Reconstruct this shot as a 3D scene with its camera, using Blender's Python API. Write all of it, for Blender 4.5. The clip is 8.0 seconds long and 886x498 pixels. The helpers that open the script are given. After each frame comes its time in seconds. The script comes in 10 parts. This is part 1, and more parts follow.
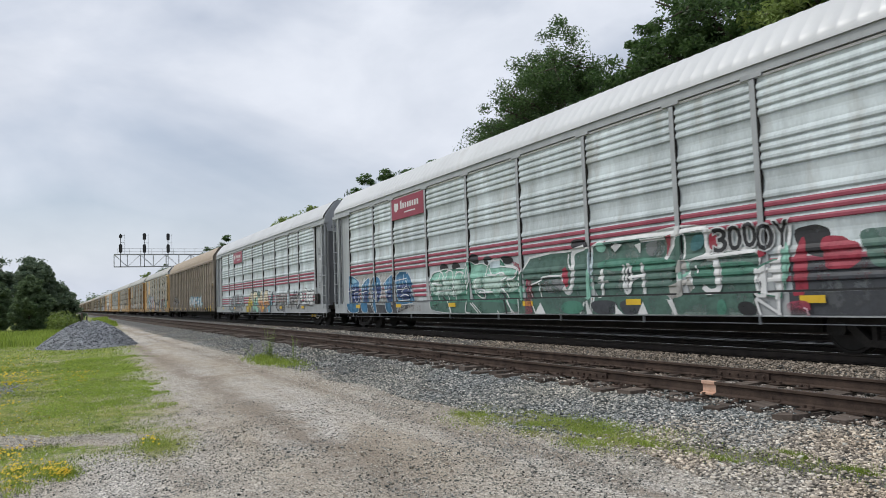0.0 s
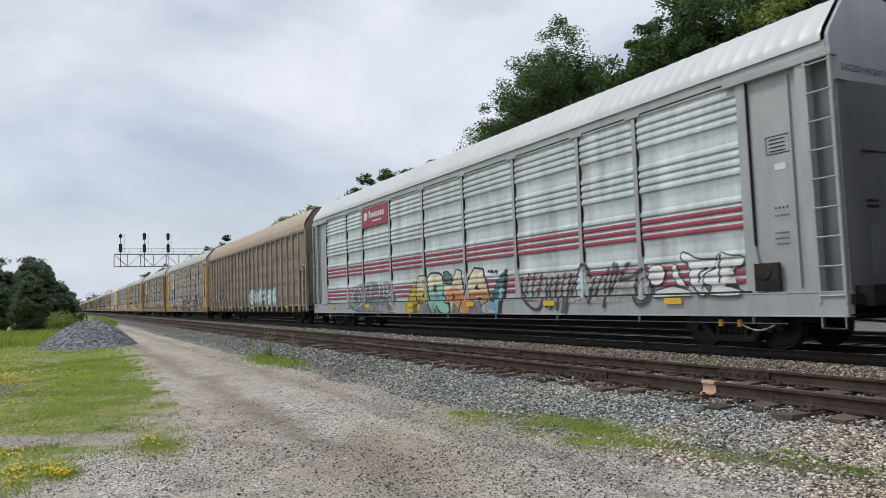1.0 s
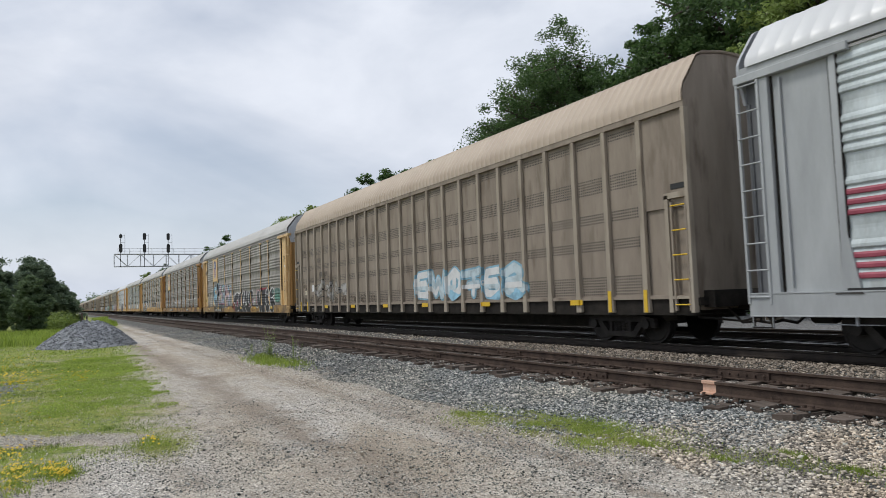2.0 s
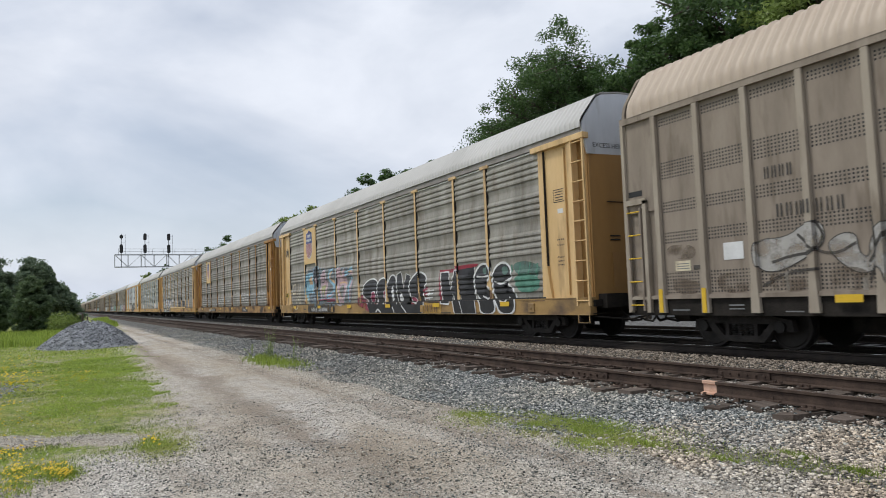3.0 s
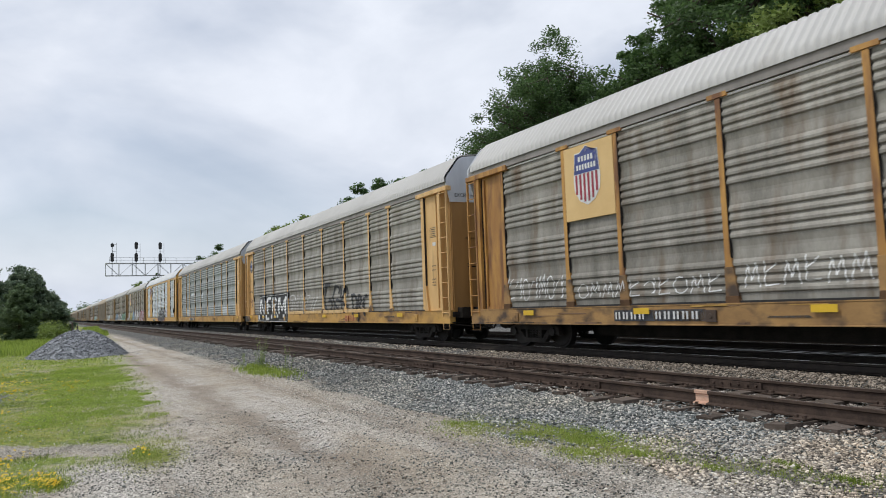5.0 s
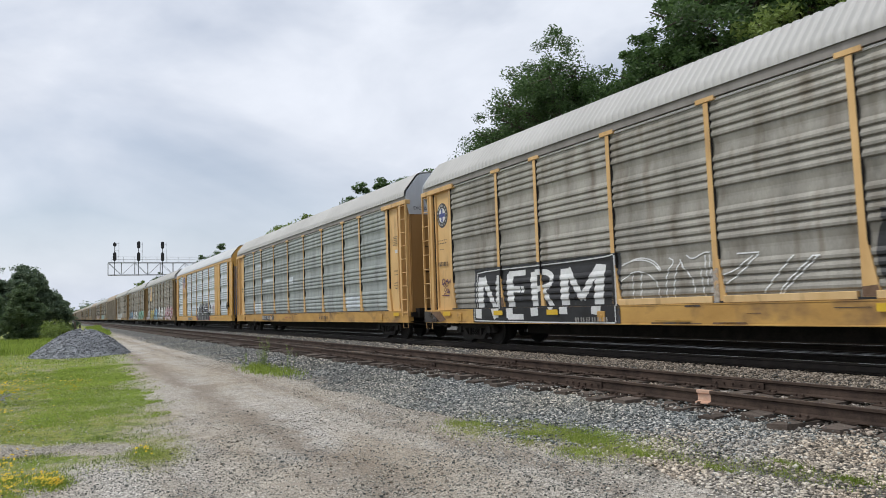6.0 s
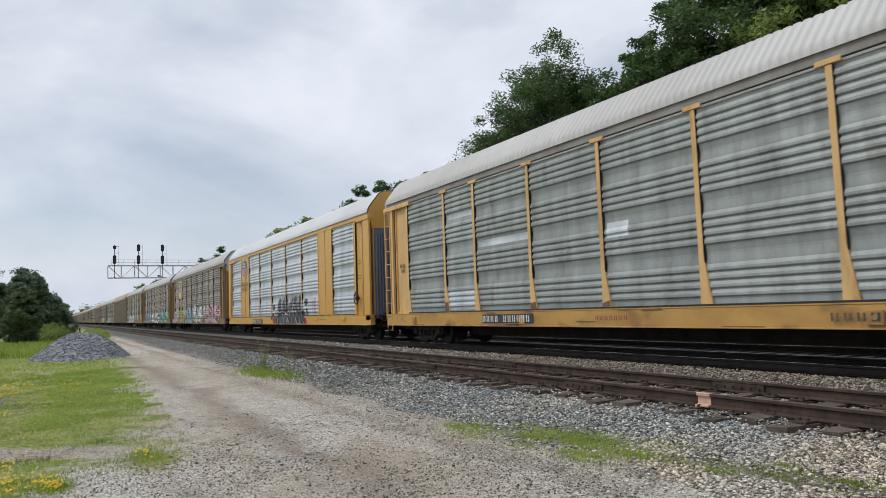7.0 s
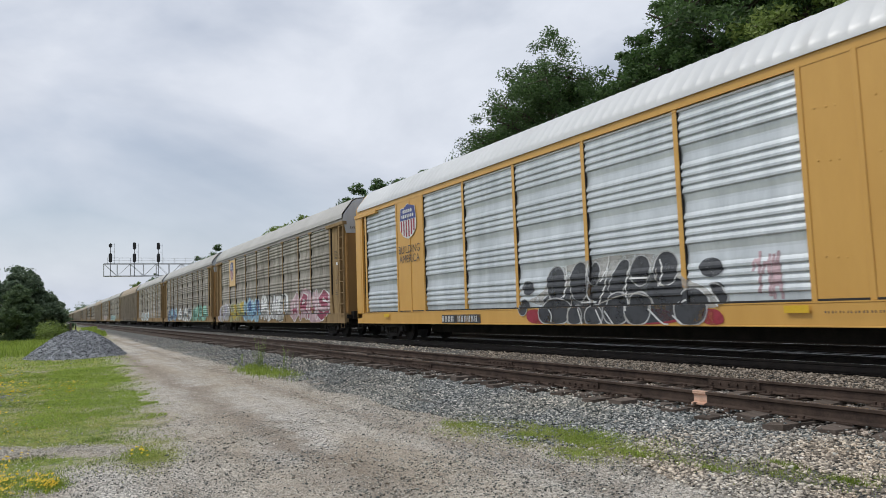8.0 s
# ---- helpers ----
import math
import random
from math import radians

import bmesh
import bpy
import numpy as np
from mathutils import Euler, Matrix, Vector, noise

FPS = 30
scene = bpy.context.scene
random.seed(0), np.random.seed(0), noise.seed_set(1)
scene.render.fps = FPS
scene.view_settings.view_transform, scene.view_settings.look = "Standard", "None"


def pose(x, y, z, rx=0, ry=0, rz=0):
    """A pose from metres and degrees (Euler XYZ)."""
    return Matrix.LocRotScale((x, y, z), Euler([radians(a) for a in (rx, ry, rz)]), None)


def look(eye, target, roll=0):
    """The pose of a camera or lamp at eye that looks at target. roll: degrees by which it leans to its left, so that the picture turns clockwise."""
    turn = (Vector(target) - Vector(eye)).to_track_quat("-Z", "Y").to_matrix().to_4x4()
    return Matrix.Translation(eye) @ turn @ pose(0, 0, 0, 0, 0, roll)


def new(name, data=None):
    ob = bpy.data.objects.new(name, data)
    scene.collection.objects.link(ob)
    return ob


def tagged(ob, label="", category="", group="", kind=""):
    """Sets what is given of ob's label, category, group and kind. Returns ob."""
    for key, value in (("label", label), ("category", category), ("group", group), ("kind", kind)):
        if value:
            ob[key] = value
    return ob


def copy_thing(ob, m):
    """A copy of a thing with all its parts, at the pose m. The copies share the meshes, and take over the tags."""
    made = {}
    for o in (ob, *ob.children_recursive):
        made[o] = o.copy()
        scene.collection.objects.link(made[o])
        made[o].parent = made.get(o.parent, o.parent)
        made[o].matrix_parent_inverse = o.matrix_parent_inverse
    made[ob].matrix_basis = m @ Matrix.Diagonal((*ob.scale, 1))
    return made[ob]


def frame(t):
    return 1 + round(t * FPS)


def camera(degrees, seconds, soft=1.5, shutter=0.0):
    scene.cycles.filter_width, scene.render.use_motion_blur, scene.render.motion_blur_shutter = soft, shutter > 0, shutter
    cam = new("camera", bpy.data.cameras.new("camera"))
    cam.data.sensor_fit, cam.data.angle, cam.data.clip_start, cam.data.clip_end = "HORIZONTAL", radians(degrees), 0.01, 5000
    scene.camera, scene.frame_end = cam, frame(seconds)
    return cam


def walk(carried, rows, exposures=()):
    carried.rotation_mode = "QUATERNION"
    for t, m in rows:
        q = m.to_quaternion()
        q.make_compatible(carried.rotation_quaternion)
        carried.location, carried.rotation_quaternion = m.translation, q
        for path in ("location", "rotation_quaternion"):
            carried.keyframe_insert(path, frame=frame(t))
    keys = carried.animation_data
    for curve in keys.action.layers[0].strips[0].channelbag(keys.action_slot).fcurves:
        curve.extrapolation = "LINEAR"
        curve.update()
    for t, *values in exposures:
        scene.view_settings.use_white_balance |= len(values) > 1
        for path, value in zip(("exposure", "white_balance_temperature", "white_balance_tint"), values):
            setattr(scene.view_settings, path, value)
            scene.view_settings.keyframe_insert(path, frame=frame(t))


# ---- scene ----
# x runs along the tracks (the train moves towards +x), y across them away from the camera, z = 0 is the near track's rail top.
cam = camera(64.9, 8.0, soft=0.9, shutter=0.04)
EYE = (0.0, 0.0, 1.22)


def aim(turn, tilt, lean):
    """The hand-held camera's pose: turn away from the track's line, tilt upwards, lean to the right, in degrees."""
    a, b = radians(turn), radians(tilt)
    way = Vector((-math.cos(a) * math.cos(b), math.sin(a) * math.cos(b), math.sin(b)))
    return look(EYE, Vector(EYE) + 10 * way, -lean)


SWAY = [
    (0, 28.693, 3.977, 2.028),
    (0.5, 28.697, 3.976, 2.027),
    (1, 28.693, 3.96, 2.028),
    (1.5, 28.691, 3.964, 2.017),
    (1.8, 28.691, 3.964, 2.017),
    (2.7, 28.649, 3.984, 2.061),
    (3, 28.649, 3.984, 2.061),
    (3.5, 28.768, 4.411, 1.995),
    (4, 29.085, 4.673, 2.029),
    (4.5, 29.329, 4.75, 2.036),
    (6, 29.115, 4.684, 1.963),
    (6.5, 29.091, 4.846, 1.982),
    (7, 29.133, 4.916, 1.978),
    (7.5, 29.314, 4.971, 1.961),
    (8, 29.408, 4.756, 1.996),
]
walk(cam, [(t, aim(*a)) for t, *a in SWAY], ((0.0, 0.06), (1.5, 0.06), (3.0, 0.12), (4.5, 0.14), (6.0, 0.13), (7.0, 0.06), (8.0, 0.0)))

# ---- light ----
SUN_UP, SUN_ROUND = 58.0, 205.0          # elevation, and compass turn of the light, in degrees


def make_world():
    w = bpy.data.worlds.new("sky")
    scene.world = w
    w.use_nodes = True
    n, l = w.node_tree.nodes, w.node_tree.links
    n.clear()
    out, bg = n.new("ShaderNodeOutputWorld"), n.new("ShaderNodeBackground")
    sky = n.new("ShaderNodeTexSky")
    sky.sky_type, sky.sun_disc = "NISHITA", False
    sky.sun_elevation, sky.sun_rotation = radians(SUN_UP), radians(SUN_ROUND)
    dim = n.new("ShaderNodeMix")
    dim.data_type, dim.blend_type = "RGBA", "MULTIPLY"
    dim.inputs[0].default_value = 1.0
    dim.inputs[7].default_value = (0.9, 0.9, 0.9, 1)
    l.new(sky.outputs[0], dim.inputs[6])
    co, flat = n.new("ShaderNodeTexCoord"), n.new("ShaderNodeMapping")
    flat.inputs["Scale"].default_value = (1.0, 1.0, 1.9)
    flat.inputs["Rotation"].default_value = (0.0, 0.12, 0.5)
    flat.inputs["Location"].default_value = (2.1, 1.3, 0.9)
    l.new(co.outputs["Generated"], flat.inputs[0])
    big, fine = n.new("ShaderNodeTexNoise"), n.new("ShaderNodeTexNoise")
    big.inputs["Scale"].default_value, big.inputs["Detail"].default_value, big.inputs["Roughness"].default_value = 1.7, 6, 0.48
    big.inputs["Distortion"].default_value = 0.35
    fine.inputs["Scale"].default_value, fine.inputs["Detail"].default_value, fine.inputs["Roughness"].default_value = 3.4, 8, 0.54
    fine.inputs["Distortion"].default_value = 0.25
    l.new(flat.outputs[0], big.inputs[0]), l.new(flat.outputs[0], fine.inputs[0])
    cover, shade = n.new("ShaderNodeValToRGB"), n.new("ShaderNodeValToRGB")
    cover.color_ramp.elements[0].position, cover.color_ramp.elements[1].position = 0.33, 0.52
    cover.color_ramp.elements[0].color, cover.color_ramp.elements[1].color = (0.36, 0.36, 0.36, 1), (1, 1, 1, 1)
    shade.color_ramp.elements[0].position, shade.color_ramp.elements[1].position = 0.30, 0.70
    shade.color_ramp.elements[0].color, shade.color_ramp.elements[1].color = (5.85, 6.35, 7.3, 1), (8.0, 8.4, 9.25, 1)
    l.new(big.outputs[0], cover.inputs[0]), l.new(fine.outputs[0], shade.inputs[0])
    mix = n.new("ShaderNodeMix")
    mix.data_type = "RGBA"
    up, low, most = n.new("ShaderNodeSeparateXYZ"), n.new("ShaderNodeMapRange"), n.new("ShaderNodeMath")
    low.inputs[1].default_value, low.inputs[2].default_value, low.inputs[3].default_value, low.inputs[4].default_value = 0.03, 0.24, 1.0, 0.0
    most.operation = "MAXIMUM"
    l.new(co.outputs["Generated"], up.inputs[0]), l.new(up.outputs[2], low.inputs[0])
    l.new(cover.outputs[0], most.inputs[0]), l.new(low.outputs[0], most.inputs[1])
    l.new(most.outputs[0], mix.inputs[0]), l.new(dim.outputs[2], mix.inputs[6]), l.new(shade.outputs[0], mix.inputs[7])
    l.new(mix.outputs[2], bg.inputs[0])
    bg.inputs[1].default_value = 0.1
    l.new(bg.outputs[0], out.inputs[0])


make_world()
sun = new("sun", bpy.data.lights.new("sun", "SUN"))
sun.data.energy, sun.data.angle, sun.data.color = 1.8, radians(12), (1.0, 0.97, 0.92)
a, b = radians(SUN_ROUND), radians(SUN_UP)
sun.matrix_world = look(50 * Vector((math.sin(a) * math.cos(b), math.cos(a) * math.cos(b), math.sin(b))), (0, 0, 0))
scene.view_settings.exposure = 0.12


# ---- materials ----
def surf(name, c1, c2, rough=0.6, metal=0.0, scale=2.0, grain=40.0, bump=0.15, stretch=(1, 1, 1), speck=None, spread=0.5, jitter=0.0, dist=0.01, island=False, speck_at=(0.6, 0.72), through_light=0.0, gw=0.45):
    """A worn surface: two tones in large patches and fine grain, optional specks or rust, and fine relief. Lengths in metres."""
    m = bpy.data.materials.new(name)
    m.use_nodes = True
    n, l = m.node_tree.nodes, m.node_tree.links
    p = n["Principled BSDF"]
    co, mp, info = n.new("ShaderNodeTexCoord"), n.new("ShaderNodeMapping"), n.new("ShaderNodeObjectInfo")
    mp.inputs["Scale"].default_value = stretch
    off = n.new("ShaderNodeVectorMath")
    off.operation = "MULTIPLY_ADD"
    off.inputs[1].default_value = (37, 23, 11)
    l.new(info.outputs["Random"], off.inputs[0]), l.new(co.outputs["Object"], off.inputs[2])
    l.new(off.outputs[0], mp.inputs[0])
    a, g = n.new("ShaderNodeTexNoise"), n.new("ShaderNodeTexNoise")
    a.inputs["Scale"].default_value, a.inputs["Detail"].default_value, a.inputs["Roughness"].default_value = scale, 6, 0.6
    g.inputs["Scale"].default_value, g.inputs["Detail"].default_value = grain, 3
    l.new(mp.outputs[0], a.inputs[0]), l.new(mp.outputs[0], g.inputs[0])
    add = n.new("ShaderNodeMath")
    add.operation = "MULTIPLY_ADD"
    add.inputs[1].default_value = gw
    l.new(g.outputs[0], add.inputs[0]), l.new(a.outputs[0], add.inputs[2])
    last = add.outputs[0]
    if island or jitter:
        vary = n.new("ShaderNodeMath")
        vary.operation = "MULTIPLY_ADD"
        vary.inputs[1].default_value = jitter or 0.6
        geo = n.new("ShaderNodeNewGeometry")
        l.new(geo.outputs["Random Per Island"] if island else info.outputs["Random"], vary.inputs[0])
        l.new(last, vary.inputs[2])
        shift = n.new("ShaderNodeMath")
        shift.operation = "SUBTRACT"
        shift.inputs[1].default_value = (jitter or 0.6) / 2
        l.new(vary.outputs[0], shift.inputs[0])
        last = shift.outputs[0]
    ramp = n.new("ShaderNodeValToRGB")
    ramp.color_ramp.elements[0].position, ramp.color_ramp.elements[1].position = 0.5 + gw / 2 - spread / 2, 0.5 + gw / 2 + spread / 2
    ramp.color_ramp.elements[0].color, ramp.color_ramp.elements[1].color = (*c1, 1), (*c2, 1)
    l.new(last, ramp.inputs[0])
    colour = ramp.outputs[0]
    if speck:
        s, r2, mx = n.new("ShaderNodeTexNoise"), n.new("ShaderNodeValToRGB"), n.new("ShaderNodeMix")
        s.inputs["Scale"].default_value, s.inputs["Detail"].default_value = scale * 1.7, 8
        l.new(mp.outputs[0], s.inputs[0]), l.new(s.outputs[0], r2.inputs[0])
        r2.color_ramp.elements[0].position, r2.color_ramp.elements[1].position = speck_at
        mx.data_type = "RGBA"
        mx.inputs[7].default_value = (*speck, 1)
        l.new(r2.outputs[0], mx.inputs[0]), l.new(colour, mx.inputs[6])
        colour = mx.outputs[2]
    l.new(colour, p.inputs["Base Color"])
    p.inputs["Roughness"].default_value, p.inputs["Metallic"].default_value = rough, metal
    p.inputs["Specular IOR Level"].default_value = 0.5 if rough < 0.7 else 0.15
    bp = n.new("ShaderNodeBump")
    bp.inputs["Strength"].default_value, bp.inputs["Distance"].default_value = bump, dist
    l.new(add.outputs[0], bp.inputs["Height"]), l.new(bp.outputs[0], p.inputs["Normal"])
    if through_light:
        tr, mx, out = n.new("ShaderNodeBsdfTranslucent"), n.new("ShaderNodeMixShader"), n["Material Output"]
        mx.inputs[0].default_value = through_light
        l.new(colour, tr.inputs[0]), l.new(p.outputs[0], mx.inputs[1]), l.new(tr.outputs[0], mx.inputs[2]), l.new(mx.outputs[0], out.inputs[0])
    return m


M = {}
STREAK = (2.0, 2.0, 0.45)
M["silver"] = surf("silver_paint", (0.365, 0.405, 0.41), (0.625, 0.69, 0.70), 0.70, 0.05, 0.8, 18, 0.08, STREAK, (0.30, 0.275, 0.24), 0.40, speck_at=(0.55, 0.92), gw=0.3)
M["silver_frame"] = surf("grey_frame_paint", (0.29, 0.305, 0.31), (0.42, 0.44, 0.445), 0.5, 0.1, 1.2, 25, 0.08, STREAK, gw=0.12)
M["red_stripe"] = surf("faded_red_stripe", (0.21, 0.03, 0.055), (0.34, 0.07, 0.10), 0.5, 0.05, 1.5, 20, 0.06, STREAK, gw=0.12)
M["tan_panel"] = surf("weathered_tan_panel", (0.165, 0.156, 0.132), (0.375, 0.358, 0.312), 0.55, 0.1, 0.9, 22, 0.12, STREAK, (0.12, 0.09, 0.06), 0.48, 0.14, speck_at=(0.52, 0.8), gw=0.3)
M["dull_panel"] = surf("dirty_brown_grey_panel", (0.19, 0.178, 0.155), (0.39, 0.37, 0.325), 0.78, 0.05, 0.9, 22, 0.12, STREAK, (0.09, 0.07, 0.05), 0.4, 0.2, speck_at=(0.52, 0.8), gw=0.3)
M["grey_panel"] = surf("galvanised_grey_panel", (0.186, 0.204, 0.194), (0.358, 0.389, 0.373), 0.6, 0.1, 0.9, 22, 0.12, STREAK, (0.13, 0.12, 0.10), 0.5, 0.12, speck_at=(0.54, 0.85), gw=0.3)
M["bright_panel"] = surf("bright_galvanised_panel", (0.40, 0.44, 0.46), (0.66, 0.70, 0.72), 0.38, 0.35, 0.7, 15, 0.08, STREAK, None, 0.4, 0.1, gw=0.12)
M["yellow"] = surf("rail_yellow_paint", (0.56, 0.365, 0.155), (0.71, 0.50, 0.25), 0.5, 0.0, 1.0, 20, 0.1, STREAK, (0.24, 0.14, 0.06), 0.4, 0.1, speck_at=(0.55, 0.80), gw=0.12)
M["amber"] = surf("amber_yellow_paint", (0.56, 0.335, 0.125), (0.70, 0.455, 0.195), 0.5, 0.0, 1.0, 20, 0.1, STREAK, (0.24, 0.13, 0.05), 0.4, 0.1, speck_at=(0.55, 0.82), gw=0.12)
M["sill_yellow"] = surf("grimy_yellow_sill_paint", (0.40, 0.22, 0.055), (0.58, 0.345, 0.095), 0.55, 0.0, 0.7, 20, 0.1, (1, 1, 1.6), (0.16, 0.09, 0.045), 0.4, 0.1, speck_at=(0.49, 0.70), gw=0.12)
M["grimy_sill"] = surf("brown_stained_yellow_sill_paint", (0.22, 0.135, 0.05), (0.46, 0.29, 0.10), 0.6, 0.0, 0.7, 20, 0.1, (1, 1, 1.6), (0.10, 0.065, 0.04), 0.5, 0.1, speck_at=(0.46, 0.66), gw=0.12)
M["dull_yellow"] = surf("grimy_yellow_paint", (0.20, 0.135, 0.07), (0.36, 0.255, 0.13), 0.78, 0.0, 1.0, 20, 0.1, STREAK, (0.12, 0.075, 0.04), 0.6, 0.1, speck_at=(0.55, 0.85), gw=0.12)
M["new_yellow"] = surf("fresh_yellow_paint", (0.54, 0.295, 0.065), (0.64, 0.37, 0.095), 0.42, 0.0, 1.0, 20, 0.05, STREAK, (0.2, 0.1, 0.04), 0.7, 0.0, speck_at=(0.7, 0.95), gw=0.12)
M["rust_panel"] = surf("rust_streaked_grey_panel", (0.116, 0.108, 0.09), (0.332, 0.317, 0.276), 0.58, 0.08, 0.9, 22, 0.12, STREAK, (0.13, 0.085, 0.05), 0.46, 0.14, speck_at=(0.52, 0.78), gw=0.3)
M["rusty_yellow"] = surf("rusting_orange_yellow_paint", (0.3, 0.143, 0.0382), (0.54, 0.294, 0.0723), 0.6, 0.0, 1.1, 20, 0.1, STREAK, (0.17, 0.075, 0.03), 0.4, 0.1, speck_at=(0.45, 0.66), gw=0.12)
M["rusty_sill"] = surf("rusted_brown_sill_paint", (0.16, 0.085, 0.035), (0.44, 0.26, 0.09), 0.65, 0.0, 0.8, 20, 0.12, (1, 1, 1.6), (0.06, 0.04, 0.028), 0.5, 0.1, speck_at=(0.46, 0.62), gw=0.12)
M["rust_foot"] = surf("dark_rusted_post_foot", (0.06, 0.036, 0.022), (0.16, 0.09, 0.045), 0.75, 0.0, 2.5, 30, 0.15, gw=0.2)
M["brown_car"] = surf("brown_car_paint", (0.215, 0.18, 0.145), (0.31, 0.265, 0.215), 0.78, 0.0, 1.0, 25, 0.08, STREAK, (0.1, 0.075, 0.055), 0.4, speck_at=(0.54, 0.85), gw=0.12)
M["brown_post"] = surf("sun_bleached_brown_post_paint", (0.28, 0.24, 0.19), (0.39, 0.345, 0.28), 0.78, 0.0, 1.0, 25, 0.08, STREAK, (0.14, 0.11, 0.08), 0.4, speck_at=(0.54, 0.85), gw=0.12)
M["roof_white"] = surf("pale_roof_metal", (0.40, 0.395, 0.38), (0.55, 0.545, 0.53), 0.65, 0.0, 0.5, 6, 0.05, (1, 0.5, 0.5), (0.3, 0.28, 0.25), 0.7, 0.15, speck_at=(0.62, 0.9), gw=0.12)
M["roof_bright"] = surf("bright_white_roof_metal", (0.48, 0.49, 0.495), (0.63, 0.64, 0.645), 0.45, 0.1, 0.5, 6, 0.05, (1, 0.5, 0.5), (0.35, 0.33, 0.30), 0.7, 0.15, speck_at=(0.64, 0.95), gw=0.12)
M["roof_tan"] = surf("tan_roof_metal", (0.37, 0.295, 0.225), (0.48, 0.40, 0.315), 0.55, 0.0, 0.8, 10, 0.05, (1, 1, 1), (0.3, 0.25, 0.2), 0.7, speck_at=(0.62, 0.9), gw=0.12)
M["trim"] = surf("white_trim_paint", (0.55, 0.54, 0.52), (0.72, 0.71, 0.69), 0.6, 0, 1.5, 20, 0.05, STREAK, gw=0.12)
M["chord"] = surf("dusty_brown_grey_chord", (0.17, 0.155, 0.14), (0.30, 0.28, 0.26), 0.65, 0.05, 1.2, 25, 0.08, STREAK, gw=0.12)
M["dark"] = surf("grimy_black_steel", (0.012, 0.011, 0.010), (0.04, 0.035, 0.03), 0.75, 0.2, 3, 40, 0.2)
M["truck"] = surf("dusty_truck_steel", (0.0144, 0.0132, 0.0126), (0.051, 0.0462, 0.042), 0.8, 0.1, 3, 40, 0.2)
M["wheel"] = surf("worn_wheel_steel", (0.0084, 0.0075, 0.0066), (0.0288, 0.0252, 0.0222), 0.65, 0.4, 4, 60, 0.1)
M["end_grey"] = surf("pale_grey_end_paint", (0.30, 0.315, 0.34), (0.42, 0.435, 0.46), 0.55, 0, 1, 20, 0.06, STREAK, gw=0.12)
M["end_white"] = surf("white_end_paint", (0.43, 0.455, 0.49), (0.57, 0.595, 0.63), 0.55, 0, 1, 20, 0.06, STREAK, (0.25, 0.23, 0.2), gw=0.12, speck_at=(0.6, 0.9))
M["end_brown"] = surf("dull_brown_end_paint", (0.262, 0.14, 0.0435), (0.344, 0.192, 0.0615), 0.6, 0, 1, 20, 0.06, STREAK, gw=0.12)
M["end_dark"] = surf("dark_grey_end_paint", (0.10, 0.105, 0.112), (0.165, 0.17, 0.178), 0.6, 0, 1, 20, 0.06, STREAK, gw=0.12)
M["blue_door"] = surf("blue_grey_door", (0.10, 0.12, 0.17), (0.17, 0.19, 0.24), 0.5, 0.1, 1, 20, 0.06, STREAK, gw=0.12)
M["board"] = surf("dirty_white_board", (0.40, 0.37, 0.32), (0.52, 0.49, 0.44), 0.6, 0, 1, 20, 0.06, STREAK, gw=0.12)
M["steel_rail"] = surf("rusty_rail_steel", (0.0361, 0.0267, 0.0225), (0.107, 0.0754, 0.0588), 0.7, 0.2, 5, 60, 0.3)
M["rail_top"] = surf("polished_rail_head", (0.45, 0.43, 0.41), (0.65, 0.62, 0.60), 0.22, 0.8, 3, 60, 0.05)
M["tie"] = surf("weathered_tie_wood", (0.045, 0.035, 0.028), (0.16, 0.13, 0.11), 0.85, 0, 3, 30, 0.5, (1, 6, 6), None, 0.6, 0.25)
# near-black tie and rail tones carry the shade under the cars
M["dark_tie"] = surf("shade_darkened_tie_wood", (0.009, 0.008, 0.007), (0.032, 0.028, 0.024), 0.85, 0, 3, 30, 0.5, (1, 6, 6), None, 0.6, 0.25)
M["dark_rail"] = surf("shade_darkened_rail_steel", (0.013, 0.010, 0.008), (0.04, 0.03, 0.023), 0.65, 0.3, 5, 60, 0.2)


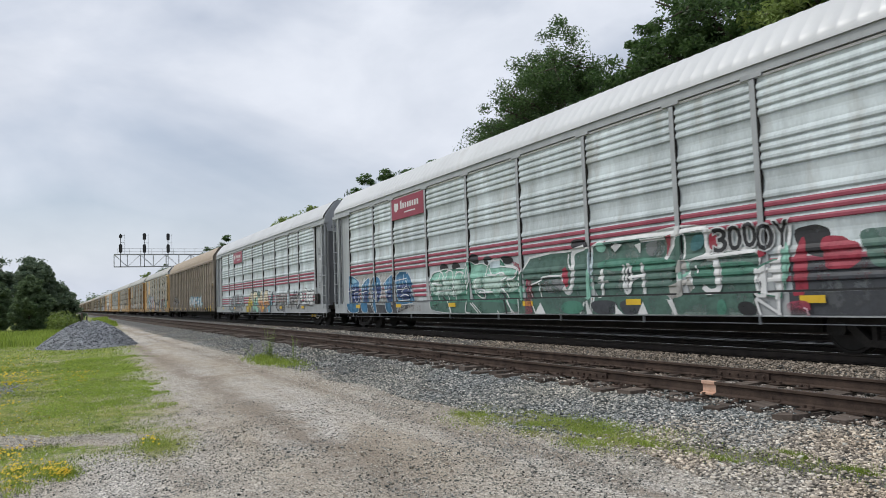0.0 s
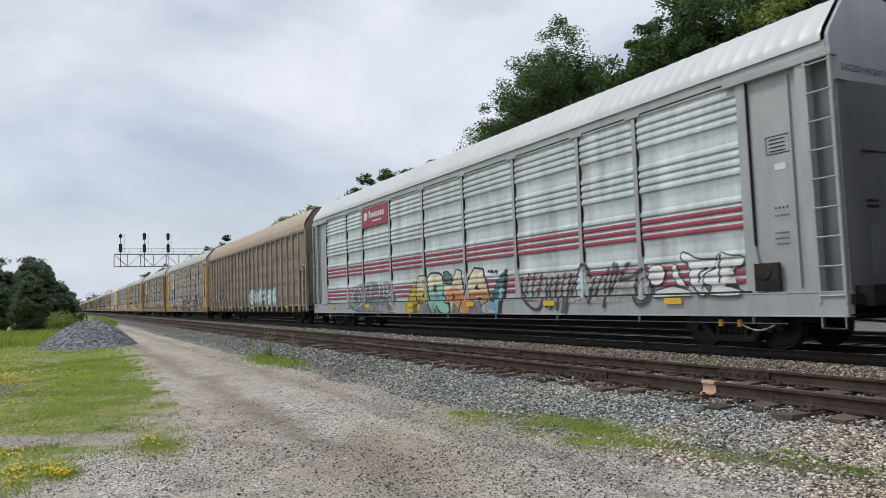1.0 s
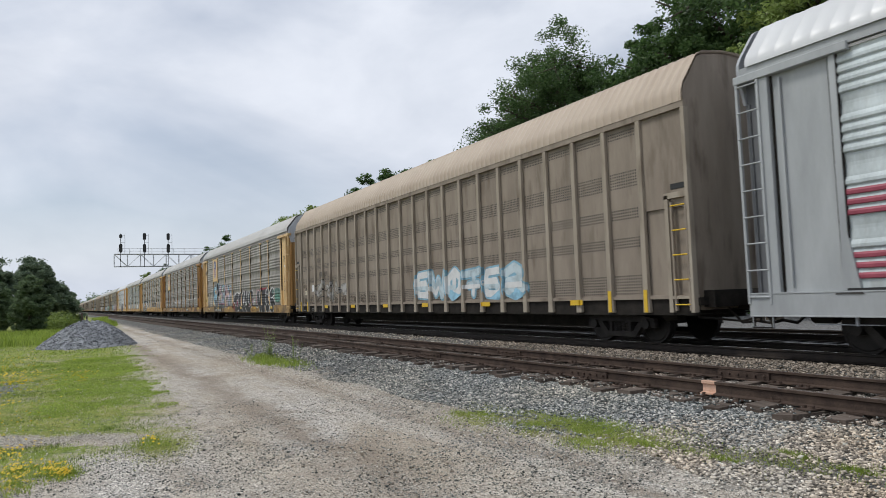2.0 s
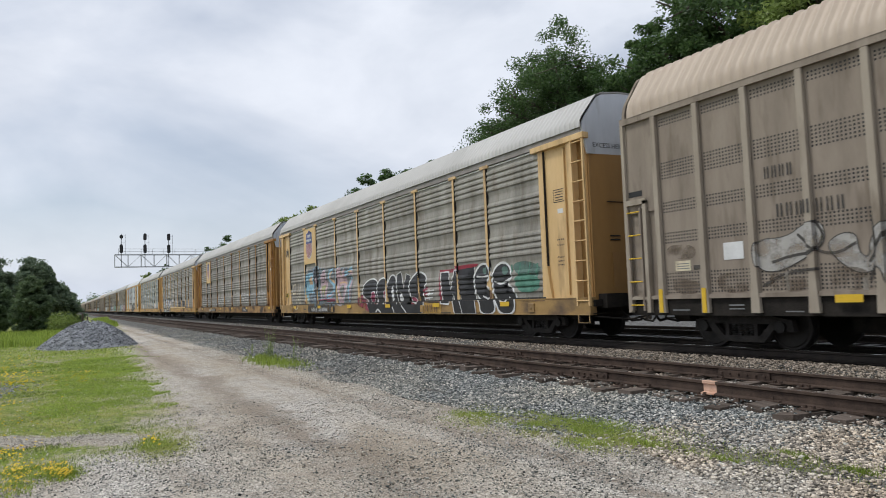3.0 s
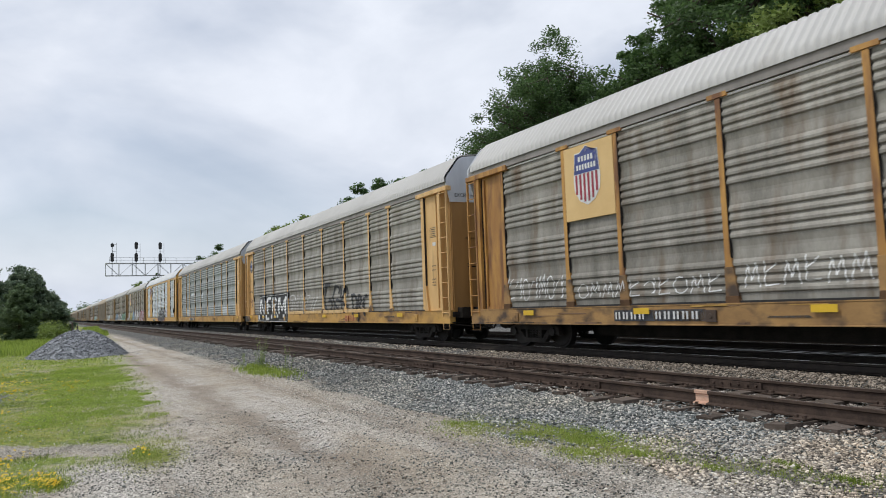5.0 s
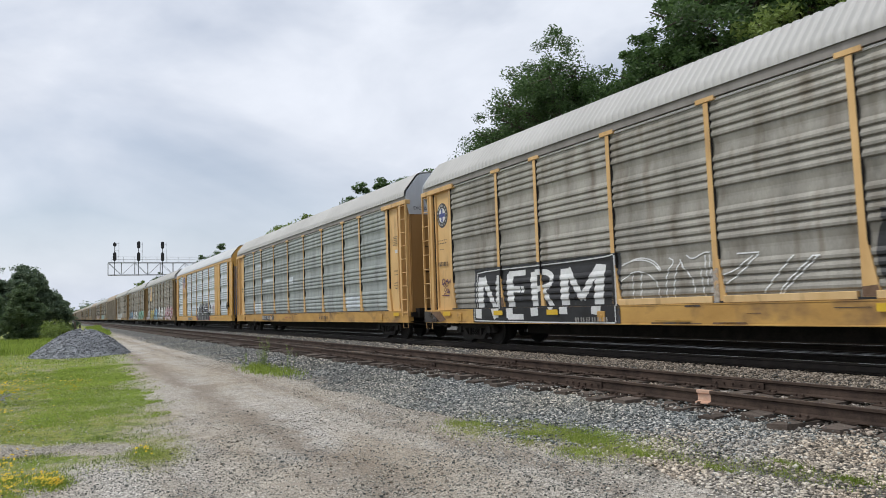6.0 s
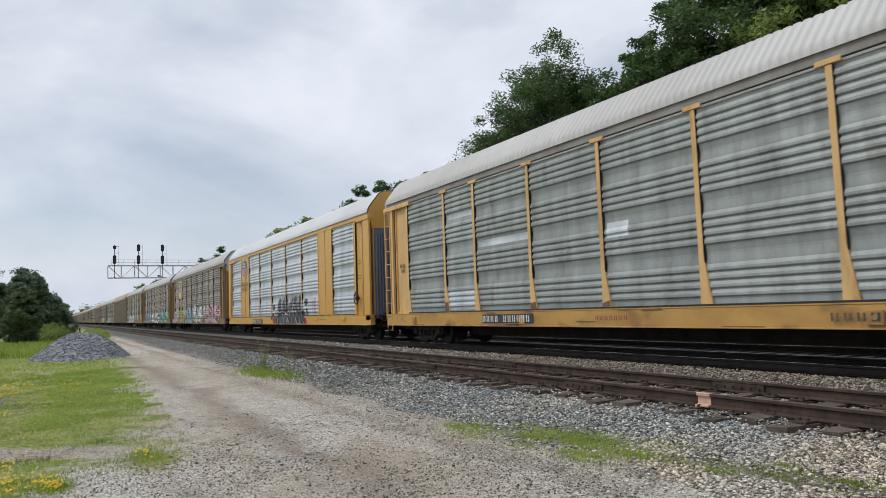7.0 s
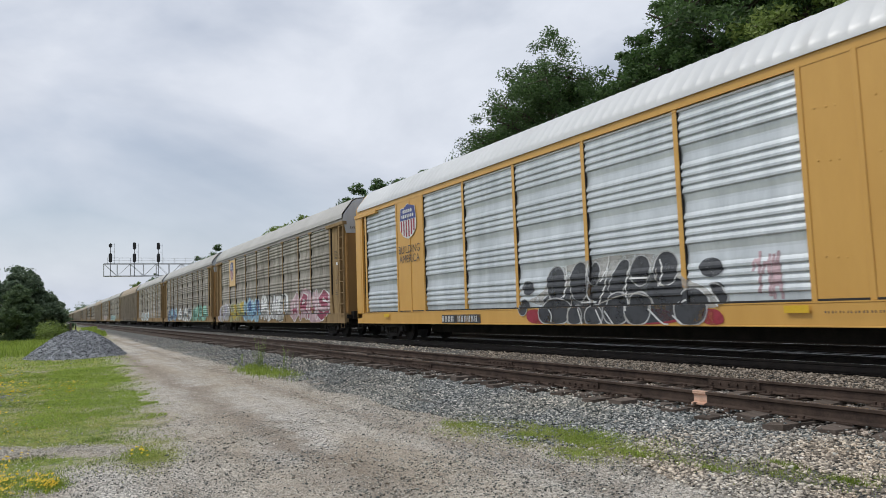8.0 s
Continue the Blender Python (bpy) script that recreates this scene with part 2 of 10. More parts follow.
def ballast(name, tones, warm):
    """Crushed rock: each stone one of several tones, with dusty tan areas."""
    m = bpy.data.materials.new(name)
    m.use_nodes = True
    n, l = m.node_tree.nodes, m.node_tree.links
    p, geo, co = n["Principled BSDF"], n.new("ShaderNodeNewGeometry"), n.new("ShaderNodeTexCoord")
    pick = n.new("ShaderNodeValToRGB")
    e = pick.color_ramp.elements
    for i, (at, c) in enumerate(tones):
        k = e[i] if i < 2 else e.new(at)
        k.position, k.color = at, (*c, 1)
    l.new(geo.outputs["Random Per Island"], pick.inputs[0])
    grain, dust = n.new("ShaderNodeTexNoise"), n.new("ShaderNodeTexNoise")
    grain.inputs["Scale"].default_value, grain.inputs["Detail"].default_value = 55, 4
    dust.inputs["Scale"].default_value, dust.inputs["Detail"].default_value = 0.5, 4
    l.new(co.outputs["Object"], grain.inputs[0]), l.new(co.outputs["Object"], dust.inputs[0])
    tint, dusty, rr = n.new("ShaderNodeMix"), n.new("ShaderNodeMix"), n.new("ShaderNodeValToRGB")
    tint.data_type = dusty.data_type = "RGBA"
    tint.blend_type = "OVERLAY"
    tint.inputs[0].default_value = 0.7
    l.new(pick.outputs[0], tint.inputs[6]), l.new(grain.outputs[0], tint.inputs[7])
    dusty.blend_type = "MULTIPLY"
    dusty.inputs[7].default_value = (*warm, 1)
    rr.color_ramp.elements[0].position, rr.color_ramp.elements[1].position = 0.42, 0.60
    l.new(dust.outputs[0], rr.inputs[0]), l.new(rr.outputs[0], dusty.inputs[0]), l.new(tint.outputs[2], dusty.inputs[6])
    l.new(dusty.outputs[2], p.inputs["Base Color"])
    p.inputs["Roughness"].default_value, p.inputs["Specular IOR Level"].default_value = 0.85, 0.2
    bp = n.new("ShaderNodeBump")
    bp.inputs["Strength"].default_value, bp.inputs["Distance"].default_value = 0.35, 0.01
    l.new(grain.outputs[0], bp.inputs["Height"]), l.new(bp.outputs[0], p.inputs["Normal"])
    return m


M["stone"] = ballast("grey_ballast_stone", ((0.0, (0.04, 0.046, 0.046)), (1.0, (0.70, 0.68, 0.64)), (0.27, (0.11, 0.124, 0.124)), (0.60, (0.27, 0.287, 0.28)), (0.88, (0.47, 0.465, 0.435))), (1.18, 1.11, 1.02))
M["pale_stone"] = ballast("pale_tan_ballast_stone", ((0.0, (0.07, 0.066, 0.06)), (1.0, (0.78, 0.74, 0.66)), (0.2, (0.20, 0.188, 0.168)), (0.55, (0.42, 0.39, 0.34)), (0.85, (0.58, 0.53, 0.455))), (1.1, 1.0, 0.9))
M["crib_stone"] = ballast("rusty_brown_grey_ballast_stone", ((0.0, (0.03, 0.027, 0.024)), (1.0, (0.66, 0.62, 0.57)), (0.25, (0.15, 0.133, 0.115)), (0.55, (0.30, 0.268, 0.235)), (0.85, (0.50, 0.455, 0.40))), (1.1, 0.96, 0.84))
M["road_stone"] = surf("pale_road_gravel", (0.16, 0.148, 0.128), (0.72, 0.68, 0.60), 0.9, 0, 0.7, 60, 0.3, spread=0.9, jitter=0.9, island=True)
M["dirty_stone"] = surf("dirty_brown_ballast", (0.084, 0.0683, 0.0526), (0.426, 0.364, 0.297), 0.9, 0, 6, 60, 0.3, spread=0.6, jitter=0.7, island=True)
M["pile_stone"] = surf("blue_grey_crushed_stone", (0.10, 0.108, 0.118), (0.44, 0.455, 0.48), 0.85, 0, 6, 60, 0.3, spread=0.6, jitter=0.7, island=True)
M["leaf"] = surf("dark_green_leaf", (0.0394, 0.083, 0.0258), (0.119, 0.199, 0.0646), 0.5, 0, 0.6, 8, 0.0, spread=0.6, jitter=0.5, island=True, through_light=0.5)
M["leaf_light"] = surf("light_green_leaf", (0.13, 0.20, 0.04), (0.30, 0.38, 0.11), 0.5, 0, 0.6, 8, 0.0, spread=0.6, jitter=0.5, island=True, through_light=0.4)
# bluish, lifted green: the haze of distance is mixed into the leaf colour
M["leaf_blue"] = surf("hazed_blue_green_foliage", (0.085, 0.13, 0.085), (0.21, 0.275, 0.165), 0.6, 0, 0.6, 8, 0.0, spread=0.6, jitter=0.5, island=True, through_light=0.4)
M["leaf_dark"] = surf("deep_green_needle", (0.07, 0.115, 0.06), (0.19, 0.26, 0.13), 0.6, 0, 0.6, 8, 0.0, spread=0.6, jitter=0.5, island=True, through_light=0.4)
M["grass_dark"] = surf("deep_green_grass_blade", (0.075, 0.125, 0.02), (0.20, 0.27, 0.06), 0.55, 0, 0.5, 8, 0.0, spread=0.6, jitter=0.5, island=True, through_light=0.35)
M["bark"] = surf("grey_brown_bark", (0.05, 0.04, 0.03), (0.13, 0.11, 0.09), 0.9, 0, 3, 30, 0.6, (3, 3, 0.6))
M["blade"] = surf("grass_blade", (0.167, 0.244, 0.0298), (0.412, 0.51, 0.102), 0.55, 0, 0.5, 8, 0.0, spread=0.6, jitter=0.5, island=True, through_light=0.4)
M["lime_blade"] = surf("lime_green_grass_blade", (0.20, 0.30, 0.03), (0.42, 0.55, 0.10), 0.55, 0, 0.5, 8, 0.0, spread=0.6, jitter=0.5, island=True, through_light=0.4)
M["dry_blade"] = surf("dry_grass_blade", (0.241, 0.26, 0.0612), (0.464, 0.5, 0.158), 0.6, 0, 0.5, 8, 0.0, spread=0.6, jitter=0.5, island=True, through_light=0.3)
M["petal"] = surf("yellow_petal", (0.75, 0.50, 0.01), (0.85, 0.65, 0.03), 0.5, 0, 4, 30, 0.0, through_light=0.4)
M["steel_grey"] = surf("galvanised_truss_steel", (0.36, 0.37, 0.38), (0.50, 0.51, 0.52), 0.5, 0.4, 2, 30, 0.05)
M["black"] = surf("black_signal_paint", (0.008, 0.008, 0.009), (0.02, 0.02, 0.02), 0.6, 0, 3, 30, 0.05)
M["orange"] = surf("yellow_reflector", (0.60, 0.38, 0.02), (0.70, 0.46, 0.03), 0.4, 0, 4, 30, 0.0)
M["shiny"] = surf("fresh_copper_weld", (0.55, 0.32, 0.22), (0.72, 0.50, 0.38), 0.4, 0.3, 6, 50, 0.1)

GLYPHS = {}


def text_mesh(words, size, fat=0.0):
    """A flat mesh of the words in the built-in font, centred; drawn once for each wording."""
    key = (words, size, round(fat, 3))
    if key not in GLYPHS:
        cu = bpy.data.curves.new("lettering", "FONT")
        cu.body, cu.size, cu.offset, cu.resolution_u = words, size, fat, 3
        cu.align_x = "CENTER"
        ob = bpy.data.objects.new("lettering", cu)
        scene.collection.objects.link(ob)
        GLYPHS[key] = bpy.data.meshes.new_from_object(ob.evaluated_get(bpy.context.evaluated_depsgraph_get()))
        bpy.data.objects.remove(ob)
    return GLYPHS[key].copy()


# lettering is drawn before the place fills up
for word, fat, rim in (("3000Y", 0.012, 0.05),):
    for ch in word:
        bpy.data.meshes.remove(text_mesh(ch, 1.0, 0.0)), bpy.data.meshes.remove(text_mesh(ch, 1.0, fat)), bpy.data.meshes.remove(text_mesh(ch, 1.0, fat + rim))
for words, size in (("EXCESS HEIGHT CAR", 0.17), ("BUILDING", 0.40), ("AMERICA", 0.40)):
    bpy.data.meshes.remove(text_mesh(words, size))


# ---- mesh helpers ----
def box(bm, x0, x1, y0, y1, z0, z1):
    v = [bm.verts.new((x, y, z)) for x in (x0, x1) for y in (y0, y1) for z in (z0, z1)]
    for f in ((0, 1, 3, 2), (4, 6, 7, 5), (0, 4, 5, 1), (2, 3, 7, 6), (0, 2, 6, 4), (1, 5, 7, 3)):
        bm.faces.new([v[i] for i in f])
    return v


def prism(bm, outline, axis, a, b):
    """The closed outline of 2D points, drawn out along an axis from a to b."""
    def at(p, d):
        return {"x": (d, p[0], p[1]), "y": (p[0], d, p[1]), "z": (p[0], p[1], d)}[axis]
    one, two = [bm.verts.new(at(p, a)) for p in outline], [bm.verts.new(at(p, b)) for p in outline]
    n = len(outline)
    for i in range(n):
        bm.faces.new((one[i], one[(i + 1) % n], two[(i + 1) % n], two[i]))
    bm.faces.new(one[::-1]), bm.faces.new(two)


def rod(bm, p, q, r, n=8, r2=None):
    p, q = Vector(p), Vector(q)
    d = (q - p).normalized()
    s = d.orthogonal().normalized()
    t = d.cross(s)
    r2 = r if r2 is None else r2
    one, two = [], []
    for i in range(n):
        a = 2 * math.pi * i / n
        o = math.cos(a) * s + math.sin(a) * t
        one.append(bm.verts.new(p + r * o)), two.append(bm.verts.new(q + r2 * o))
    for i in range(n):
        bm.faces.new((one[i], one[(i + 1) % n], two[(i + 1) % n], two[i]))
    bm.faces.new(one[::-1]), bm.faces.new(two)


def mesh_of(name, bm, material, bevel=0.0):
    if bevel:
        bmesh.ops.bevel(bm, geom=bm.edges[:], offset=bevel, segments=1, affect="EDGES", clamp_overlap=True)
    bmesh.ops.recalc_face_normals(bm, faces=bm.faces)
    me = bpy.data.meshes.new(name)
    bm.to_mesh(me)
    bm.free()
    me.materials.append(material)
    return me


def hang(name, me, parent, m=None, label=""):
    ob = new(name, me)
    ob.parent = parent
    if m is not None:
        ob.matrix_basis = m
    return tagged(ob, label)


def part(name, bm, material, parent, label="", m=None, bevel=0.0):
    return hang(name, mesh_of(name, bm, material, bevel), parent, m, label)


def whole(name, bm, material, label, category="", group="", kind="", m=None, bevel=0.0):
    ob = new(name, mesh_of(name, bm, material, bevel))
    if m is not None:
        ob.matrix_basis = m
    return tagged(ob, label, category, group, kind)


def soup(name, verts, faces, material, smooth=False):
    """A mesh from arrays: verts (n, 3), faces (m, k)."""
    verts, faces = np.asarray(verts, np.float32), np.asarray(faces, np.int32)
    me = bpy.data.meshes.new(name)
    me.vertices.add(len(verts)), me.loops.add(faces.size), me.polygons.add(len(faces))
    me.vertices.foreach_set("co", verts.ravel())
    me.loops.foreach_set("vertex_index", faces.ravel())
    me.polygons.foreach_set("loop_start", np.arange(0, faces.size, faces.shape[1], dtype=np.int32))
    me.update(calc_edges=True)
    me.materials.append(material)
    if smooth:
        me.polygons.foreach_set("use_smooth", np.ones(len(faces), bool))
    return me


RNG = np.random.default_rng(7)

# ---- ground ----
ACROSS = [(-900, -0.5), (-30, -0.5), (-12, -0.38), (-6, -0.40), (-2, -0.44), (1, -0.44), (4.6, -0.42), (5.1, -0.40), (6.0, -0.335), (6.7, -0.265), (7.0, -0.245), (9.6, -0.245),
          (10.2, -0.215), (10.9, -0.165), (11.4, -0.155), (11.8, -0.165), (13.9, -0.165), (14.6, -0.18), (18.4, -0.18), (19.4, -0.35), (24, -0.4), (32, -0.5), (900, -0.5)]
AY, AZ = np.array([p[0] for p in ACROSS], float), np.array([p[1] for p in ACROSS], float)


def wave(x, y, s, k):
    return np.sin(x * s + 1.3 * k) * np.cos(y * s * 0.83 + 2.1 * k) + 0.5 * np.sin(x * s * 2.3 + y * s * 1.7 + k)


def ground_z(x, y):
    x, y = np.asarray(x, float), np.asarray(y, float)
    z = np.interp(y, AY, AZ)
    near = np.clip((6.4 - y) / 1.0, 0, 1)
    z = z + near * 0.015 * wave(x, y, 1.1, 1) + near * 0.006 * wave(x, y, 4.3, 2)
    rut = np.exp(-((y - 2.9) / 0.35) ** 2) + np.exp(-((y - 4.4) / 0.35) ** 2)
    return z - 0.025 * rut * near


def make_ground():
    xs = np.concatenate([[-3000, -2000, -1200, -700, -450, -300, -200, -140], np.arange(-110, -50, 4), np.arange(-50, -20, 1.0), np.arange(-20, 2, 0.16), np.arange(2, 12, 1.0), [20, 60, 200, 900]])
    ys = np.concatenate([[-1500, -600, -200, -90, -50, -30, -20, -14, -10], np.arange(-8, -2, 0.5), np.arange(-2, 7.0, 0.14), np.arange(7, 21, 0.5), [24, 28, 32, 40, 60, 100, 200, 600, 1500]])
    X, Y = np.meshgrid(xs, ys, indexing="ij")
    V = np.stack([X, Y, ground_z(X, Y)], -1).reshape(-1, 3)
    i, j = np.meshgrid(np.arange(len(xs) - 1), np.arange(len(ys) - 1), indexing="ij")
    k = (i * len(ys) + j).ravel()
    F = np.stack([k, k + len(ys), k + len(ys) + 1, k + 1], -1)
    m = bpy.data.materials.new("dirt_grass_and_ballast_ground")
    m.use_nodes = True
    n, l = m.node_tree.nodes, m.node_tree.links
    p = n["Principled BSDF"]
    co, sep = n.new("ShaderNodeTexCoord"), n.new("ShaderNodeSeparateXYZ")
    l.new(co.outputs["Object"], sep.inputs[0])

    def noise(s, d=6, r=0.6):
        t = n.new("ShaderNodeTexNoise")
        t.inputs["Scale"].default_value, t.inputs["Detail"].default_value, t.inputs["Roughness"].default_value = s, d, r
        l.new(co.outputs["Object"], t.inputs[0])
        return t.outputs[0]

    def ramp(x, p0, p1, c0=(0, 0, 0), c1=(1, 1, 1)):
        t = n.new("ShaderNodeValToRGB")
        t.color_ramp.elements[0].position, t.color_ramp.elements[1].position = p0, p1
        t.color_ramp.elements[0].color, t.color_ramp.elements[1].color = (*c0, 1), (*c1, 1)
        l.new(x, t.inputs[0])
        return t.outputs[0]

    def calc(op, x, y):
        t = n.new("ShaderNodeMath")
        t.operation = op
        for i, v in enumerate((x, y)):
            if isinstance(v, (int, float)):
                t.inputs[i].default_value = v
            else:
                l.new(v, t.inputs[i])
        return t.outputs[0]

    def blend(f, x, y):
        t = n.new("ShaderNodeMix")
        t.data_type = "RGBA"
        l.new(f, t.inputs[0]), l.new(x, t.inputs[6]), l.new(y, t.inputs[7])
        return t.outputs[2]

    pebble = n.new("ShaderNodeTexVoronoi")
    pebble.inputs["Scale"].default_value = 38
    l.new(co.outputs["Object"], pebble.inputs[0])
    grit = n.new("ShaderNodeTexVoronoi")
    grit.inputs["Scale"].default_value = 85
    l.new(co.outputs["Object"], grit.inputs[0])
    long = n.new("ShaderNodeMapping")
    long.inputs["Scale"].default_value = (0.16, 0.9, 1.0)
    l.new(co.outputs["Object"], long.inputs[0])
    lane = n.new("ShaderNodeTexNoise")
    lane.inputs["Scale"].default_value, lane.inputs["Detail"].default_value, lane.inputs["Roughness"].default_value = 1.0, 5, 0.6
    l.new(long.outputs[0], lane.inputs[0])
    patch, mid, fine = noise(0.55), noise(3.0), noise(45, 4)
    dirt = ramp(calc("ADD", calc("MULTIPLY", mid, 0.5), calc("MULTIPLY", grit.outputs["Color"], 0.5)), 0.25, 0.8, (0.165, 0.138, 0.108), (0.655, 0.58, 0.47))
    pale = ramp(pebble.outputs["Color"], 0.2, 0.95, (0.15, 0.142, 0.125), (0.92, 0.87, 0.79))
    gravel = blend(ramp(fine, 0.35, 0.65), pale, ramp(grit.outputs["Color"], 0.15, 0.9, (0.11, 0.102, 0.09), (0.94, 0.885, 0.80)))
    road = blend(ramp(calc("ADD", calc("MULTIPLY", lane.outputs[0], 0.8), calc("MULTIPLY", patch, 0.4)), 0.50, 0.74), dirt, gravel)
    soil = ramp(calc("ADD", calc("MULTIPLY", mid, 0.45), calc("MULTIPLY", grit.outputs["Color"], 0.55)), 0.2, 0.85, (0.108, 0.088, 0.066), (0.38, 0.315, 0.248))
    swing = calc("ADD", sep.outputs[1], calc("MULTIPLY", calc("SUBTRACT", patch, 0.5), 1.1))
    worn = calc("MAXIMUM", calc("SUBTRACT", 1.0, calc("MULTIPLY", calc("ABSOLUTE", calc("SUBTRACT", swing, 2.75), 0.0), 1.9)), calc("SUBTRACT", 0.75, calc("MULTIPLY", calc("ABSOLUTE", calc("SUBTRACT", swing, 4.3), 0.0), 2.2)))
    road = blend(calc("MULTIPLY", ramp(calc("ADD", worn, calc("ADD", calc("MULTIPLY", calc("SUBTRACT", mid, 0.5), 2.4), calc("MULTIPLY", calc("SUBTRACT", fine, 0.5), 1.6))), 0.1, 1.3), 0.78), road, soil)
    road = blend(calc("MULTIPLY", ramp(noise(1.4, 5, 0.65), 0.50, 0.68), 0.42), road, soil)
    tuft = noise(14, 4, 0.7)
    lawn = blend(ramp(mid, 0.44, 0.58), ramp(tuft, 0.35, 0.65, (0.06, 0.10, 0.018), (0.27, 0.34, 0.075)), ramp(tuft, 0.3, 0.7, (0.165, 0.175, 0.05), (0.40, 0.405, 0.13)))
    lawn = blend(calc("MULTIPLY", ramp(noise(1.1, 5, 0.7), 0.53, 0.64), 0.6), lawn, dirt)
    wob = calc("MULTIPLY", calc("SUBTRACT", patch, 0.5), 1.6)
    wob2 = calc("MULTIPLY", calc("SUBTRACT", mid, 0.5), 1.8)
    # the lawn's edge runs at a slant to the track, and ends short of the camera
    side = calc("SUBTRACT", calc("ADD", sep.outputs[1], calc("MULTIPLY", sep.outputs[0], 0.055)), 1.0)
    front = calc("ADD", calc("ADD", calc("MULTIPLY", sep.outputs[0], 1.3), sep.outputs[1]), 11.1)
    edge = calc("ADD", calc("MAXIMUM", side, calc("MULTIPLY", front, 0.6)), calc("ADD", wob, wob2))
    far_side = ramp(calc("ADD", calc("MULTIPLY", sep.outputs[1], 0.04), calc("MULTIPLY", calc("SUBTRACT", patch, 0.5), 1.6)), 1.05, 1.3)
    # a bare stony strip crosses the lawn
    strip_off = calc("ABSOLUTE", calc("SUBTRACT", calc("ADD", sep.outputs[0], 10.35), calc("MULTIPLY", sep.outputs[1], 0.62)), 0.0)
    turf = ramp(calc("ADD", strip_off, calc("MULTIPLY", wob2, 0.6)), 0.36, 0.5)
    grass = calc("MAXIMUM", calc("MULTIPLY", ramp(calc("MULTIPLY", edge, -1.0), 0.0, 1.0), turf), far_side)
    # bed tone kept dark to paint the shade in the gaps between loose stones
    stone = ramp(pebble.outputs["Color"], 0.1, 0.95, (0.03, 0.031, 0.03), (0.23, 0.225, 0.21))
    # sooty ballast, darkened further so its colour holds the shade under the train
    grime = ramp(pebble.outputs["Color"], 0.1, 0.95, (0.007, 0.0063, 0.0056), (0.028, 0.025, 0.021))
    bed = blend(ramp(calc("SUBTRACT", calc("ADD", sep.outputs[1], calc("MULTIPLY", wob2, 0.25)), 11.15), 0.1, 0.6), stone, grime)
    bed = blend(ramp(calc("SUBTRACT", calc("ADD", sep.outputs[1], calc("MULTIPLY", wob2, 0.4)), 15.0), 0.1, 0.6), bed, ramp(pebble.outputs["Color"], 0.1, 0.95, (0.075, 0.075, 0.075), (0.31, 0.31, 0.305)))
    c = blend(grass, road, lawn)
    on_bed = ramp(calc("SUBTRACT", calc("ADD", sep.outputs[1], calc("MULTIPLY", wob2, 1.1)), 4.7), 0.1, 0.95)
    c = blend(calc("MULTIPLY", on_bed, calc("SUBTRACT", 1.0, far_side)), c, bed)
    l.new(c, p.inputs["Base Color"])
    p.inputs["Roughness"].default_value, p.inputs["Specular IOR Level"].default_value = 0.92, 0.12
    bp = n.new("ShaderNodeBump")
    bp.inputs["Strength"].default_value, bp.inputs["Distance"].default_value = 0.9, 0.025
    l.new(calc("ADD", calc("MULTIPLY", pebble.outputs["Distance"], -0.6), fine), bp.inputs["Height"])
    l.new(bp.outputs[0], p.inputs["Normal"])
    return tagged(new("ground", soup("ground", V, F, m, True)), "worn gravel road beside ballast and patchy green grass", "ground", kind="structure")


make_ground()

# ---- tracks ----
NEAR_Y, TRAIN_Y, THIRD_Y = 8.24, 12.60, 16.96
RAIL = [(-0.07, -0.17), (0.07, -0.17), (0.07, -0.155), (0.012, -0.14), (0.010, -0.05), (0.036, -0.035), (0.036, -0.004), (0.028, 0.0), (-0.028, 0.0), (-0.036, -0.004), (-0.036, -0.035), (-0.010, -0.05), (-0.012, -0.14), (-0.07, -0.155)]


def make_track(y0, z0, worn, label, x0, x1):
    top = new("track")
    tagged(top, label, "railway track", kind="structure")
    top.matrix_basis = pose(0, y0, z0)
    for side in (-0.7525, 0.7525):
        bm = bmesh.new()
        prism(bm, [(side + a, b) for a, b in RAIL], "x", x0, x1)
        rail = part("rail", bm, M["dark_rail" if worn else "steel_rail"], top, "steel rail with under-train shade in its dark colour" if worn else "rust-brown steel rail")
        bm = bmesh.new()
        box(bm, x0, x1, side - (0.024 if worn else 0.006), side + (0.024 if worn else 0.006), 0.0, 0.0015)
        part("running_surface", bm, M["rail_top"], rail, "polished running surface")
    return top


near_track = make_track(NEAR_Y, 0.0, False, "rusty little-used track on worn timber ties", -900, 60)
train_track = make_track(TRAIN_Y, 0.02, True, "main track with polished rails on dark ballast", -1100, 60)
third_track = make_track(THIRD_Y, 0.0, True, "main track with polished rails behind the train", -900, 60)


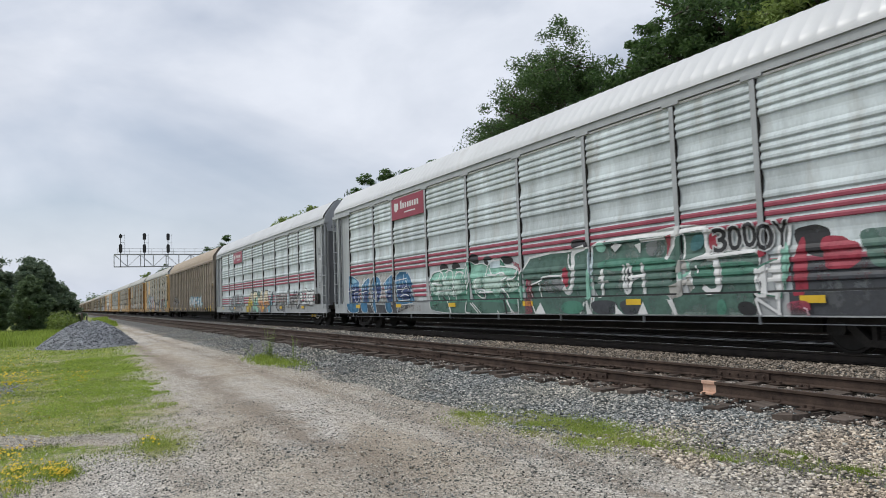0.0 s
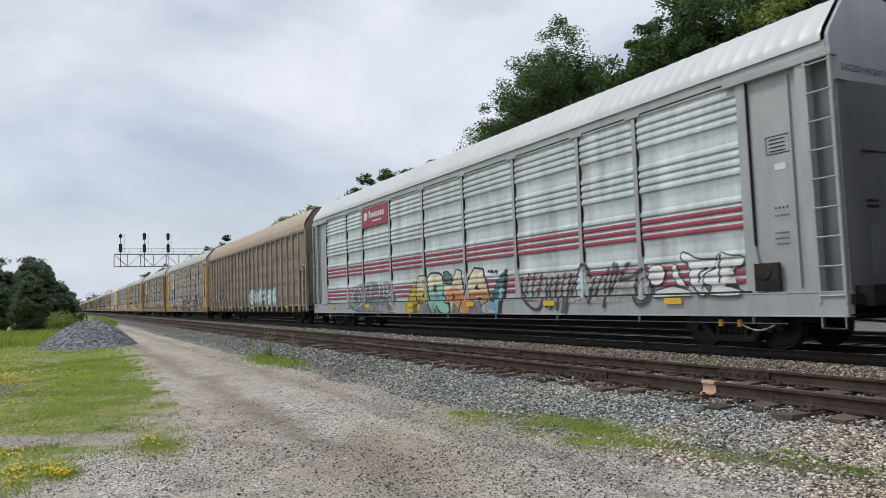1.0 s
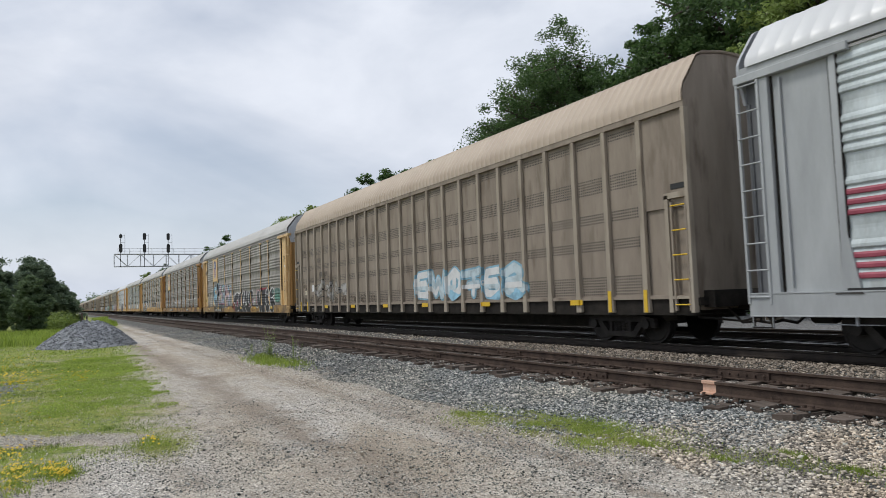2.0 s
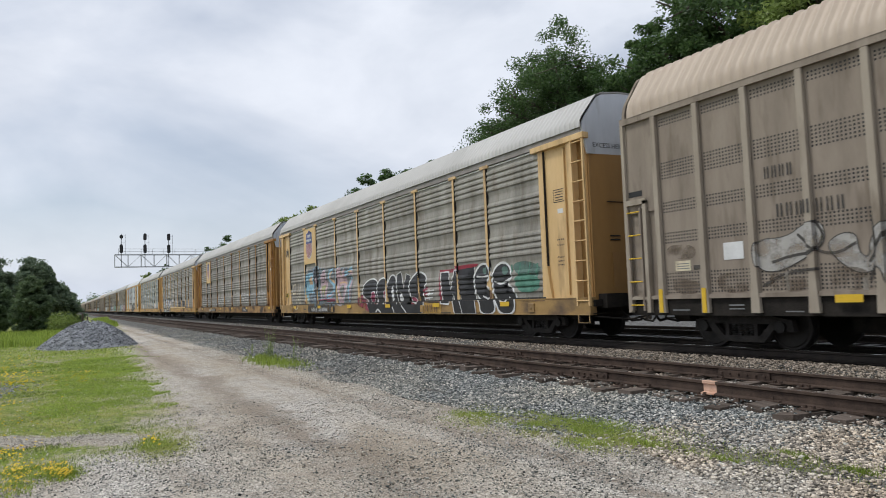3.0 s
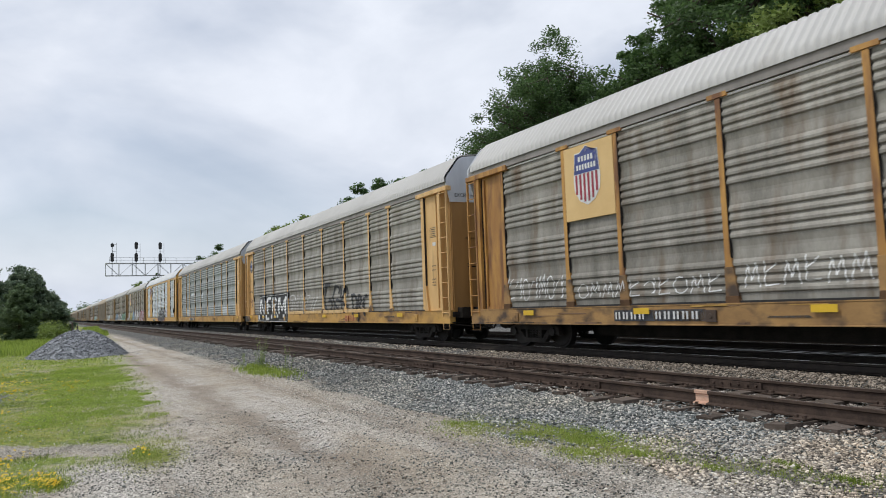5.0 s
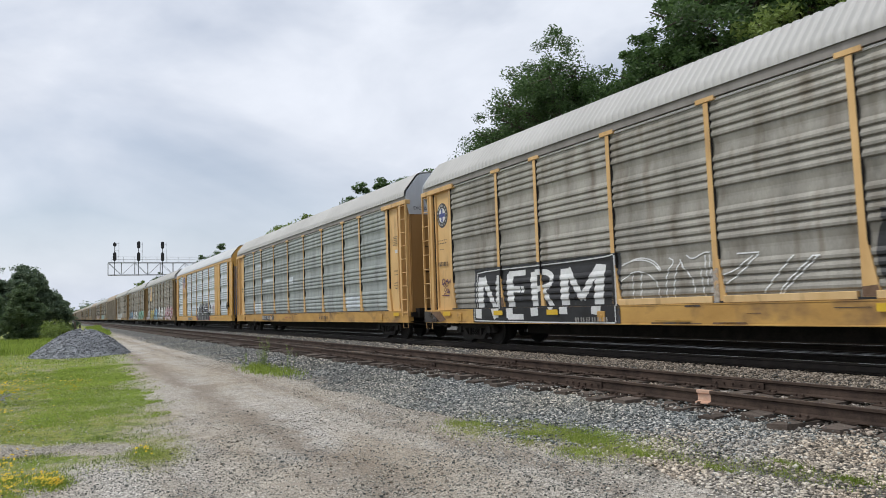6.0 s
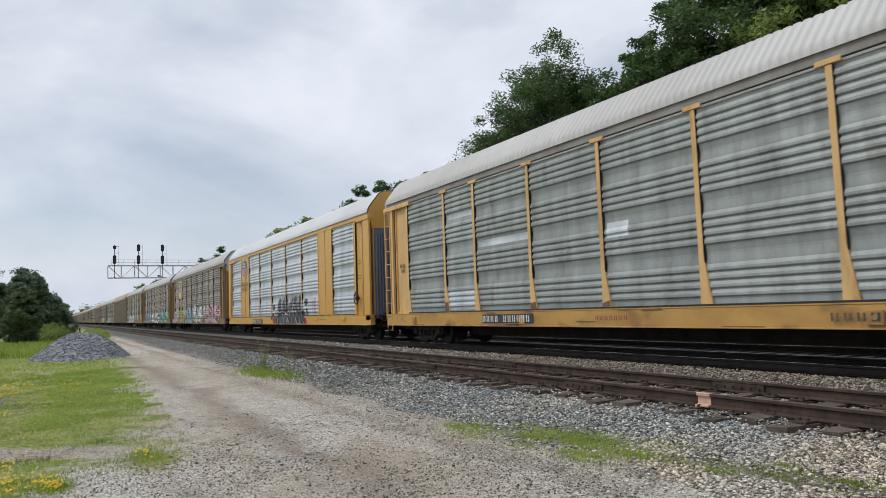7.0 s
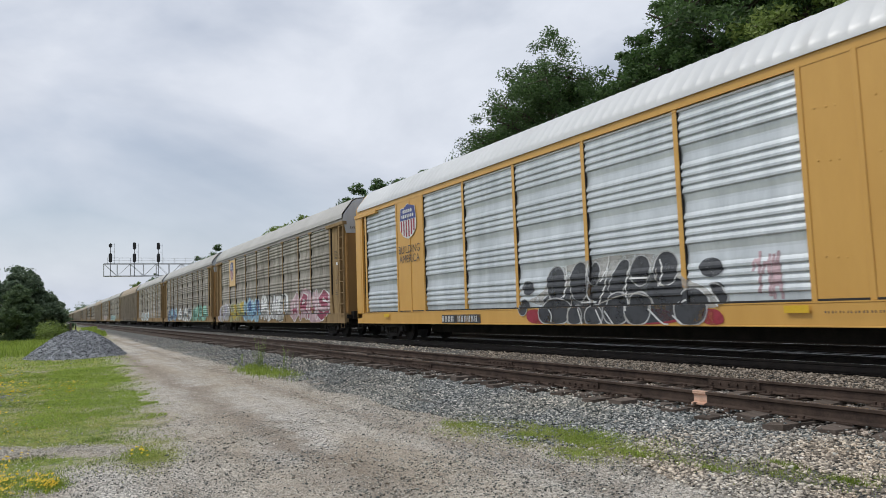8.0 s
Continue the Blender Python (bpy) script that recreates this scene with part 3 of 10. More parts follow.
# ---- signal bridge ----
def make_bridge():
    X, Y0, Y1, ZB, ZT = -140.0, 8.2, 26.0, 8.9, 11.15
    top = new("signal_bridge")
    tagged(top, "grey steel lattice signal bridge over the tracks", "signal bridge")
    top.matrix_basis = pose(X, 0, 0)
    for dx in (-0.5, 0.5):
        for z in (ZB, ZT):
            bm = bmesh.new()
            rod(bm, (dx, Y0, z), (dx, Y1, z), 0.09, 6)
            part("chord", bm, M["steel_grey"], top)
        bm = bmesh.new()
        n = 8
        for i in range(n + 1):
            y = Y0 + (Y1 - Y0) * i / n
            rod(bm, (dx, y, ZB), (dx, y, ZT), 0.05, 6)
            if i < n:
                yn = Y0 + (Y1 - Y0) * (i + 1) / n
                a, b = (ZB, ZT) if i % 2 else (ZT, ZB)
                rod(bm, (dx, y, a), (dx, yn, b), 0.04, 6)
        part("lattice", bm, M["steel_grey"], top)
    bm = bmesh.new()
    for z in (ZT + 0.55, ZT + 1.05):
        rod(bm, (0.5, Y0 + 0.6, z), (0.5, Y1, z), 0.03, 6)
    for i in range(10):
        y = Y0 + 0.6 + (Y1 - Y0 - 0.6) * i / 9
        rod(bm, (0.5, y, ZT), (0.5, y, ZT + 1.05), 0.03, 6)
    part("handrail", bm, M["steel_grey"], top)
    bm = bmesh.new()
    box(bm, -0.5, 0.5, Y0, Y1, ZB - 0.06, ZB)
    part("walkway", bm, M["steel_grey"], top)
    bm = bmesh.new()
    box(bm, -0.4, 0.4, Y1 - 0.4, Y1 + 0.4, -0.8, ZT)
    part("mast", bm, M["steel_grey"], top)
    for y in (9.24, 13.24, 17.36):
        bm = bmesh.new()
        rod(bm, (0.7, y, ZB - 0.1), (0.7, y, 14.9), 0.06, 6)
        mast = part("signal_mast", bm, M["black"], top, "black signal mast with two round-ended heads")
        for z in (12.2, 14.4):
            bm = bmesh.new()
            h = 0.85 if z < 13 else (0.60 if y > 10 else 0.12)
            w = 0.29
            pts = [(y + w * math.cos(t), z + (h if math.sin(t) > 0 else -h) * 0.62 + w * math.sin(t)) for t in [2 * math.pi * k / 20 for k in range(20)]]
            prism(bm, pts, "x", 0.78, 0.95)
            part("signal_head", bm, M["black"], mast)
        bm = bmesh.new()
        rod(bm, (0.6, y + 0.7, ZT), (0.6, y + 0.7, 14.9), 0.03, 5)
        rod(bm, (0.6, y, 13.3), (0.6, y + 0.75, 13.3), 0.03, 5)
        rod(bm, (0.6, y, 14.6), (0.6, y + 0.75, 14.6), 0.03, 5)
        part("ladder", bm, M["steel_grey"], mast)


make_bridge()

# ---- train ----
LEN, HALF = 27.25, 1.49
SILL0, SILL1 = 0.51, 0.89
POSTS = [(x, 0.12) for x in (1.85, 4.60, 6.48, 9.32, 12.15, 15.0, 17.85, 20.68, 22.64)] + [(25.45, 0.2)]      # post centres along a car, and widths
WIDE_POSTS = [(0.97, 0.16), (4.97, 2.18), (8.70, 0.12), (11.45, 0.12), (14.36, 0.12), (17.25, 0.12), (20.95, 2.0), (24.72, 0.2)]
PANEL0, PANEL1 = 0.93, 4.86
GROUPS, PITCH = (1.17, 2.20, 3.23, 4.22), 0.166


def rib_profile():
    """Height and outward bulge of the corrugated side sheet, from the bottom up: four groups of four ribs, shallow hollows between."""
    pts = [(PANEL0, 0.0)]
    for k, g in enumerate(GROUPS):
        for i in range(4):
            z = g + i * PITCH
            pts += [(z - 0.078, 0.0), (z - 0.066, 0.022), (z - 0.050, 0.037), (z - 0.002, 0.037), (z + 0.034, 0.021), (z + 0.072, 0.0)]
        if k < 3:
            a, b = g + 3 * PITCH + 0.072, GROUPS[k + 1] - 0.078
            pts += [(a + 0.04, -0.002), (a + 0.45 * (b - a), -0.017), (a + 0.6 * (b - a), -0.018), (b - 0.05, -0.004)]
    return pts + [(PANEL1, 0.0)]


RIBS = rib_profile()
RZ, RD = np.array([p[0] for p in RIBS]), np.array([p[1] for p in RIBS])
SHEET = 1.385                                  # the sheets' distance from the car's middle


def sheet_mesh(name, width, material, stripes=None):
    bm = bmesh.new()
    rows = [[bm.verts.new((x, -SHEET - d, z)) for x in (0, width)] for z, d in RIBS]
    back = [[bm.verts.new((x, -SHEET + 0.03, z)) for x in (0, width)] for z in (PANEL0, PANEL1)]
    for a, b in zip(rows, rows[1:]):
        f = bm.faces.new((a[0], a[1], b[1], b[0]))
        z = (a[0].co.z + b[0].co.z) / 2
        if stripes and any(lo < z < hi for lo, hi in stripes):
            f.material_index = 1
    bm.faces.new((back[0][1], back[0][0], back[1][0], back[1][1]))
    bm.faces.new((back[0][0], back[0][1], rows[0][1], rows[0][0]))
    bm.faces.new((rows[-1][0], rows[-1][1], back[1][1], back[1][0]))
    me = bpy.data.meshes.new(name)
    bm.normal_update()
    bm.to_mesh(me)
    bm.free()
    me.materials.append(material)
    me.materials.append(M["red_stripe"])
    return me


EAVE = [(1.50, 5.10), (1.49, 5.22), (1.43, 5.34), (1.02, 5.86), (0.95, 5.93), (0.82, 5.99), (0.25, 6.07)]
ROOF = [(-y, z) for y, z in EAVE] + EAVE[::-1]
LOW_EAVE = [(1.50, 4.90), (1.49, 5.06), (1.43, 5.26)] + EAVE[3:]
LOW_ROOF = [(-y, z) for y, z in LOW_EAVE] + LOW_EAVE[::-1]


def roof_mesh(name, material, step=0.178, lift=0.014, end=LEN, section=ROOF):
    xs, hs = [], []
    x = 0.25
    while x < end - 0.16:
        for dx, h in ((0, 0), (step * 0.66, 0), (step * 0.74, lift), (step * 0.90, lift)):
            xs.append(x + dx), hs.append(h)
        x += step
    xs.append(min(x, end - 0.09)), hs.append(0)
    V = [(x, y * (1 + h / 1.6 * (z > section[0][1])), z + h * (z > section[0][1])) for x, h in zip(xs, hs) for y, z in section]
    n = len(section)
    F = [(i * n + j, i * n + j + 1, (i + 1) * n + j + 1, (i + 1) * n + j) for i in range(len(xs) - 1) for j in range(n - 1)]
    return soup(name, V, [f[::-1] for f in F], material)


def truck(parent, x):
    bm = bmesh.new()
    box(bm, -0.25, 0.25, -1.0, 1.0, 0.35, 0.62)
    rod(bm, (0, 0, 0.6), (0, 0, 0.95), 0.28, 12)
    tr = part("truck", bm, M["truck"], parent, "grimy four-wheel freight truck", pose(x, 0, -0.14))
    for s in (-1, 1):
        a, b = s * 0.97, s * 1.10
        bm = bmesh.new()
        prism(bm, [(-1.12, 0.34), (-1.08, 0.55), (-0.55, 0.64), (-0.32, 0.72), (0.32, 0.72), (0.55, 0.64), (1.08, 0.55), (1.12, 0.34), (0.98, 0.34), (0.90, 0.47), (-0.90, 0.47), (-0.98, 0.34)], "y", a, b)
        for e in (-1, 1):
            prism(bm, [(e * 0.62, 0.47), (e * 0.80, 0.47), (e * 0.50, 0.14), (e * 0.36, 0.20)], "y", a, b)
            prism(bm, [(e * 0.28, 0.24), (e * 0.36, 0.24), (e * 0.36, 0.48), (e * 0.28, 0.48)], "y", a, b)
        prism(bm, [(-0.50, 0.13), (0.50, 0.13), (0.42, 0.245), (-0.42, 0.245)], "y", a, b)
        part("side_frame", bm, M["truck"], tr, "trussed cast side frame")
        if s < 0:
            bm = bmesh.new()
            for i in range(4):
                for k in range(5):
                    rod(bm, (-0.2 + 0.13 * i, s * 1.02, 0.25 + 0.045 * k), (-0.2 + 0.13 * i, s * 1.02, 0.275 + 0.045 * k), 0.055, 8)
            tagged(part("spring_nest", bm, M["wheel"], tr), kind="stuff")
        for dx in (-0.86, 0.86):
            bm = bmesh.new()
            rod(bm, (dx, s * 0.70, 0.42), (dx, s * 0.82, 0.42), 0.435, 30)
            rod(bm, (dx, s * 0.67, 0.42), (dx, s * 0.70, 0.42), 0.462, 30)
            rod(bm, (dx, s * 0.815, 0.42), (dx, s * 0.835, 0.42), 0.40, 30, 0.37)
            rod(bm, (dx, s * 0.82, 0.42), (dx, s * 1.15, 0.42), 0.11, 12)
            part("wheel", bm, M["wheel"], tr)
    return tr


def car_base(kind):
    """The parts that all cars of the train share: underframe, couplers, trucks."""
    top = new("autorack_car")
    bm = bmesh.new()
    box(bm, 0.35, LEN - 0.35, -1.30, 1.30, 0.78, 0.90)
    box(bm, 0.2, LEN - 0.2, -0.28, 0.28, 0.42, 0.78)
    for i in range(14):
        x = 1.2 + i * (LEN - 2.4) / 13
        box(bm, x - 0.05, x + 0.05, -1.3, 1.3, 0.55, 0.78)
    box(bm, 4.3, LEN - 4.3, -0.30, 0.30, 0.16, 0.42)
    for x, s in ((0, 1), (LEN, -1)):
        lo, hi = sorted((x - s * 0.22, x + s * 0.35))
        box(bm, lo, hi, -1.15, 1.15, 0.66, 1.0)
        lo, hi = sorted((x - s * 0.06, x + s * 0.05))
        box(bm, lo, hi, -1.38, 1.38, 0.70, 0.86)
        rod(bm, (x + s * 0.9, -0.9, 0.52), (x + s * 1.3, -0.9, 0.52), 0.17, 10)
    part("underframe", bm, M["dark"], top, "black grimy underframe")
    for x, s in ((0, -1), (LEN, 1)):
        bm = bmesh.new()
        box(bm, x - 0.25, x + 0.25, -0.14, 0.14, 0.58, 0.82)
        box(bm, x + s * 0.25 - 0.02, x + s * 0.66, -0.10, 0.10, 0.60, 0.80)
        box(bm, x + s * 0.45 - 0.12, x + s * 0.45 + 0.12, -0.2, 0.12, 0.57, 0.84)
        rod(bm, (x, -0.5, 0.62), (x + s * 0.3, -0.48, 0.32), 0.025)
        rod(bm, (x + s * 0.3, -0.48, 0.32), (x + s * 0.6, -0.45, 0.35), 0.025)
        rod(bm, (x - s * 0.02, -1.40, 0.52), (x - s * 0.02, 1.40, 0.52), 0.018)
        rod(bm, (x - s * 0.1, -1.3, 0.46), (x + s * 0.42, -0.62, 0.36), 0.022)
        rod(bm, (x + s * 0.42, -0.62, 0.36), (x + s * 0.62, -0.3, 0.44), 0.022)
        rod(bm, (x, 0.5, 0.6), (x + s * 0.35, 0.4, 0.28), 0.03)
        rod(bm, (x + s * 0.35, 0.4, 0.28), (x + s * 0.66, 0.34, 0.34), 0.03)
        part("coupler", bm, M["dark"], top, "black coupler with air hose")
    truck(top, 2.6), truck(top, LEN - 2.6)
    return top


RUNGS = {}


def add_ladder(parent, turn, lx, z0, z1, count, material, rung_material):
    bm = bmesh.new()
    for x in lx:
        box(bm, x - 0.025, x + 0.025, -1.50, -1.44, z0, z1)
    lad = part("ladder", bm, material, parent, "", turn)
    w = round(lx[1] - lx[0], 2)
    key = (w, rung_material.name)
    if key not in RUNGS:
        bm = bmesh.new()
        rod(bm, (0, 0, 0), (w, 0, 0), 0.015, 6)
        RUNGS[key] = mesh_of("rung", bm, rung_material)
    for i in range(count):
        hang("rung", RUNGS[key], lad, pose(lx[0], -1.50, z0 + 0.12 + i * (z1 - z0 - 0.2) / (count - 1)))


def bulge(y):
    """How far a car's rounded end stands out at y."""
    return 0.14 * (1 - (y / 1.3) ** 2)


def rib_car(label, side, frame_mat, sill_mat, roof, end_low, end_high, stripes=None, posts=POSTS, tees=True, chord=None, inset=0.0):
    """A tri-level car carrier with corrugated side sheets between posts."""
    top = car_base("rib")
    tagged(top, label, "freight car", "cars of the train")
    hang("roof", roof_mesh("roof", roof, *((0.34, 0.007) if roof == M["roof_bright"] else (0.2, 0.03)), end=LEN - inset), top)
    chord = chord or M["silver_frame"]
    for s in (-1, 1):
        turn = pose(0, 0, 0) if s < 0 else pose(LEN, 0, 0, 0, 0, 180)
        lo_, hi_ = (0.0, inset) if s < 0 else (inset, 0.0)
        bm = bmesh.new()
        prism(bm, [(-1.28, SILL0 - 0.02), (-1.49, SILL0 - 0.02), (-1.49, SILL0), (-1.48, SILL0 + 0.006), (-1.48, SILL1), (-1.49, SILL1 + 0.006), (-1.49, SILL1 + 0.03), (-1.28, SILL1 + 0.03)], "x", 0.02 + lo_, LEN - 0.02 - hi_)
        part("side_sill", bm, sill_mat, top, "", turn)
        bm = bmesh.new()
        box(bm, 0.1 + lo_, LEN - 0.1 - hi_, -1.46, -1.32, 4.925, 5.11)
        part("top_chord", bm, chord, top, "", turn)
        bm = bmesh.new()
        box(bm, 0.3 + lo_, LEN - 0.3 - hi_, -1.42, -1.34, PANEL1 + 0.002, PANEL1 + 0.045)
        part("sheet_trim", bm, M["trim"], top, "pale trim strip", turn)
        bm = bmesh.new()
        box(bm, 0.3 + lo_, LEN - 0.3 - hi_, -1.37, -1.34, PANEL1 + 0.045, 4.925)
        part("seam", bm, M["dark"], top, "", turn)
        if s < 0:
            bm = bmesh.new()
            box(bm, posts[0][0], posts[-1][0], -1.456, -1.375, SILL1 + 0.031, SILL1 + 0.070)
            part("sill_gap", bm, M["black"], top, "dark gap under the side sheets", turn)
        if s < 0 and tees and not stripes:
            for x in (2.35, 8.9, 18.3, 24.85):
                bm = bmesh.new()
                box(bm, x - 0.13, x + 0.13, -1.52, -1.481, SILL0 + 0.05, SILL0 + 0.29)
                rod(bm, (x, -1.535, SILL0 + 0.17), (x, -1.515, SILL0 + 0.17), 0.05, 10)
                part("jack_pad", bm, sill_mat, top, "", turn, 0.008)
        if s < 0 and stripes:
            bm = bmesh.new()
            rod(bm, (1.2, -1.33, 0.36), (LEN - 1.2, -1.33, 0.36), 0.009, 6)
            for i in range(9):
                x = 1.9 + i * (LEN - 3.8) / 8
                box(bm, x - 0.02, x + 0.02, -1.35, -1.31, 0.34, SILL0)
            part("brake_rod", bm, M["end_grey"], top, "thin grey rod under the sill", turn)
        shared = {}
        for (a, wa), (b, wb) in zip(posts, posts[1:]):
            lo, hi = a + (wa / 2 if wa > 0.3 else 0), b - (wb / 2 if wb > 0.3 else 0)
            w = round(hi - lo - 0.02, 2)
            if w not in shared:
                shared[w] = sheet_mesh("side_sheet", w, side, stripes)
            hang("side_sheet", shared[w], top, turn @ pose(lo + 0.01, 0, 0))
        shapes = {}
        for x, w in posts:
            if w not in shapes:
                h = w / 2
                bm = bmesh.new()
                if w > 0.3:
                    box(bm, -h, h, -1.45, -1.36, 0.92, 4.96)
                    for e in (-h, -0.03, h - 0.12):
                        box(bm, e, e + 0.10, -1.47, -1.451, 0.92, 4.96)
                    for z in (1.6, 3.2, 4.1):
                        for e in (-0.7, -0.5, -0.35, 0.3, 0.5, 0.75):
                            rod(bm, (e * h, -1.462, z + 0.12 * e * e), (e * h, -1.45, z + 0.12 * e * e), 0.022, 6)
                else:
                    prism(bm, [(-h, 4.86), (-h, 1.85), (-h - 0.02, 0.92), (h + (0.16 if tees else 0.0), 0.92), (h, 1.85), (h, 4.86)], "y", -1.446, -1.36)
                    if tees:
                        box(bm, -0.23, 0.23, -1.462, -1.37, 4.865, 4.965)
                    else:
                        box(bm, -h, h, -1.446, -1.36, 4.862, 4.97)
                shapes[w] = mesh_of("post", bm, frame_mat, 0.006)
            hang("wide_post" if w > 0.3 else "post", shapes[w], top, turn @ pose(x, 0, 0))
            if s < 0 and frame_mat == M["rusty_yellow"] and w < 0.3:
                if ("foot", w) not in shapes:
                    for key, z0, z1, y, m in ("foot", 0.90, 1.05, -1.475, "rust_foot"), ("rust", 1.05, 1.60, -1.452, "rusty_sill"):
                        bm = bmesh.new()
                        prism(bm, [(-w / 2 - 0.024, z1), (-w / 2 - 0.03, z0), (w / 2 + 0.172 * (1.85 - z0) + 0.01, z0), (w / 2 + 0.172 * (1.85 - z1) + 0.008, z1)], "y", y, -1.40)
                        shapes[key, w] = mesh_of("post_foot", bm, M[m], 0.006)
                for key in ("foot", "rust"):
                    hang("post_foot", shapes[key, w], top, turn @ pose(x, 0, 0))
            if s < 0:
                # added dark strip that paints the shaded flank of the post
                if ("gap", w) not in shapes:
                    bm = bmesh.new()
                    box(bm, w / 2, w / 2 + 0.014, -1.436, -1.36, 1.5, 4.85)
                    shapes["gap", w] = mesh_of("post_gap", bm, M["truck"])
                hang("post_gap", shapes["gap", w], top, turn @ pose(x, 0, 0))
        for e in (0, 1):
            bm = bmesh.new()
            off = hi_ if e else lo_
            first = (posts[0][0] if not e else LEN - posts[-1][0]) - off

            def bx(x0, x1, *r):
                x0, x1 = x0 + off, x1 + off
                if e:
                    x0, x1 = LEN - x1, LEN - x0
                box(bm, x0, x1, *r)
            bx(0.66, first - 0.02, -1.370, -1.31, 0.9, 4.96)
            part("end_side_sheet", bm, frame_mat, top, "", turn)
            bm = bmesh.new()
            bx(0.06, 0.50, -1.27, -1.22, 0.7, 4.96)
            part("ladder_backing", bm, end_low if end_low != M["blue_door"] else frame_mat, top, "", turn)
            bm = bmesh.new()
            bx(0.48, 0.66, -1.47, -1.20, 0.9, 4.82)
            part("corner_post", bm, frame_mat, top, "", turn)
            bm = bmesh.new()
            bx(0.665, 0.71, -1.385, -1.36, 0.9, 4.82)
            part("door_seam", bm, M["dark"], top, "dark strip for rusty seam and painted gap shade", turn)
            if s < 0:
                # dark strip by the post: painted shade of the recess edge
                bm = bmesh.new()
                bx(first - 0.11, first - 0.06, -1.382, -1.36, 1.3, 4.82)
                part("door_seam", bm, M["dark"], top, "dark strip for rusty seam and painted gap shade", turn)
                bm = bmesh.new()
                bx(0.84, 0.88, -1.425, -1.37, 1.0, 4.75)
                part("stiffener", bm, frame_mat, top, "", turn)
            if tees and s < 0:
                bm = bmesh.new()
                bx(0.06, 0.074, -1.48, -1.46, 0.31, 0.53)
                bx(0.466, 0.48, -1.48, -1.46, 0.31, 0.53)
                bx(0.06, 0.48, -1.48, -1.45, 0.298, 0.312)
                part("stirrup_step", bm, frame_mat, top, "bent steel stirrup step", turn)
            bm = bmesh.new()
            bx(-0.02, 2.15 - off, -1.51, -1.30, 4.82, 4.97)
            part("end_header", bm, frame_mat, top, "", turn, 0.01)
            if tees:
                add_ladder(top, turn, (0.03, 0.47) if not e else (LEN - 0.47, LEN - 0.03), 0.72, 4.84, 9, frame_mat, frame_mat)
            else:
                bm = bmesh.new()
                bx(0.0, 0.5, -1.48, -1.40, 0.7, 4.96)
                part("corner_sheet", bm, frame_mat, top, "", turn)
            bm = bmesh.new()
            bx(0.05, 0.09, -1.47, -1.43, 0.30, SILL0), bx(0.43, 0.47, -1.47, -1.43, 0.30, SILL0), bx(0.05, 0.47, -1.48, -1.42, 0.28, 0.31)
            part("step", bm, M["dark"], top, "", turn)
    for x, s in ((0.10, -1), (LEN - 0.10 - inset, 1)):
        bm = bmesh.new()
        lo, hi = sorted((x, x - s * 0.06))
        out = [(x - s * 0.06, -1.30)] + [(x + s * bulge(-1.30 + 0.2 * k), -1.30 + 0.2 * k) for k in range(14)]
        prism(bm, out + [(x - s * 0.06, 1.30)], "z", 0.72, 4.45)
        part("end_door", bm, end_low, top)
        if s > 0 and end_high in (M["end_grey"], M["end_white"]):
            bm = bmesh.new()
            box(bm, *sorted((x + s * 0.06, x + s * 0.14)), 0.50 * s - 0.045, 0.50 * s + 0.045, 0.80, 5.55)
            part("door_slit", bm, M["black"], top, "black gap between the end doors")
            for z, h, y0, y1 in ((3.25, 0.02, -0.8, 0.2), (2.30, 0.04, -0.75, -0.45), (1.15, 0.85, -0.72, -0.50), (2.40, 0.03, -0.75, -0.45)):
                bm = bmesh.new()
                box(bm, *sorted((x + s * 0.02, x + s * (bulge(y1) + 0.008))), *sorted((y0 * s, y1 * s)), z, z + h)
                part("door_plate", bm, M["dark"] if h < 0.1 else end_low, top)
        bm = bmesh.new()
        prism(bm, [(-1.30, 4.45), (1.30, 4.45), (1.44, 4.96)] + [(y * 0.97, z - 0.02) for y, z in ROOF[::-1]] + [(-1.44, 4.96)], "x", lo + s * 0.07, hi + s * 0.07)
        gable = part("end_gable", bm, end_high, top, "pale end gable with black lettering" if end_high in (M["end_grey"], M["end_white"]) else "")
        if end_high in (M["end_grey"], M["end_white"]):
            me = text_mesh("EXCESS HEIGHT CAR", 0.17)
            me.transform(Matrix.Translation((x + s * 0.076, -0.35 * s, 4.62)) @ Euler((math.pi / 2, 0, math.pi / 2 * s)).to_matrix().to_4x4())
            me.materials.clear()
            me.materials.append(M["black"])
            hang("lettering", me, gable)
    return top


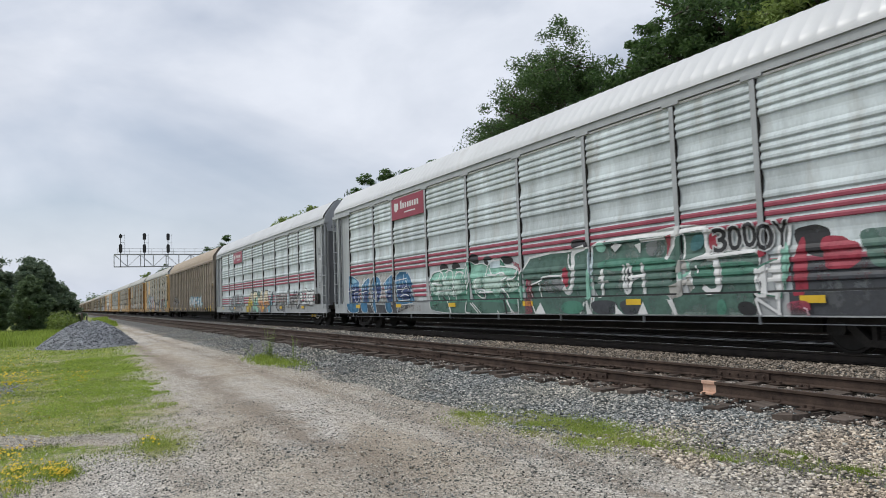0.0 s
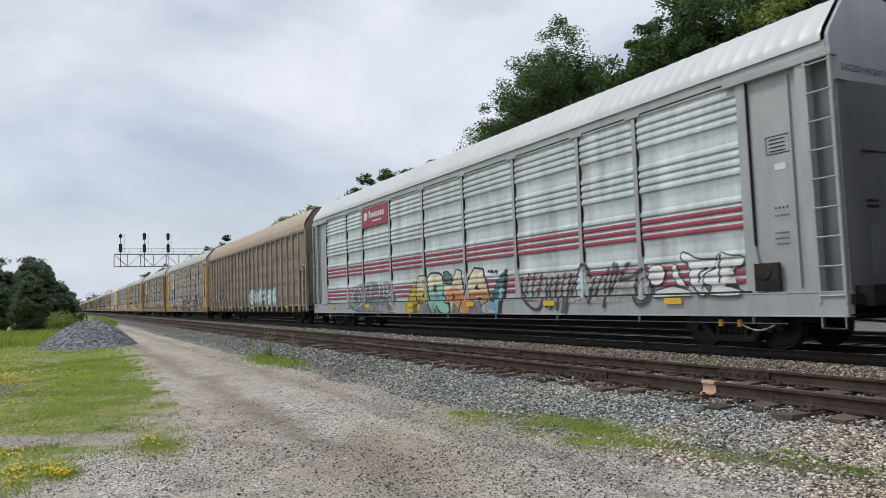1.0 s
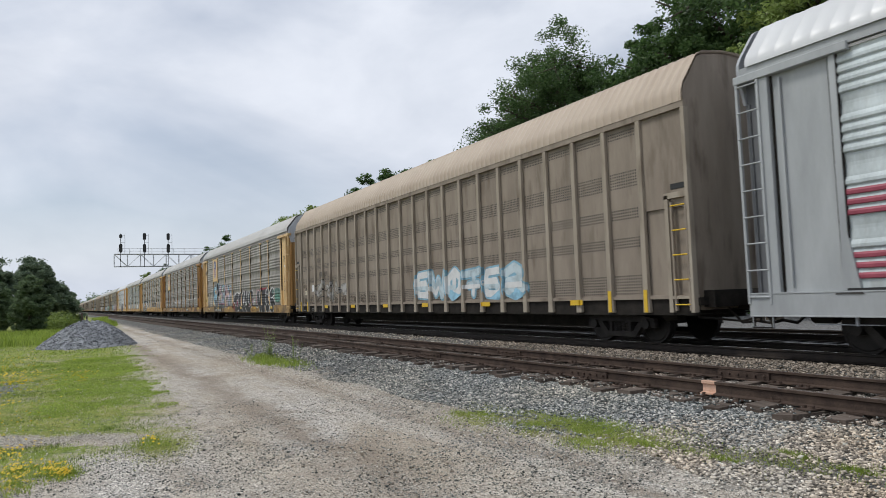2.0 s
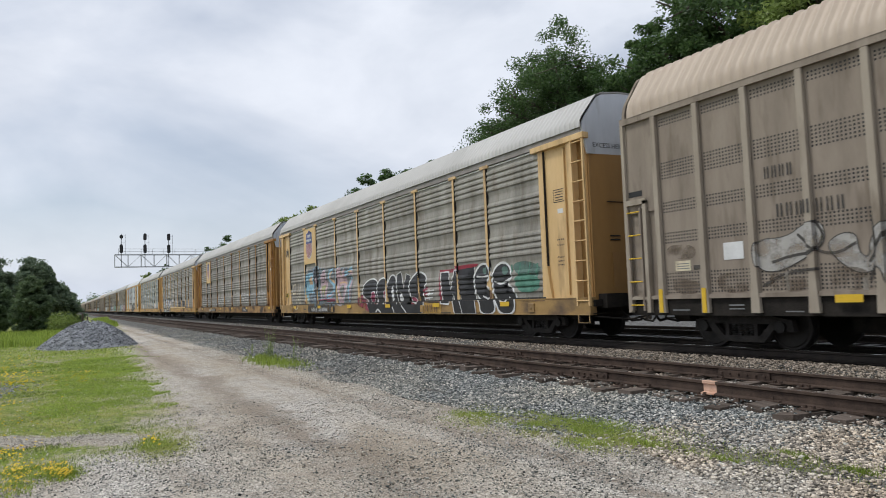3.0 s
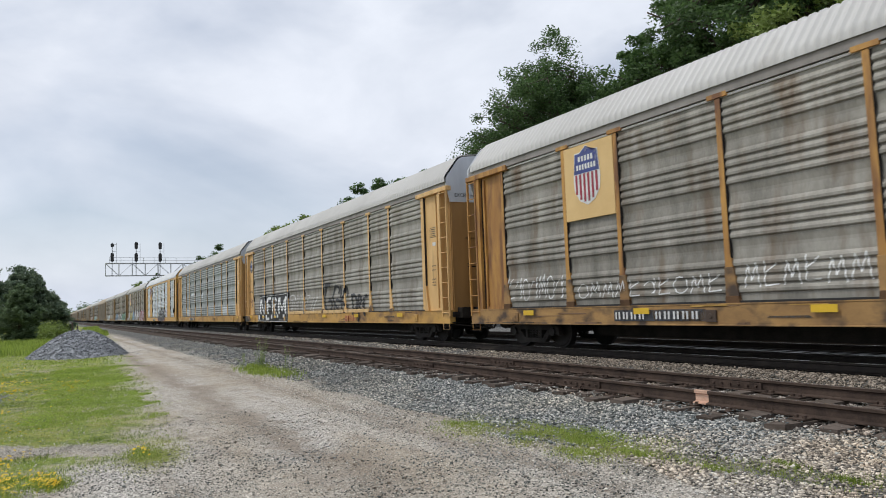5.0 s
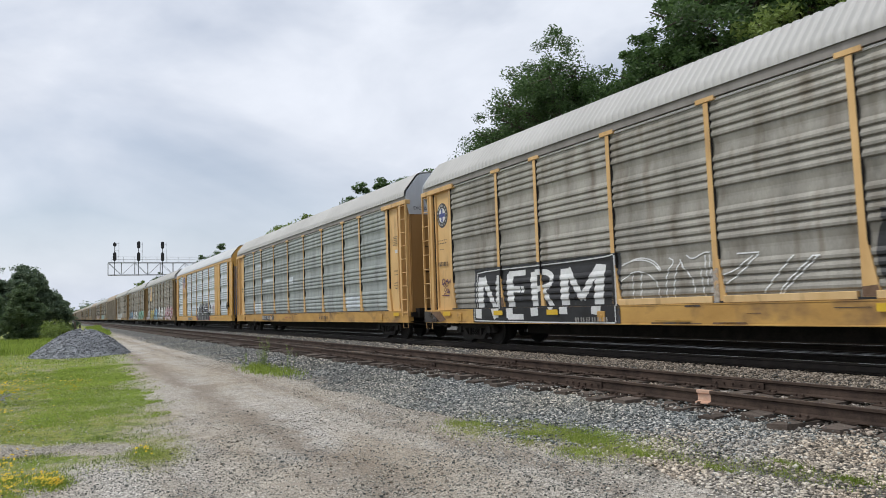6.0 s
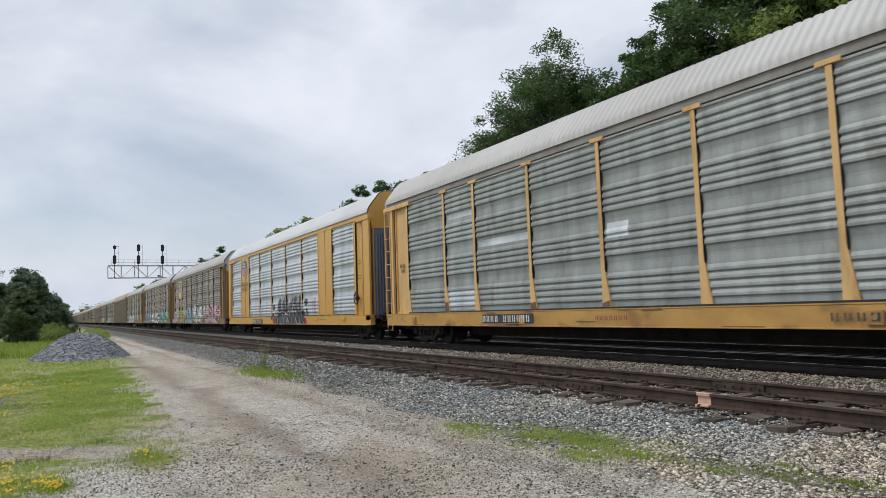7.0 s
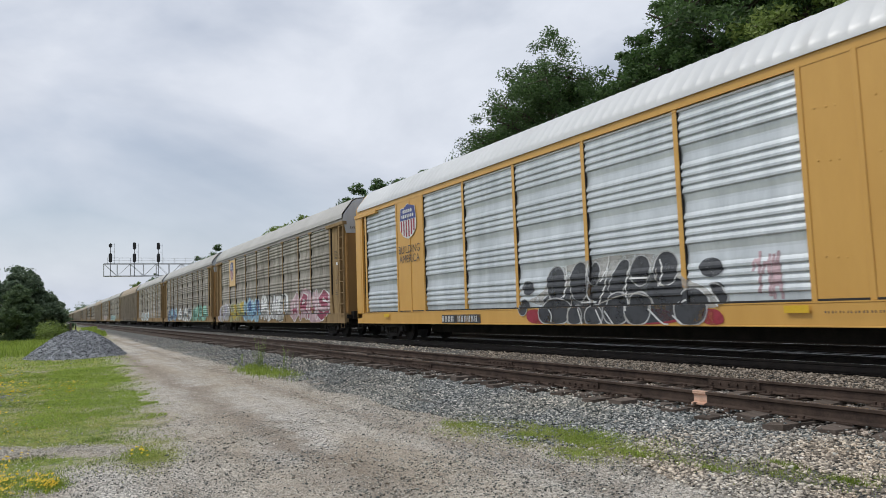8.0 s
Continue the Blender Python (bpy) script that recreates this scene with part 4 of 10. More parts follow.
def brown_car(label):
    """A car carrier with flat perforated sheets, many narrow posts and a strongly ribbed roof."""
    top = car_base("brown")
    tagged(top, label, "freight car", "cars of the train")
    hang("roof", roof_mesh("roof", M["roof_tan"], 0.26, 0.034, section=LOW_ROOF), top)
    n, w = 22, 1.134
    V, F = [], []
    for zc, rows in ((4.60, 3), (3.46, 6), (2.74, 4), (2.09, 4), (1.04, 7)):
        for r in range(rows):
            for c in range(13):
                x, z = 0.13 + c * (w - 0.26) / 12, zc + (r - 1) * 0.066
                b = len(V)
                V += [(x - 0.017, 0, z - 0.017), (x + 0.017, 0, z - 0.017), (x + 0.017, 0, z + 0.017), (x - 0.017, 0, z + 0.017)]
                F += [(b, b + 1, b + 2, b + 3)]
    holes = soup("perforation_pattern", V, F, M["black"])
    for s in (-1, 1):
        turn = pose(0, 0, 0) if s < 0 else pose(LEN, 0, 0, 0, 0, 180)
        bm = bmesh.new()
        box(bm, 0.02, LEN - 0.02, -1.46, -1.30, 0.84, 0.92)
        part("side_sill", bm, M["brown_car"], top, "", turn)
        bm = bmesh.new()
        box(bm, 0.02, LEN - 0.02, -1.40, -1.30, 0.50, 0.84)
        part("sill_web", bm, M["dark"], top, "dark grimy sill web", turn)
        bm = bmesh.new()
        box(bm, 0.0, LEN, -1.49, -1.36, 4.77, 4.915)
        part("top_chord", bm, M["brown_car"], top, "", turn)
        bm = bmesh.new()
        box(bm, 0.01, w - 0.01, -1.395, -1.34, 0.90, 4.79)
        sheet = mesh_of("side_sheet", bm, M["brown_car"])
        bm = bmesh.new()
        prism(bm, [(-0.065, 4.77), (-0.065, 1.2), (-0.10, 0.55), (0.10, 0.55), (0.065, 1.2), (0.065, 4.77)], "y", -1.49, -1.40)
        post = mesh_of("post", bm, M["brown_post"], 0.01)
        for i in range(n + 1):
            hang("post", post, top, turn @ pose(0.98 + i * w, 0, 0))
            if i < n:
                hang("side_sheet", sheet, top, turn @ pose(0.98 + i * w, 0, 0))
                if s < 0:
                    tagged(hang("perforation_pattern", holes, top, turn @ pose(0.98 + i * w, -1.398, 0)), kind="stuff")
        for e in (0, 1):
            a, b = (0.05, 0.93) if not e else (LEN - 1.28, LEN - 0.05)
            bm = bmesh.new()
            box(bm, a, b, -1.42, -1.30, 2.75, 4.79)
            box(bm, a, b, -1.37, -1.30, 0.60, 2.75)
            part("end_side_sheet", bm, M["brown_car"], top, "", turn)
            add_ladder(top, turn, (0.10, 0.48) if not e else (LEN - 0.48, LEN - 0.10), 0.60, 2.85, 5, M["brown_car"], M["orange"])
            bm = bmesh.new()
            for u0, u1, z0, z1 in ((0.0, 0.09, 0.56, 4.77), (0.56, 0.66, 0.56, 3.0), (0.09, 0.66, 2.93, 3.05), (0.09, 0.56, 0.84, 0.90)):
                u0, u1 = (u0, u1) if not e else (LEN - u1, LEN - u0)
                box(bm, u0, u1, -1.49, -1.36, z0, z1)
            part("ladder_frame", bm, M["brown_post"], top, "pale frame of the ladder recess", turn)
            bm = bmesh.new()
            u0, u1 = (0.12, 0.52) if not e else (LEN - 0.52, LEN - 0.12)
            box(bm, u0, u1, -1.428, -1.40, 3.12, 3.24)
            part("slot", bm, M["black"], top, "dark open slot", turn)
            for x in ((0.98, 2.11) if not e else (25.93, 24.8)):
                bm = bmesh.new()
                box(bm, x - 0.05, x + 0.05, -1.51, -1.495, 0.56, 1.05)
                part("marker_plate", bm, M["orange"], top, "yellow marker plate", turn)
    for x, s in ((0.05, -1), (LEN - 0.05, 1)):
        lo, hi = sorted((x, x - s * 0.08))
        bm = bmesh.new()
        prism(bm, [(-1.40, 0.6), (1.40, 0.6), (1.44, 4.80)] + [(y * 0.97, z - 0.02) for y, z in LOW_ROOF[::-1]] + [(-1.44, 4.80)], "x", lo, hi)
        part("end_wall", bm, M["brown_car"], top)
    return top



RED = [(g + i * PITCH - 0.070, g + i * PITCH + 0.030) for g in GROUPS[:2] for i in range(3)]
silver = rib_car("silver car carrier with red stripes and graffiti", M["silver"], M["silver_frame"], M["silver_frame"], M["roof_bright"], M["end_dark"], M["end_grey"], RED)
brown = brown_car("brown car carrier with perforated sides and graffiti")
tan = rib_car("weathered car carrier with tan ribbed sheets and yellow posts", M["tan_panel"], M["yellow"], M["grimy_sill"], M["roof_white"], M["end_brown"], M["end_white"], chord=M["chord"])
amber = rib_car("weathered car carrier with tan ribbed sheets and amber yellow sill", M["tan_panel"], M["amber"], M["sill_yellow"], M["roof_white"], M["end_brown"], M["end_white"], chord=M["chord"])
grey = rib_car("car carrier with grey ribbed sheets and yellow posts", M["grey_panel"], M["amber"], M["sill_yellow"], M["roof_white"], M["end_brown"], M["end_white"], chord=M["chord"])
fresh = rib_car("bright yellow car carrier with shiny galvanised sheets", M["bright_panel"], M["new_yellow"], M["new_yellow"], M["roof_bright"], M["blue_door"], M["new_yellow"], None, WIDE_POSTS, False, M["new_yellow"], 0.85)

dull = rib_car("grimy car carrier with tan ribbed sheets and brown-yellow posts", M["dull_panel"], M["dull_yellow"], M["dull_yellow"], M["roof_white"], M["end_brown"], M["end_white"], chord=M["chord"])
rusty = rib_car("rusting car carrier with stained ribbed sheets and orange-yellow posts", M["rust_panel"], M["rusty_yellow"], M["rusty_sill"], M["roof_white"], M["end_brown"], M["end_white"], chord=M["chord"])
SPEED = 25.38
LEFT = [-30.95, -59.4, -87.9, -116.45, -145.1, -173.65, -202.2, -230.2, -258.9]     # left ends at the start
KINDS = [silver, silver, brown, tan, rusty, amber, grey, fresh, dull, dull, dull, brown, dull, dull, brown]
used, CARS = set(), []
for k in range(36):
    proto = KINDS[k] if k < len(KINDS) else (dull, brown, dull, dull, brown)[(k * 7 + k // 3) % 5]
    x = LEFT[k] if k < len(LEFT) else LEFT[-1] - 28.55 * (k - len(LEFT) + 1)
    if proto in used:
        car = copy_thing(proto, pose(x, TRAIN_Y, 0.178))
    else:
        car = proto
        car.matrix_basis = pose(x, TRAIN_Y, 0.178)
        used.add(proto)
    CARS.append((car, x))


# ---- paint on the cars ----
def plain(name, c, rough=0.5, grain=0.15, cover=(0.62, 1.0)):
    """Spray paint: thin and worn in patches, where the sheet below shows through."""
    d = tuple(max(0.0, v * (1 - grain)) for v in c)
    m = surf(name, d, c, rough, 0.0, 2.5, 30, 0.04, spread=0.5)
    n, l = m.node_tree.nodes, m.node_tree.links
    co, thin, most = n.new("ShaderNodeTexCoord"), n.new("ShaderNodeTexNoise"), n.new("ShaderNodeMapRange")
    thin.inputs["Scale"].default_value, thin.inputs["Detail"].default_value, thin.inputs["Roughness"].default_value = 2.2, 7, 0.66
    most.inputs[1].default_value, most.inputs[2].default_value, most.inputs[3].default_value, most.inputs[4].default_value = 0.38, 0.56, *cover
    l.new(co.outputs["Object"], thin.inputs[0]), l.new(thin.outputs[0], most.inputs[0]), l.new(most.outputs[0], n["Principled BSDF"].inputs["Alpha"])
    return m


P = {n: plain(n + "_spray_paint", c, cover=(0.85, 1.0) if n in ("white", "orange", "black") else (0.62, 1.0)) for n, c in dict(
    white=(0.72, 0.73, 0.72), black=(0.018, 0.018, 0.02), green=(0.07, 0.22, 0.155), dark_green=(0.075, 0.15, 0.12), mint=(0.27, 0.54, 0.43), red=(0.33, 0.03, 0.055), blue=(0.04, 0.10, 0.26), sky=(0.25, 0.47, 0.60),
    peach=(0.66, 0.44, 0.24), orange=(0.60, 0.26, 0.10), cream=(0.70, 0.62, 0.44), yellow=(0.55, 0.42, 0.04), grey=(0.20, 0.21, 0.21), pale=(0.44, 0.43, 0.40), pink=(0.54, 0.38, 0.41), rose=(0.32, 0.05, 0.10),
    lilac=(0.40, 0.38, 0.46), olive=(0.30, 0.31, 0.12), slate=(0.05, 0.054, 0.062), sign=(0.27, 0.025, 0.05), ice=(0.55, 0.66, 0.70), navy=(0.05, 0.07, 0.25), silver=(0.52, 0.53, 0.53), rust=(0.17, 0.10, 0.06), soot=(0.05, 0.045, 0.04), mustard=(0.50, 0.30, 0.07), deep=(0.03, 0.055, 0.17), plum=(0.075, 0.02, 0.08), tan_=(0.29, 0.265, 0.22), teal=(0.05, 0.16, 0.17), plate=(0.68, 0.47, 0.20), azure=(0.035, 0.17, 0.32)).items()}
for n, c in dict(haze=(0.50, 0.49, 0.46), grey_haze=(0.22, 0.23, 0.235), rose_haze=(0.34, 0.05, 0.09), blue_haze=(0.20, 0.27, 0.32)).items():
    P[n] = plain(n + "_overspray", c, cover=(0.1, 0.75))
P["frost"] = plain("frost_overspray", (0.60, 0.76, 0.68), cover=(0.05, 0.7))
P["rust_haze"] = plain("rust_haze_overspray", (0.13, 0.095, 0.065), cover=(-0.15, 0.55))
P["plate"] = surf("pale_yellow_plate_paint", (0.60, 0.40, 0.165), (0.70, 0.49, 0.22), 0.5, 0.0, 1.5, 20, 0.05, gw=0.12)
P["sign"] = surf("dark_red_sign_paint", (0.23, 0.02, 0.045), (0.29, 0.03, 0.055), 0.45, 0.0, 1.5, 20, 0.04, gw=0.12)


def depth_at(x, z, style):
    """How far the car's near side stands out from its middle line at x, z."""
    if isinstance(style, float):
        return style
    if style == "brown":
        f = (x - 0.98) / 1.134
        return 1.491 if abs(f - round(f)) * 1.134 < 0.066 else (1.40 if z > 0.92 else 1.46)
    posts = WIDE_POSTS if style == "fresh" else POSTS
    if z < 0.9195:
        return 1.491
    for p, w in posts:
        if abs(x - p) < w / 2 + 0.002:
            return 1.472 if w > 0.3 else 1.448
    first = posts[0][0] if x < LEN / 2 else LEN - posts[-1][0]
    if min(x, LEN - x) < first:
        return 1.372
    return SHEET + float(np.interp(z, RZ, RD))


def drape(bm, lift, style):
    """Lay the flat mesh, drawn in x and z, over the near side of a car, ribs and posts included."""
    bmesh.ops.triangulate(bm, faces=bm.faces[:])
    xs, zs = [v.co.x for v in bm.verts], [v.co.z for v in bm.verts]
    if not xs:
        return
    up = bm.verts.layers.float.get("up") or bm.verts.layers.float.new("up")
    if isinstance(style, float):
        for v in bm.verts:
            v.co.y = -style - lift - v[up]
        return
    cuts = []
    if style != "brown":
        cuts += [((0, 0, z), (0, 0, 1)) for z in RZ if min(zs) < z < max(zs)]
        cuts += [((0, 0, z), (0, 0, 1)) for z in (0.919, 0.922, 0.961) if min(zs) < z < max(zs)]
    posts = [(0.98 + 1.134 * i, 0.13) for i in range(23)] if style == "brown" else WIDE_POSTS if style == "fresh" else POSTS
    for p, w in posts:
        cuts += [((x, 0, 0), (1, 0, 0)) for x in (p - w / 2 - 0.005, p - w / 2, p + w / 2, p + w / 2 + 0.005) if min(xs) < x < max(xs)]
    for co, no in cuts:
        bmesh.ops.bisect_plane(bm, geom=bm.verts[:] + bm.edges[:] + bm.faces[:], plane_co=co, plane_no=no)
    for v in bm.verts:
        v.co.y = -depth_at(v.co.x, v.co.z, style) - lift - v[up]


def paint(car, shapes, material, lift, name="graffiti", label="", style="rib"):
    bm = bmesh.new()
    up = bm.verts.layers.float.new("up")
    step = min(0.00035, 0.006 / len(shapes))
    for k, poly in enumerate(shapes):
        vs = [bm.verts.new((x, 0, z)) for x, z in poly]
        for v in vs:
            v[up] = k * step
        bm.faces.new(vs)
    drape(bm, lift, style)
    return part(name, bm, material, car, label)


def paint_mesh(car, me, material, lift, name, label="", style="rib"):
    bm = bmesh.new()
    bm.from_mesh(me)
    bpy.data.meshes.remove(me)
    drape(bm, lift, style)
    return part(name, bm, material, car, label)


def letters(car, words, x0, x1, z0, z1, fill, edge, fat=0.05, rim=0.05, lean=0.0, name="graffiti_letter", label="", style="rib", seed=1, wobble=0.06, lift=0.004):
    """Hand-painted capital letters, each stretched into its cell, with a rim of another colour."""
    rnd = random.Random(seed)
    chars = [c for c in words]
    w = (x1 - x0) / len(chars)
    for i, ch in enumerate(chars):
        if ch == " ":
            continue
        dz, dw = rnd.uniform(-wobble, wobble), rnd.uniform(0.96, 1.1)
        for pas, (mat_, extra) in enumerate(((edge, rim), (fill if isinstance(fill, str) else fill[i % len(fill)], 0.0))):
            if mat_ is None:
                continue
            me = text_mesh(ch, 1.0, fat + extra * (0 if pas else 1))
            co = np.array([v.co for v in me.vertices])
            base = text_mesh(ch, 1.0, 0.0)
            bc = np.array([v.co for v in base.vertices])
            lo, hi = bc.min(0), bc.max(0)
            bpy.data.meshes.remove(base)
            sx, sz = w * dw * 0.86 / max(hi[0] - lo[0], 0.2), (z1 - z0) * 0.92 / max(hi[1] - lo[1], 0.3)
            cx, cz = x0 + (i + 0.5) * w, (z0 + z1) / 2 + dz
            for v, c in zip(me.vertices, co):
                a, b = (c[0] - (lo[0] + hi[0]) / 2) * sx, (c[1] - (lo[1] + hi[1]) / 2) * sz
                v.co = (cx + a + lean * b, 0, max(cz + b, SILL0 + 0.01))
            me.materials.clear()
            paint_mesh(car, me, P[mat_], lift + 0.0012 * (i % 3) + (0.006 if pas else 0), name, label, style)


def blob(cx, cz, w, h, rnd, n=26, lean=0.0, rough=0.13):
    ph = [rnd.uniform(0, 6.28) for _ in range(4)]
    out = []
    for k in range(n):
        t = 2 * math.pi * k / n
        r = 1 + rough * math.sin(2 * t + ph[0]) + rough * 0.8 * math.sin(3 * t + ph[1]) + rough * 0.4 * math.sin(5 * t + ph[2])
        c, s = math.cos(t), math.sin(t)
        a = math.copysign(abs(c) ** 0.75, c) * w / 2 * r
        b = math.copysign(abs(s) ** 0.75, s) * h / 2 * r
        out.append((cx + a + lean * b, max(SILL0 + 0.005, cz + b)))
    return out


def grown(poly, d):
    cx, cz = sum(p[0] for p in poly) / len(poly), sum(p[1] for p in poly) / len(poly)
    out = []
    for x, z in poly:
        r = math.hypot(x - cx, z - cz) or 1
        out.append((x + (x - cx) / r * d, max(SILL0 + 0.004, z + (z - cz) / r * d)))
    return out


def stroke(pts, w):
    """A ribbon of width w along the points."""
    quads = []
    for (x0, z0), (x1, z1) in zip(pts, pts[1:]):
        d = math.hypot(x1 - x0, z1 - z0) or 1
        nx, nz = -(z1 - z0) / d * w / 2, (x1 - x0) / d * w / 2
        quads.append([(x0 - nx, z0 - nz), (x1 - nx, z1 - nz), (x1 + nx, z1 + nz), (x0 + nx, z0 + nz)])
    return quads


def arc(cx, cz, rx, rz, a0, a1, n=8):
    return [(cx + rx * math.cos(radians(a0 + (a1 - a0) * k / n)), max(SILL0 + 0.02, cz + rz * math.sin(radians(a0 + (a1 - a0) * k / n)))) for k in range(n + 1)]


def throwup(car, x0, x1, z0, z1, n, fills, edge, seed, rim=0.055, inner=True, label="", style="rib", lean=0.1):
    """Bubble lettering that cannot be read: overlapping rounded shapes with a rim and inner strokes."""
    rnd = random.Random(seed)
    w = (x1 - x0) / n
    for i in range(n):
        fill = fills[i % len(fills)]
        cx, h = x0 + (i + 0.5) * w, (z1 - z0) * rnd.uniform(0.84, 1.0)
        cz = z0 + h / 2 + (z1 - z0 - h) * rnd.random()
        b = blob(cx, cz, w * rnd.uniform(1.0, 1.22), h, rnd, lean=lean * rnd.uniform(-1, 1.5))
        lift = 0.004 + 0.0022 * (i % 3)
        if edge:
            paint(car, [grown(b, rim)], P[edge], lift, label=label, style=style)
        paint(car, [b], P[fill], lift + 0.007, label=label, style=style)
        if inner and edge:
            q = []
            if rnd.random() < 0.75:
                q += stroke(arc(cx + w * rnd.uniform(-0.1, 0.1), cz + h * 0.12, w * 0.18, h * 0.17, 30, 30 + rnd.choice((360, 300, 230)), 10), 0.045)
            q += stroke([(cx + w * rnd.uniform(-0.3, 0), cz - h * 0.46), (cx + w * rnd.uniform(-0.15, 0.15), cz - h * 0.16), (cx + w * rnd.uniform(-0.1, 0.25), cz + h * rnd.uniform(-0.1, 0.05))], 0.05)
            paint(car, q, P[edge], lift + 0.011, "graffiti_stroke", style=style)


ROUND_FORMS = (
    [[(0.1, 0.0), (0.0, 0.6), (0.3, 1.0), (0.8, 0.9), (0.7, 0.55), (0.25, 0.5)], [(0.45, 0.45), (1.0, 0.05)]],
    [[(0.95, 0.8), (0.5, 1.0), (0.1, 0.75), (0.4, 0.5), (0.9, 0.45), (0.95, 0.15), (0.45, 0.0), (0.0, 0.2)]],
    [[(0.0, 1.0), (0.3, 0.1), (0.5, 0.7), (0.75, 0.0), (1.0, 0.95)]],
    [[(0.1, 0.95), (0.15, 0.05)], [(0.95, 1.0), (0.3, 0.55), (0.95, 0.0)], [(0.5, 0.75), (1.1, 0.7)]],
)
OPEN_FORMS = (
    [[(0.5, 1.0), (0.05, 0.7), (0.1, 0.2), (0.5, 0.0), (0.9, 0.25), (0.95, 0.7), (0.5, 1.0)], [(0.5, 0.3), (0.5, 0.7)]],
    [[(0.0, 0.9), (1.0, 1.0)], [(0.55, 0.95), (0.45, 0.0)], [(0.2, 0.4), (0.9, 0.45)]],
    [[(1.0, 0.95), (0.2, 0.9), (0.05, 0.5), (0.15, 0.05), (0.95, 0.0)], [(0.15, 0.5), (0.75, 0.55), (0.85, 0.25)]],
    [[(0.05, 0.0), (0.2, 0.95), (0.55, 0.3), (0.8, 1.0), (1.0, 0.0)]],
)
FORMS = ROUND_FORMS + OPEN_FORMS


def ribbon(pts, w):
    """A thick brush line with rounded joints and ends."""
    q = stroke(pts, w)
    for x, z in pts:
        q.append([(x + w / 2 * math.cos(a), max(SILL0 + 0.006, z + w / 2 * math.sin(a))) for a in [math.pi * k / 5 for k in range(10)]])
    return [[(x, max(SILL0 + 0.004, z)) for x, z in poly] for poly in q]


def piece(car, x0, x1, z0, z1, n, fills, edge, seed, thick=0.26, rim=0.06, label="", style="rib", shine=None, back=None):
    """Wild-style lettering that cannot be read: interlocking thick brush forms with a rim, shading and shine."""
    rnd = random.Random(seed)
    w = (x1 - x0) / n
    if back:
        paint(car, [blob(x0 + (i + 0.5) * w, z0 + (z1 - z0) * rnd.uniform(0.3, 0.6), w * 1.3, (z1 - z0) * rnd.uniform(0.7, 1.05), rnd) for i in range(n)], P[back], 0.003, "graffiti", label, style)
    last = -1
    for i in range(n):
        f = rnd.choice([k for k in range(len(FORMS)) if k != last])
        last = f
        lean, flip = rnd.uniform(-0.15, 0.25), rnd.random() < 0.4
        h, ww = (z1 - z0 - thick) * rnd.uniform(0.86, 1.0), w * rnd.uniform(0.72, 0.9)
        ox, oz = x0 + i * w + w * 0.12, z0 + thick / 2 + rnd.uniform(0, 0.06)

        def put(pt):
            u = 1 - pt[0] if flip else pt[0]
            return ox + u * ww + lean * (pt[1] - 0.5) * h * 0.5, oz + pt[1] * h
        lines = [[put(pt) for pt in line] for line in FORMS[f]]
        lift = 0.005 + 0.002 * (i % 3)
        t = thick * rnd.uniform(0.85, 1.15)
        if edge:
            paint(car, [q for line in lines for q in ribbon(line, t + 2 * rim)], P[edge], lift, "graffiti_rim", "", style)
        paint(car, [q for line in lines for q in ribbon(line, t)], P[fills[i % len(fills)]], lift + 0.007, "graffiti", label, style)
        low = fills[(i + 1) % len(fills)]
        cut = [[(x, min(z, oz + h * 0.33)) for x, z in line] for line in lines]
        cut = [[pt for pt in line if pt[1] <= oz + h * 0.34] for line in cut]
        paint(car, [q for line in cut if len(line) > 1 for q in ribbon(line[:3], t * 0.62)] or [blob(ox + ww / 2, oz, 0.1, 0.1, rnd)], P[low], lift + 0.0145, "graffiti_shade", "", style)
        if shine:
            q = []
            for line in lines:
                (ax, az), (bx_, bz) = line[0], line[1]
                q += ribbon([(ax + (bx_ - ax) * 0.15 + 0.03, az + (bz - az) * 0.15), (ax + (bx_ - ax) * 0.7 + 0.03, az + (bz - az) * 0.7)], 0.035)
            paint(car, q, P[shine], lift + 0.021, "graffiti_shine", "", style)


COATS = {}


def coat(car):
    """Each new layer of paint on a car lies a hair's breadth above the last."""
    COATS[car] = COATS.get(car, 0) + 1
    return 0.006 + 0.0003 * COATS[car]


def rounded(pts, closed=True):
    """The outline or line with its corners cut twice."""
    for _ in range(2):
        out = [] if closed else [pts[0]]
        for (x0, z0), (x1, z1) in zip(pts, pts[1:] + pts[:1] if closed else pts[1:]):
            out += [(x0 * 0.75 + x1 * 0.25, z0 * 0.75 + z1 * 0.25), (x0 * 0.25 + x1 * 0.75, z0 * 0.25 + z1 * 0.75)]
        pts = out if closed else out + [pts[-1]]
    return pts


def band(pts, w, closed=False):
    """Quads of width w along the points, mitred at the joints."""
    n, left, right = len(pts), [], []
    for i, (x, z) in enumerate(pts):
        (xa, za), (xb, zb) = (pts[i - 1] if closed or i else pts[0]), (pts[(i + 1) % n] if closed or i < n - 1 else pts[-1])
        d = math.hypot(xb - xa, zb - za) or 1
        nx, nz = -(zb - za) / d * w / 2, (xb - xa) / d * w / 2
        left.append((x + nx, max(SILL0 + 0.005, z + nz))), right.append((x - nx, max(SILL0 + 0.004, z - nz)))
    return [[left[i], left[(i + 1) % n], right[(i + 1) % n], right[i]] for i in range(n if closed else n - 1)]


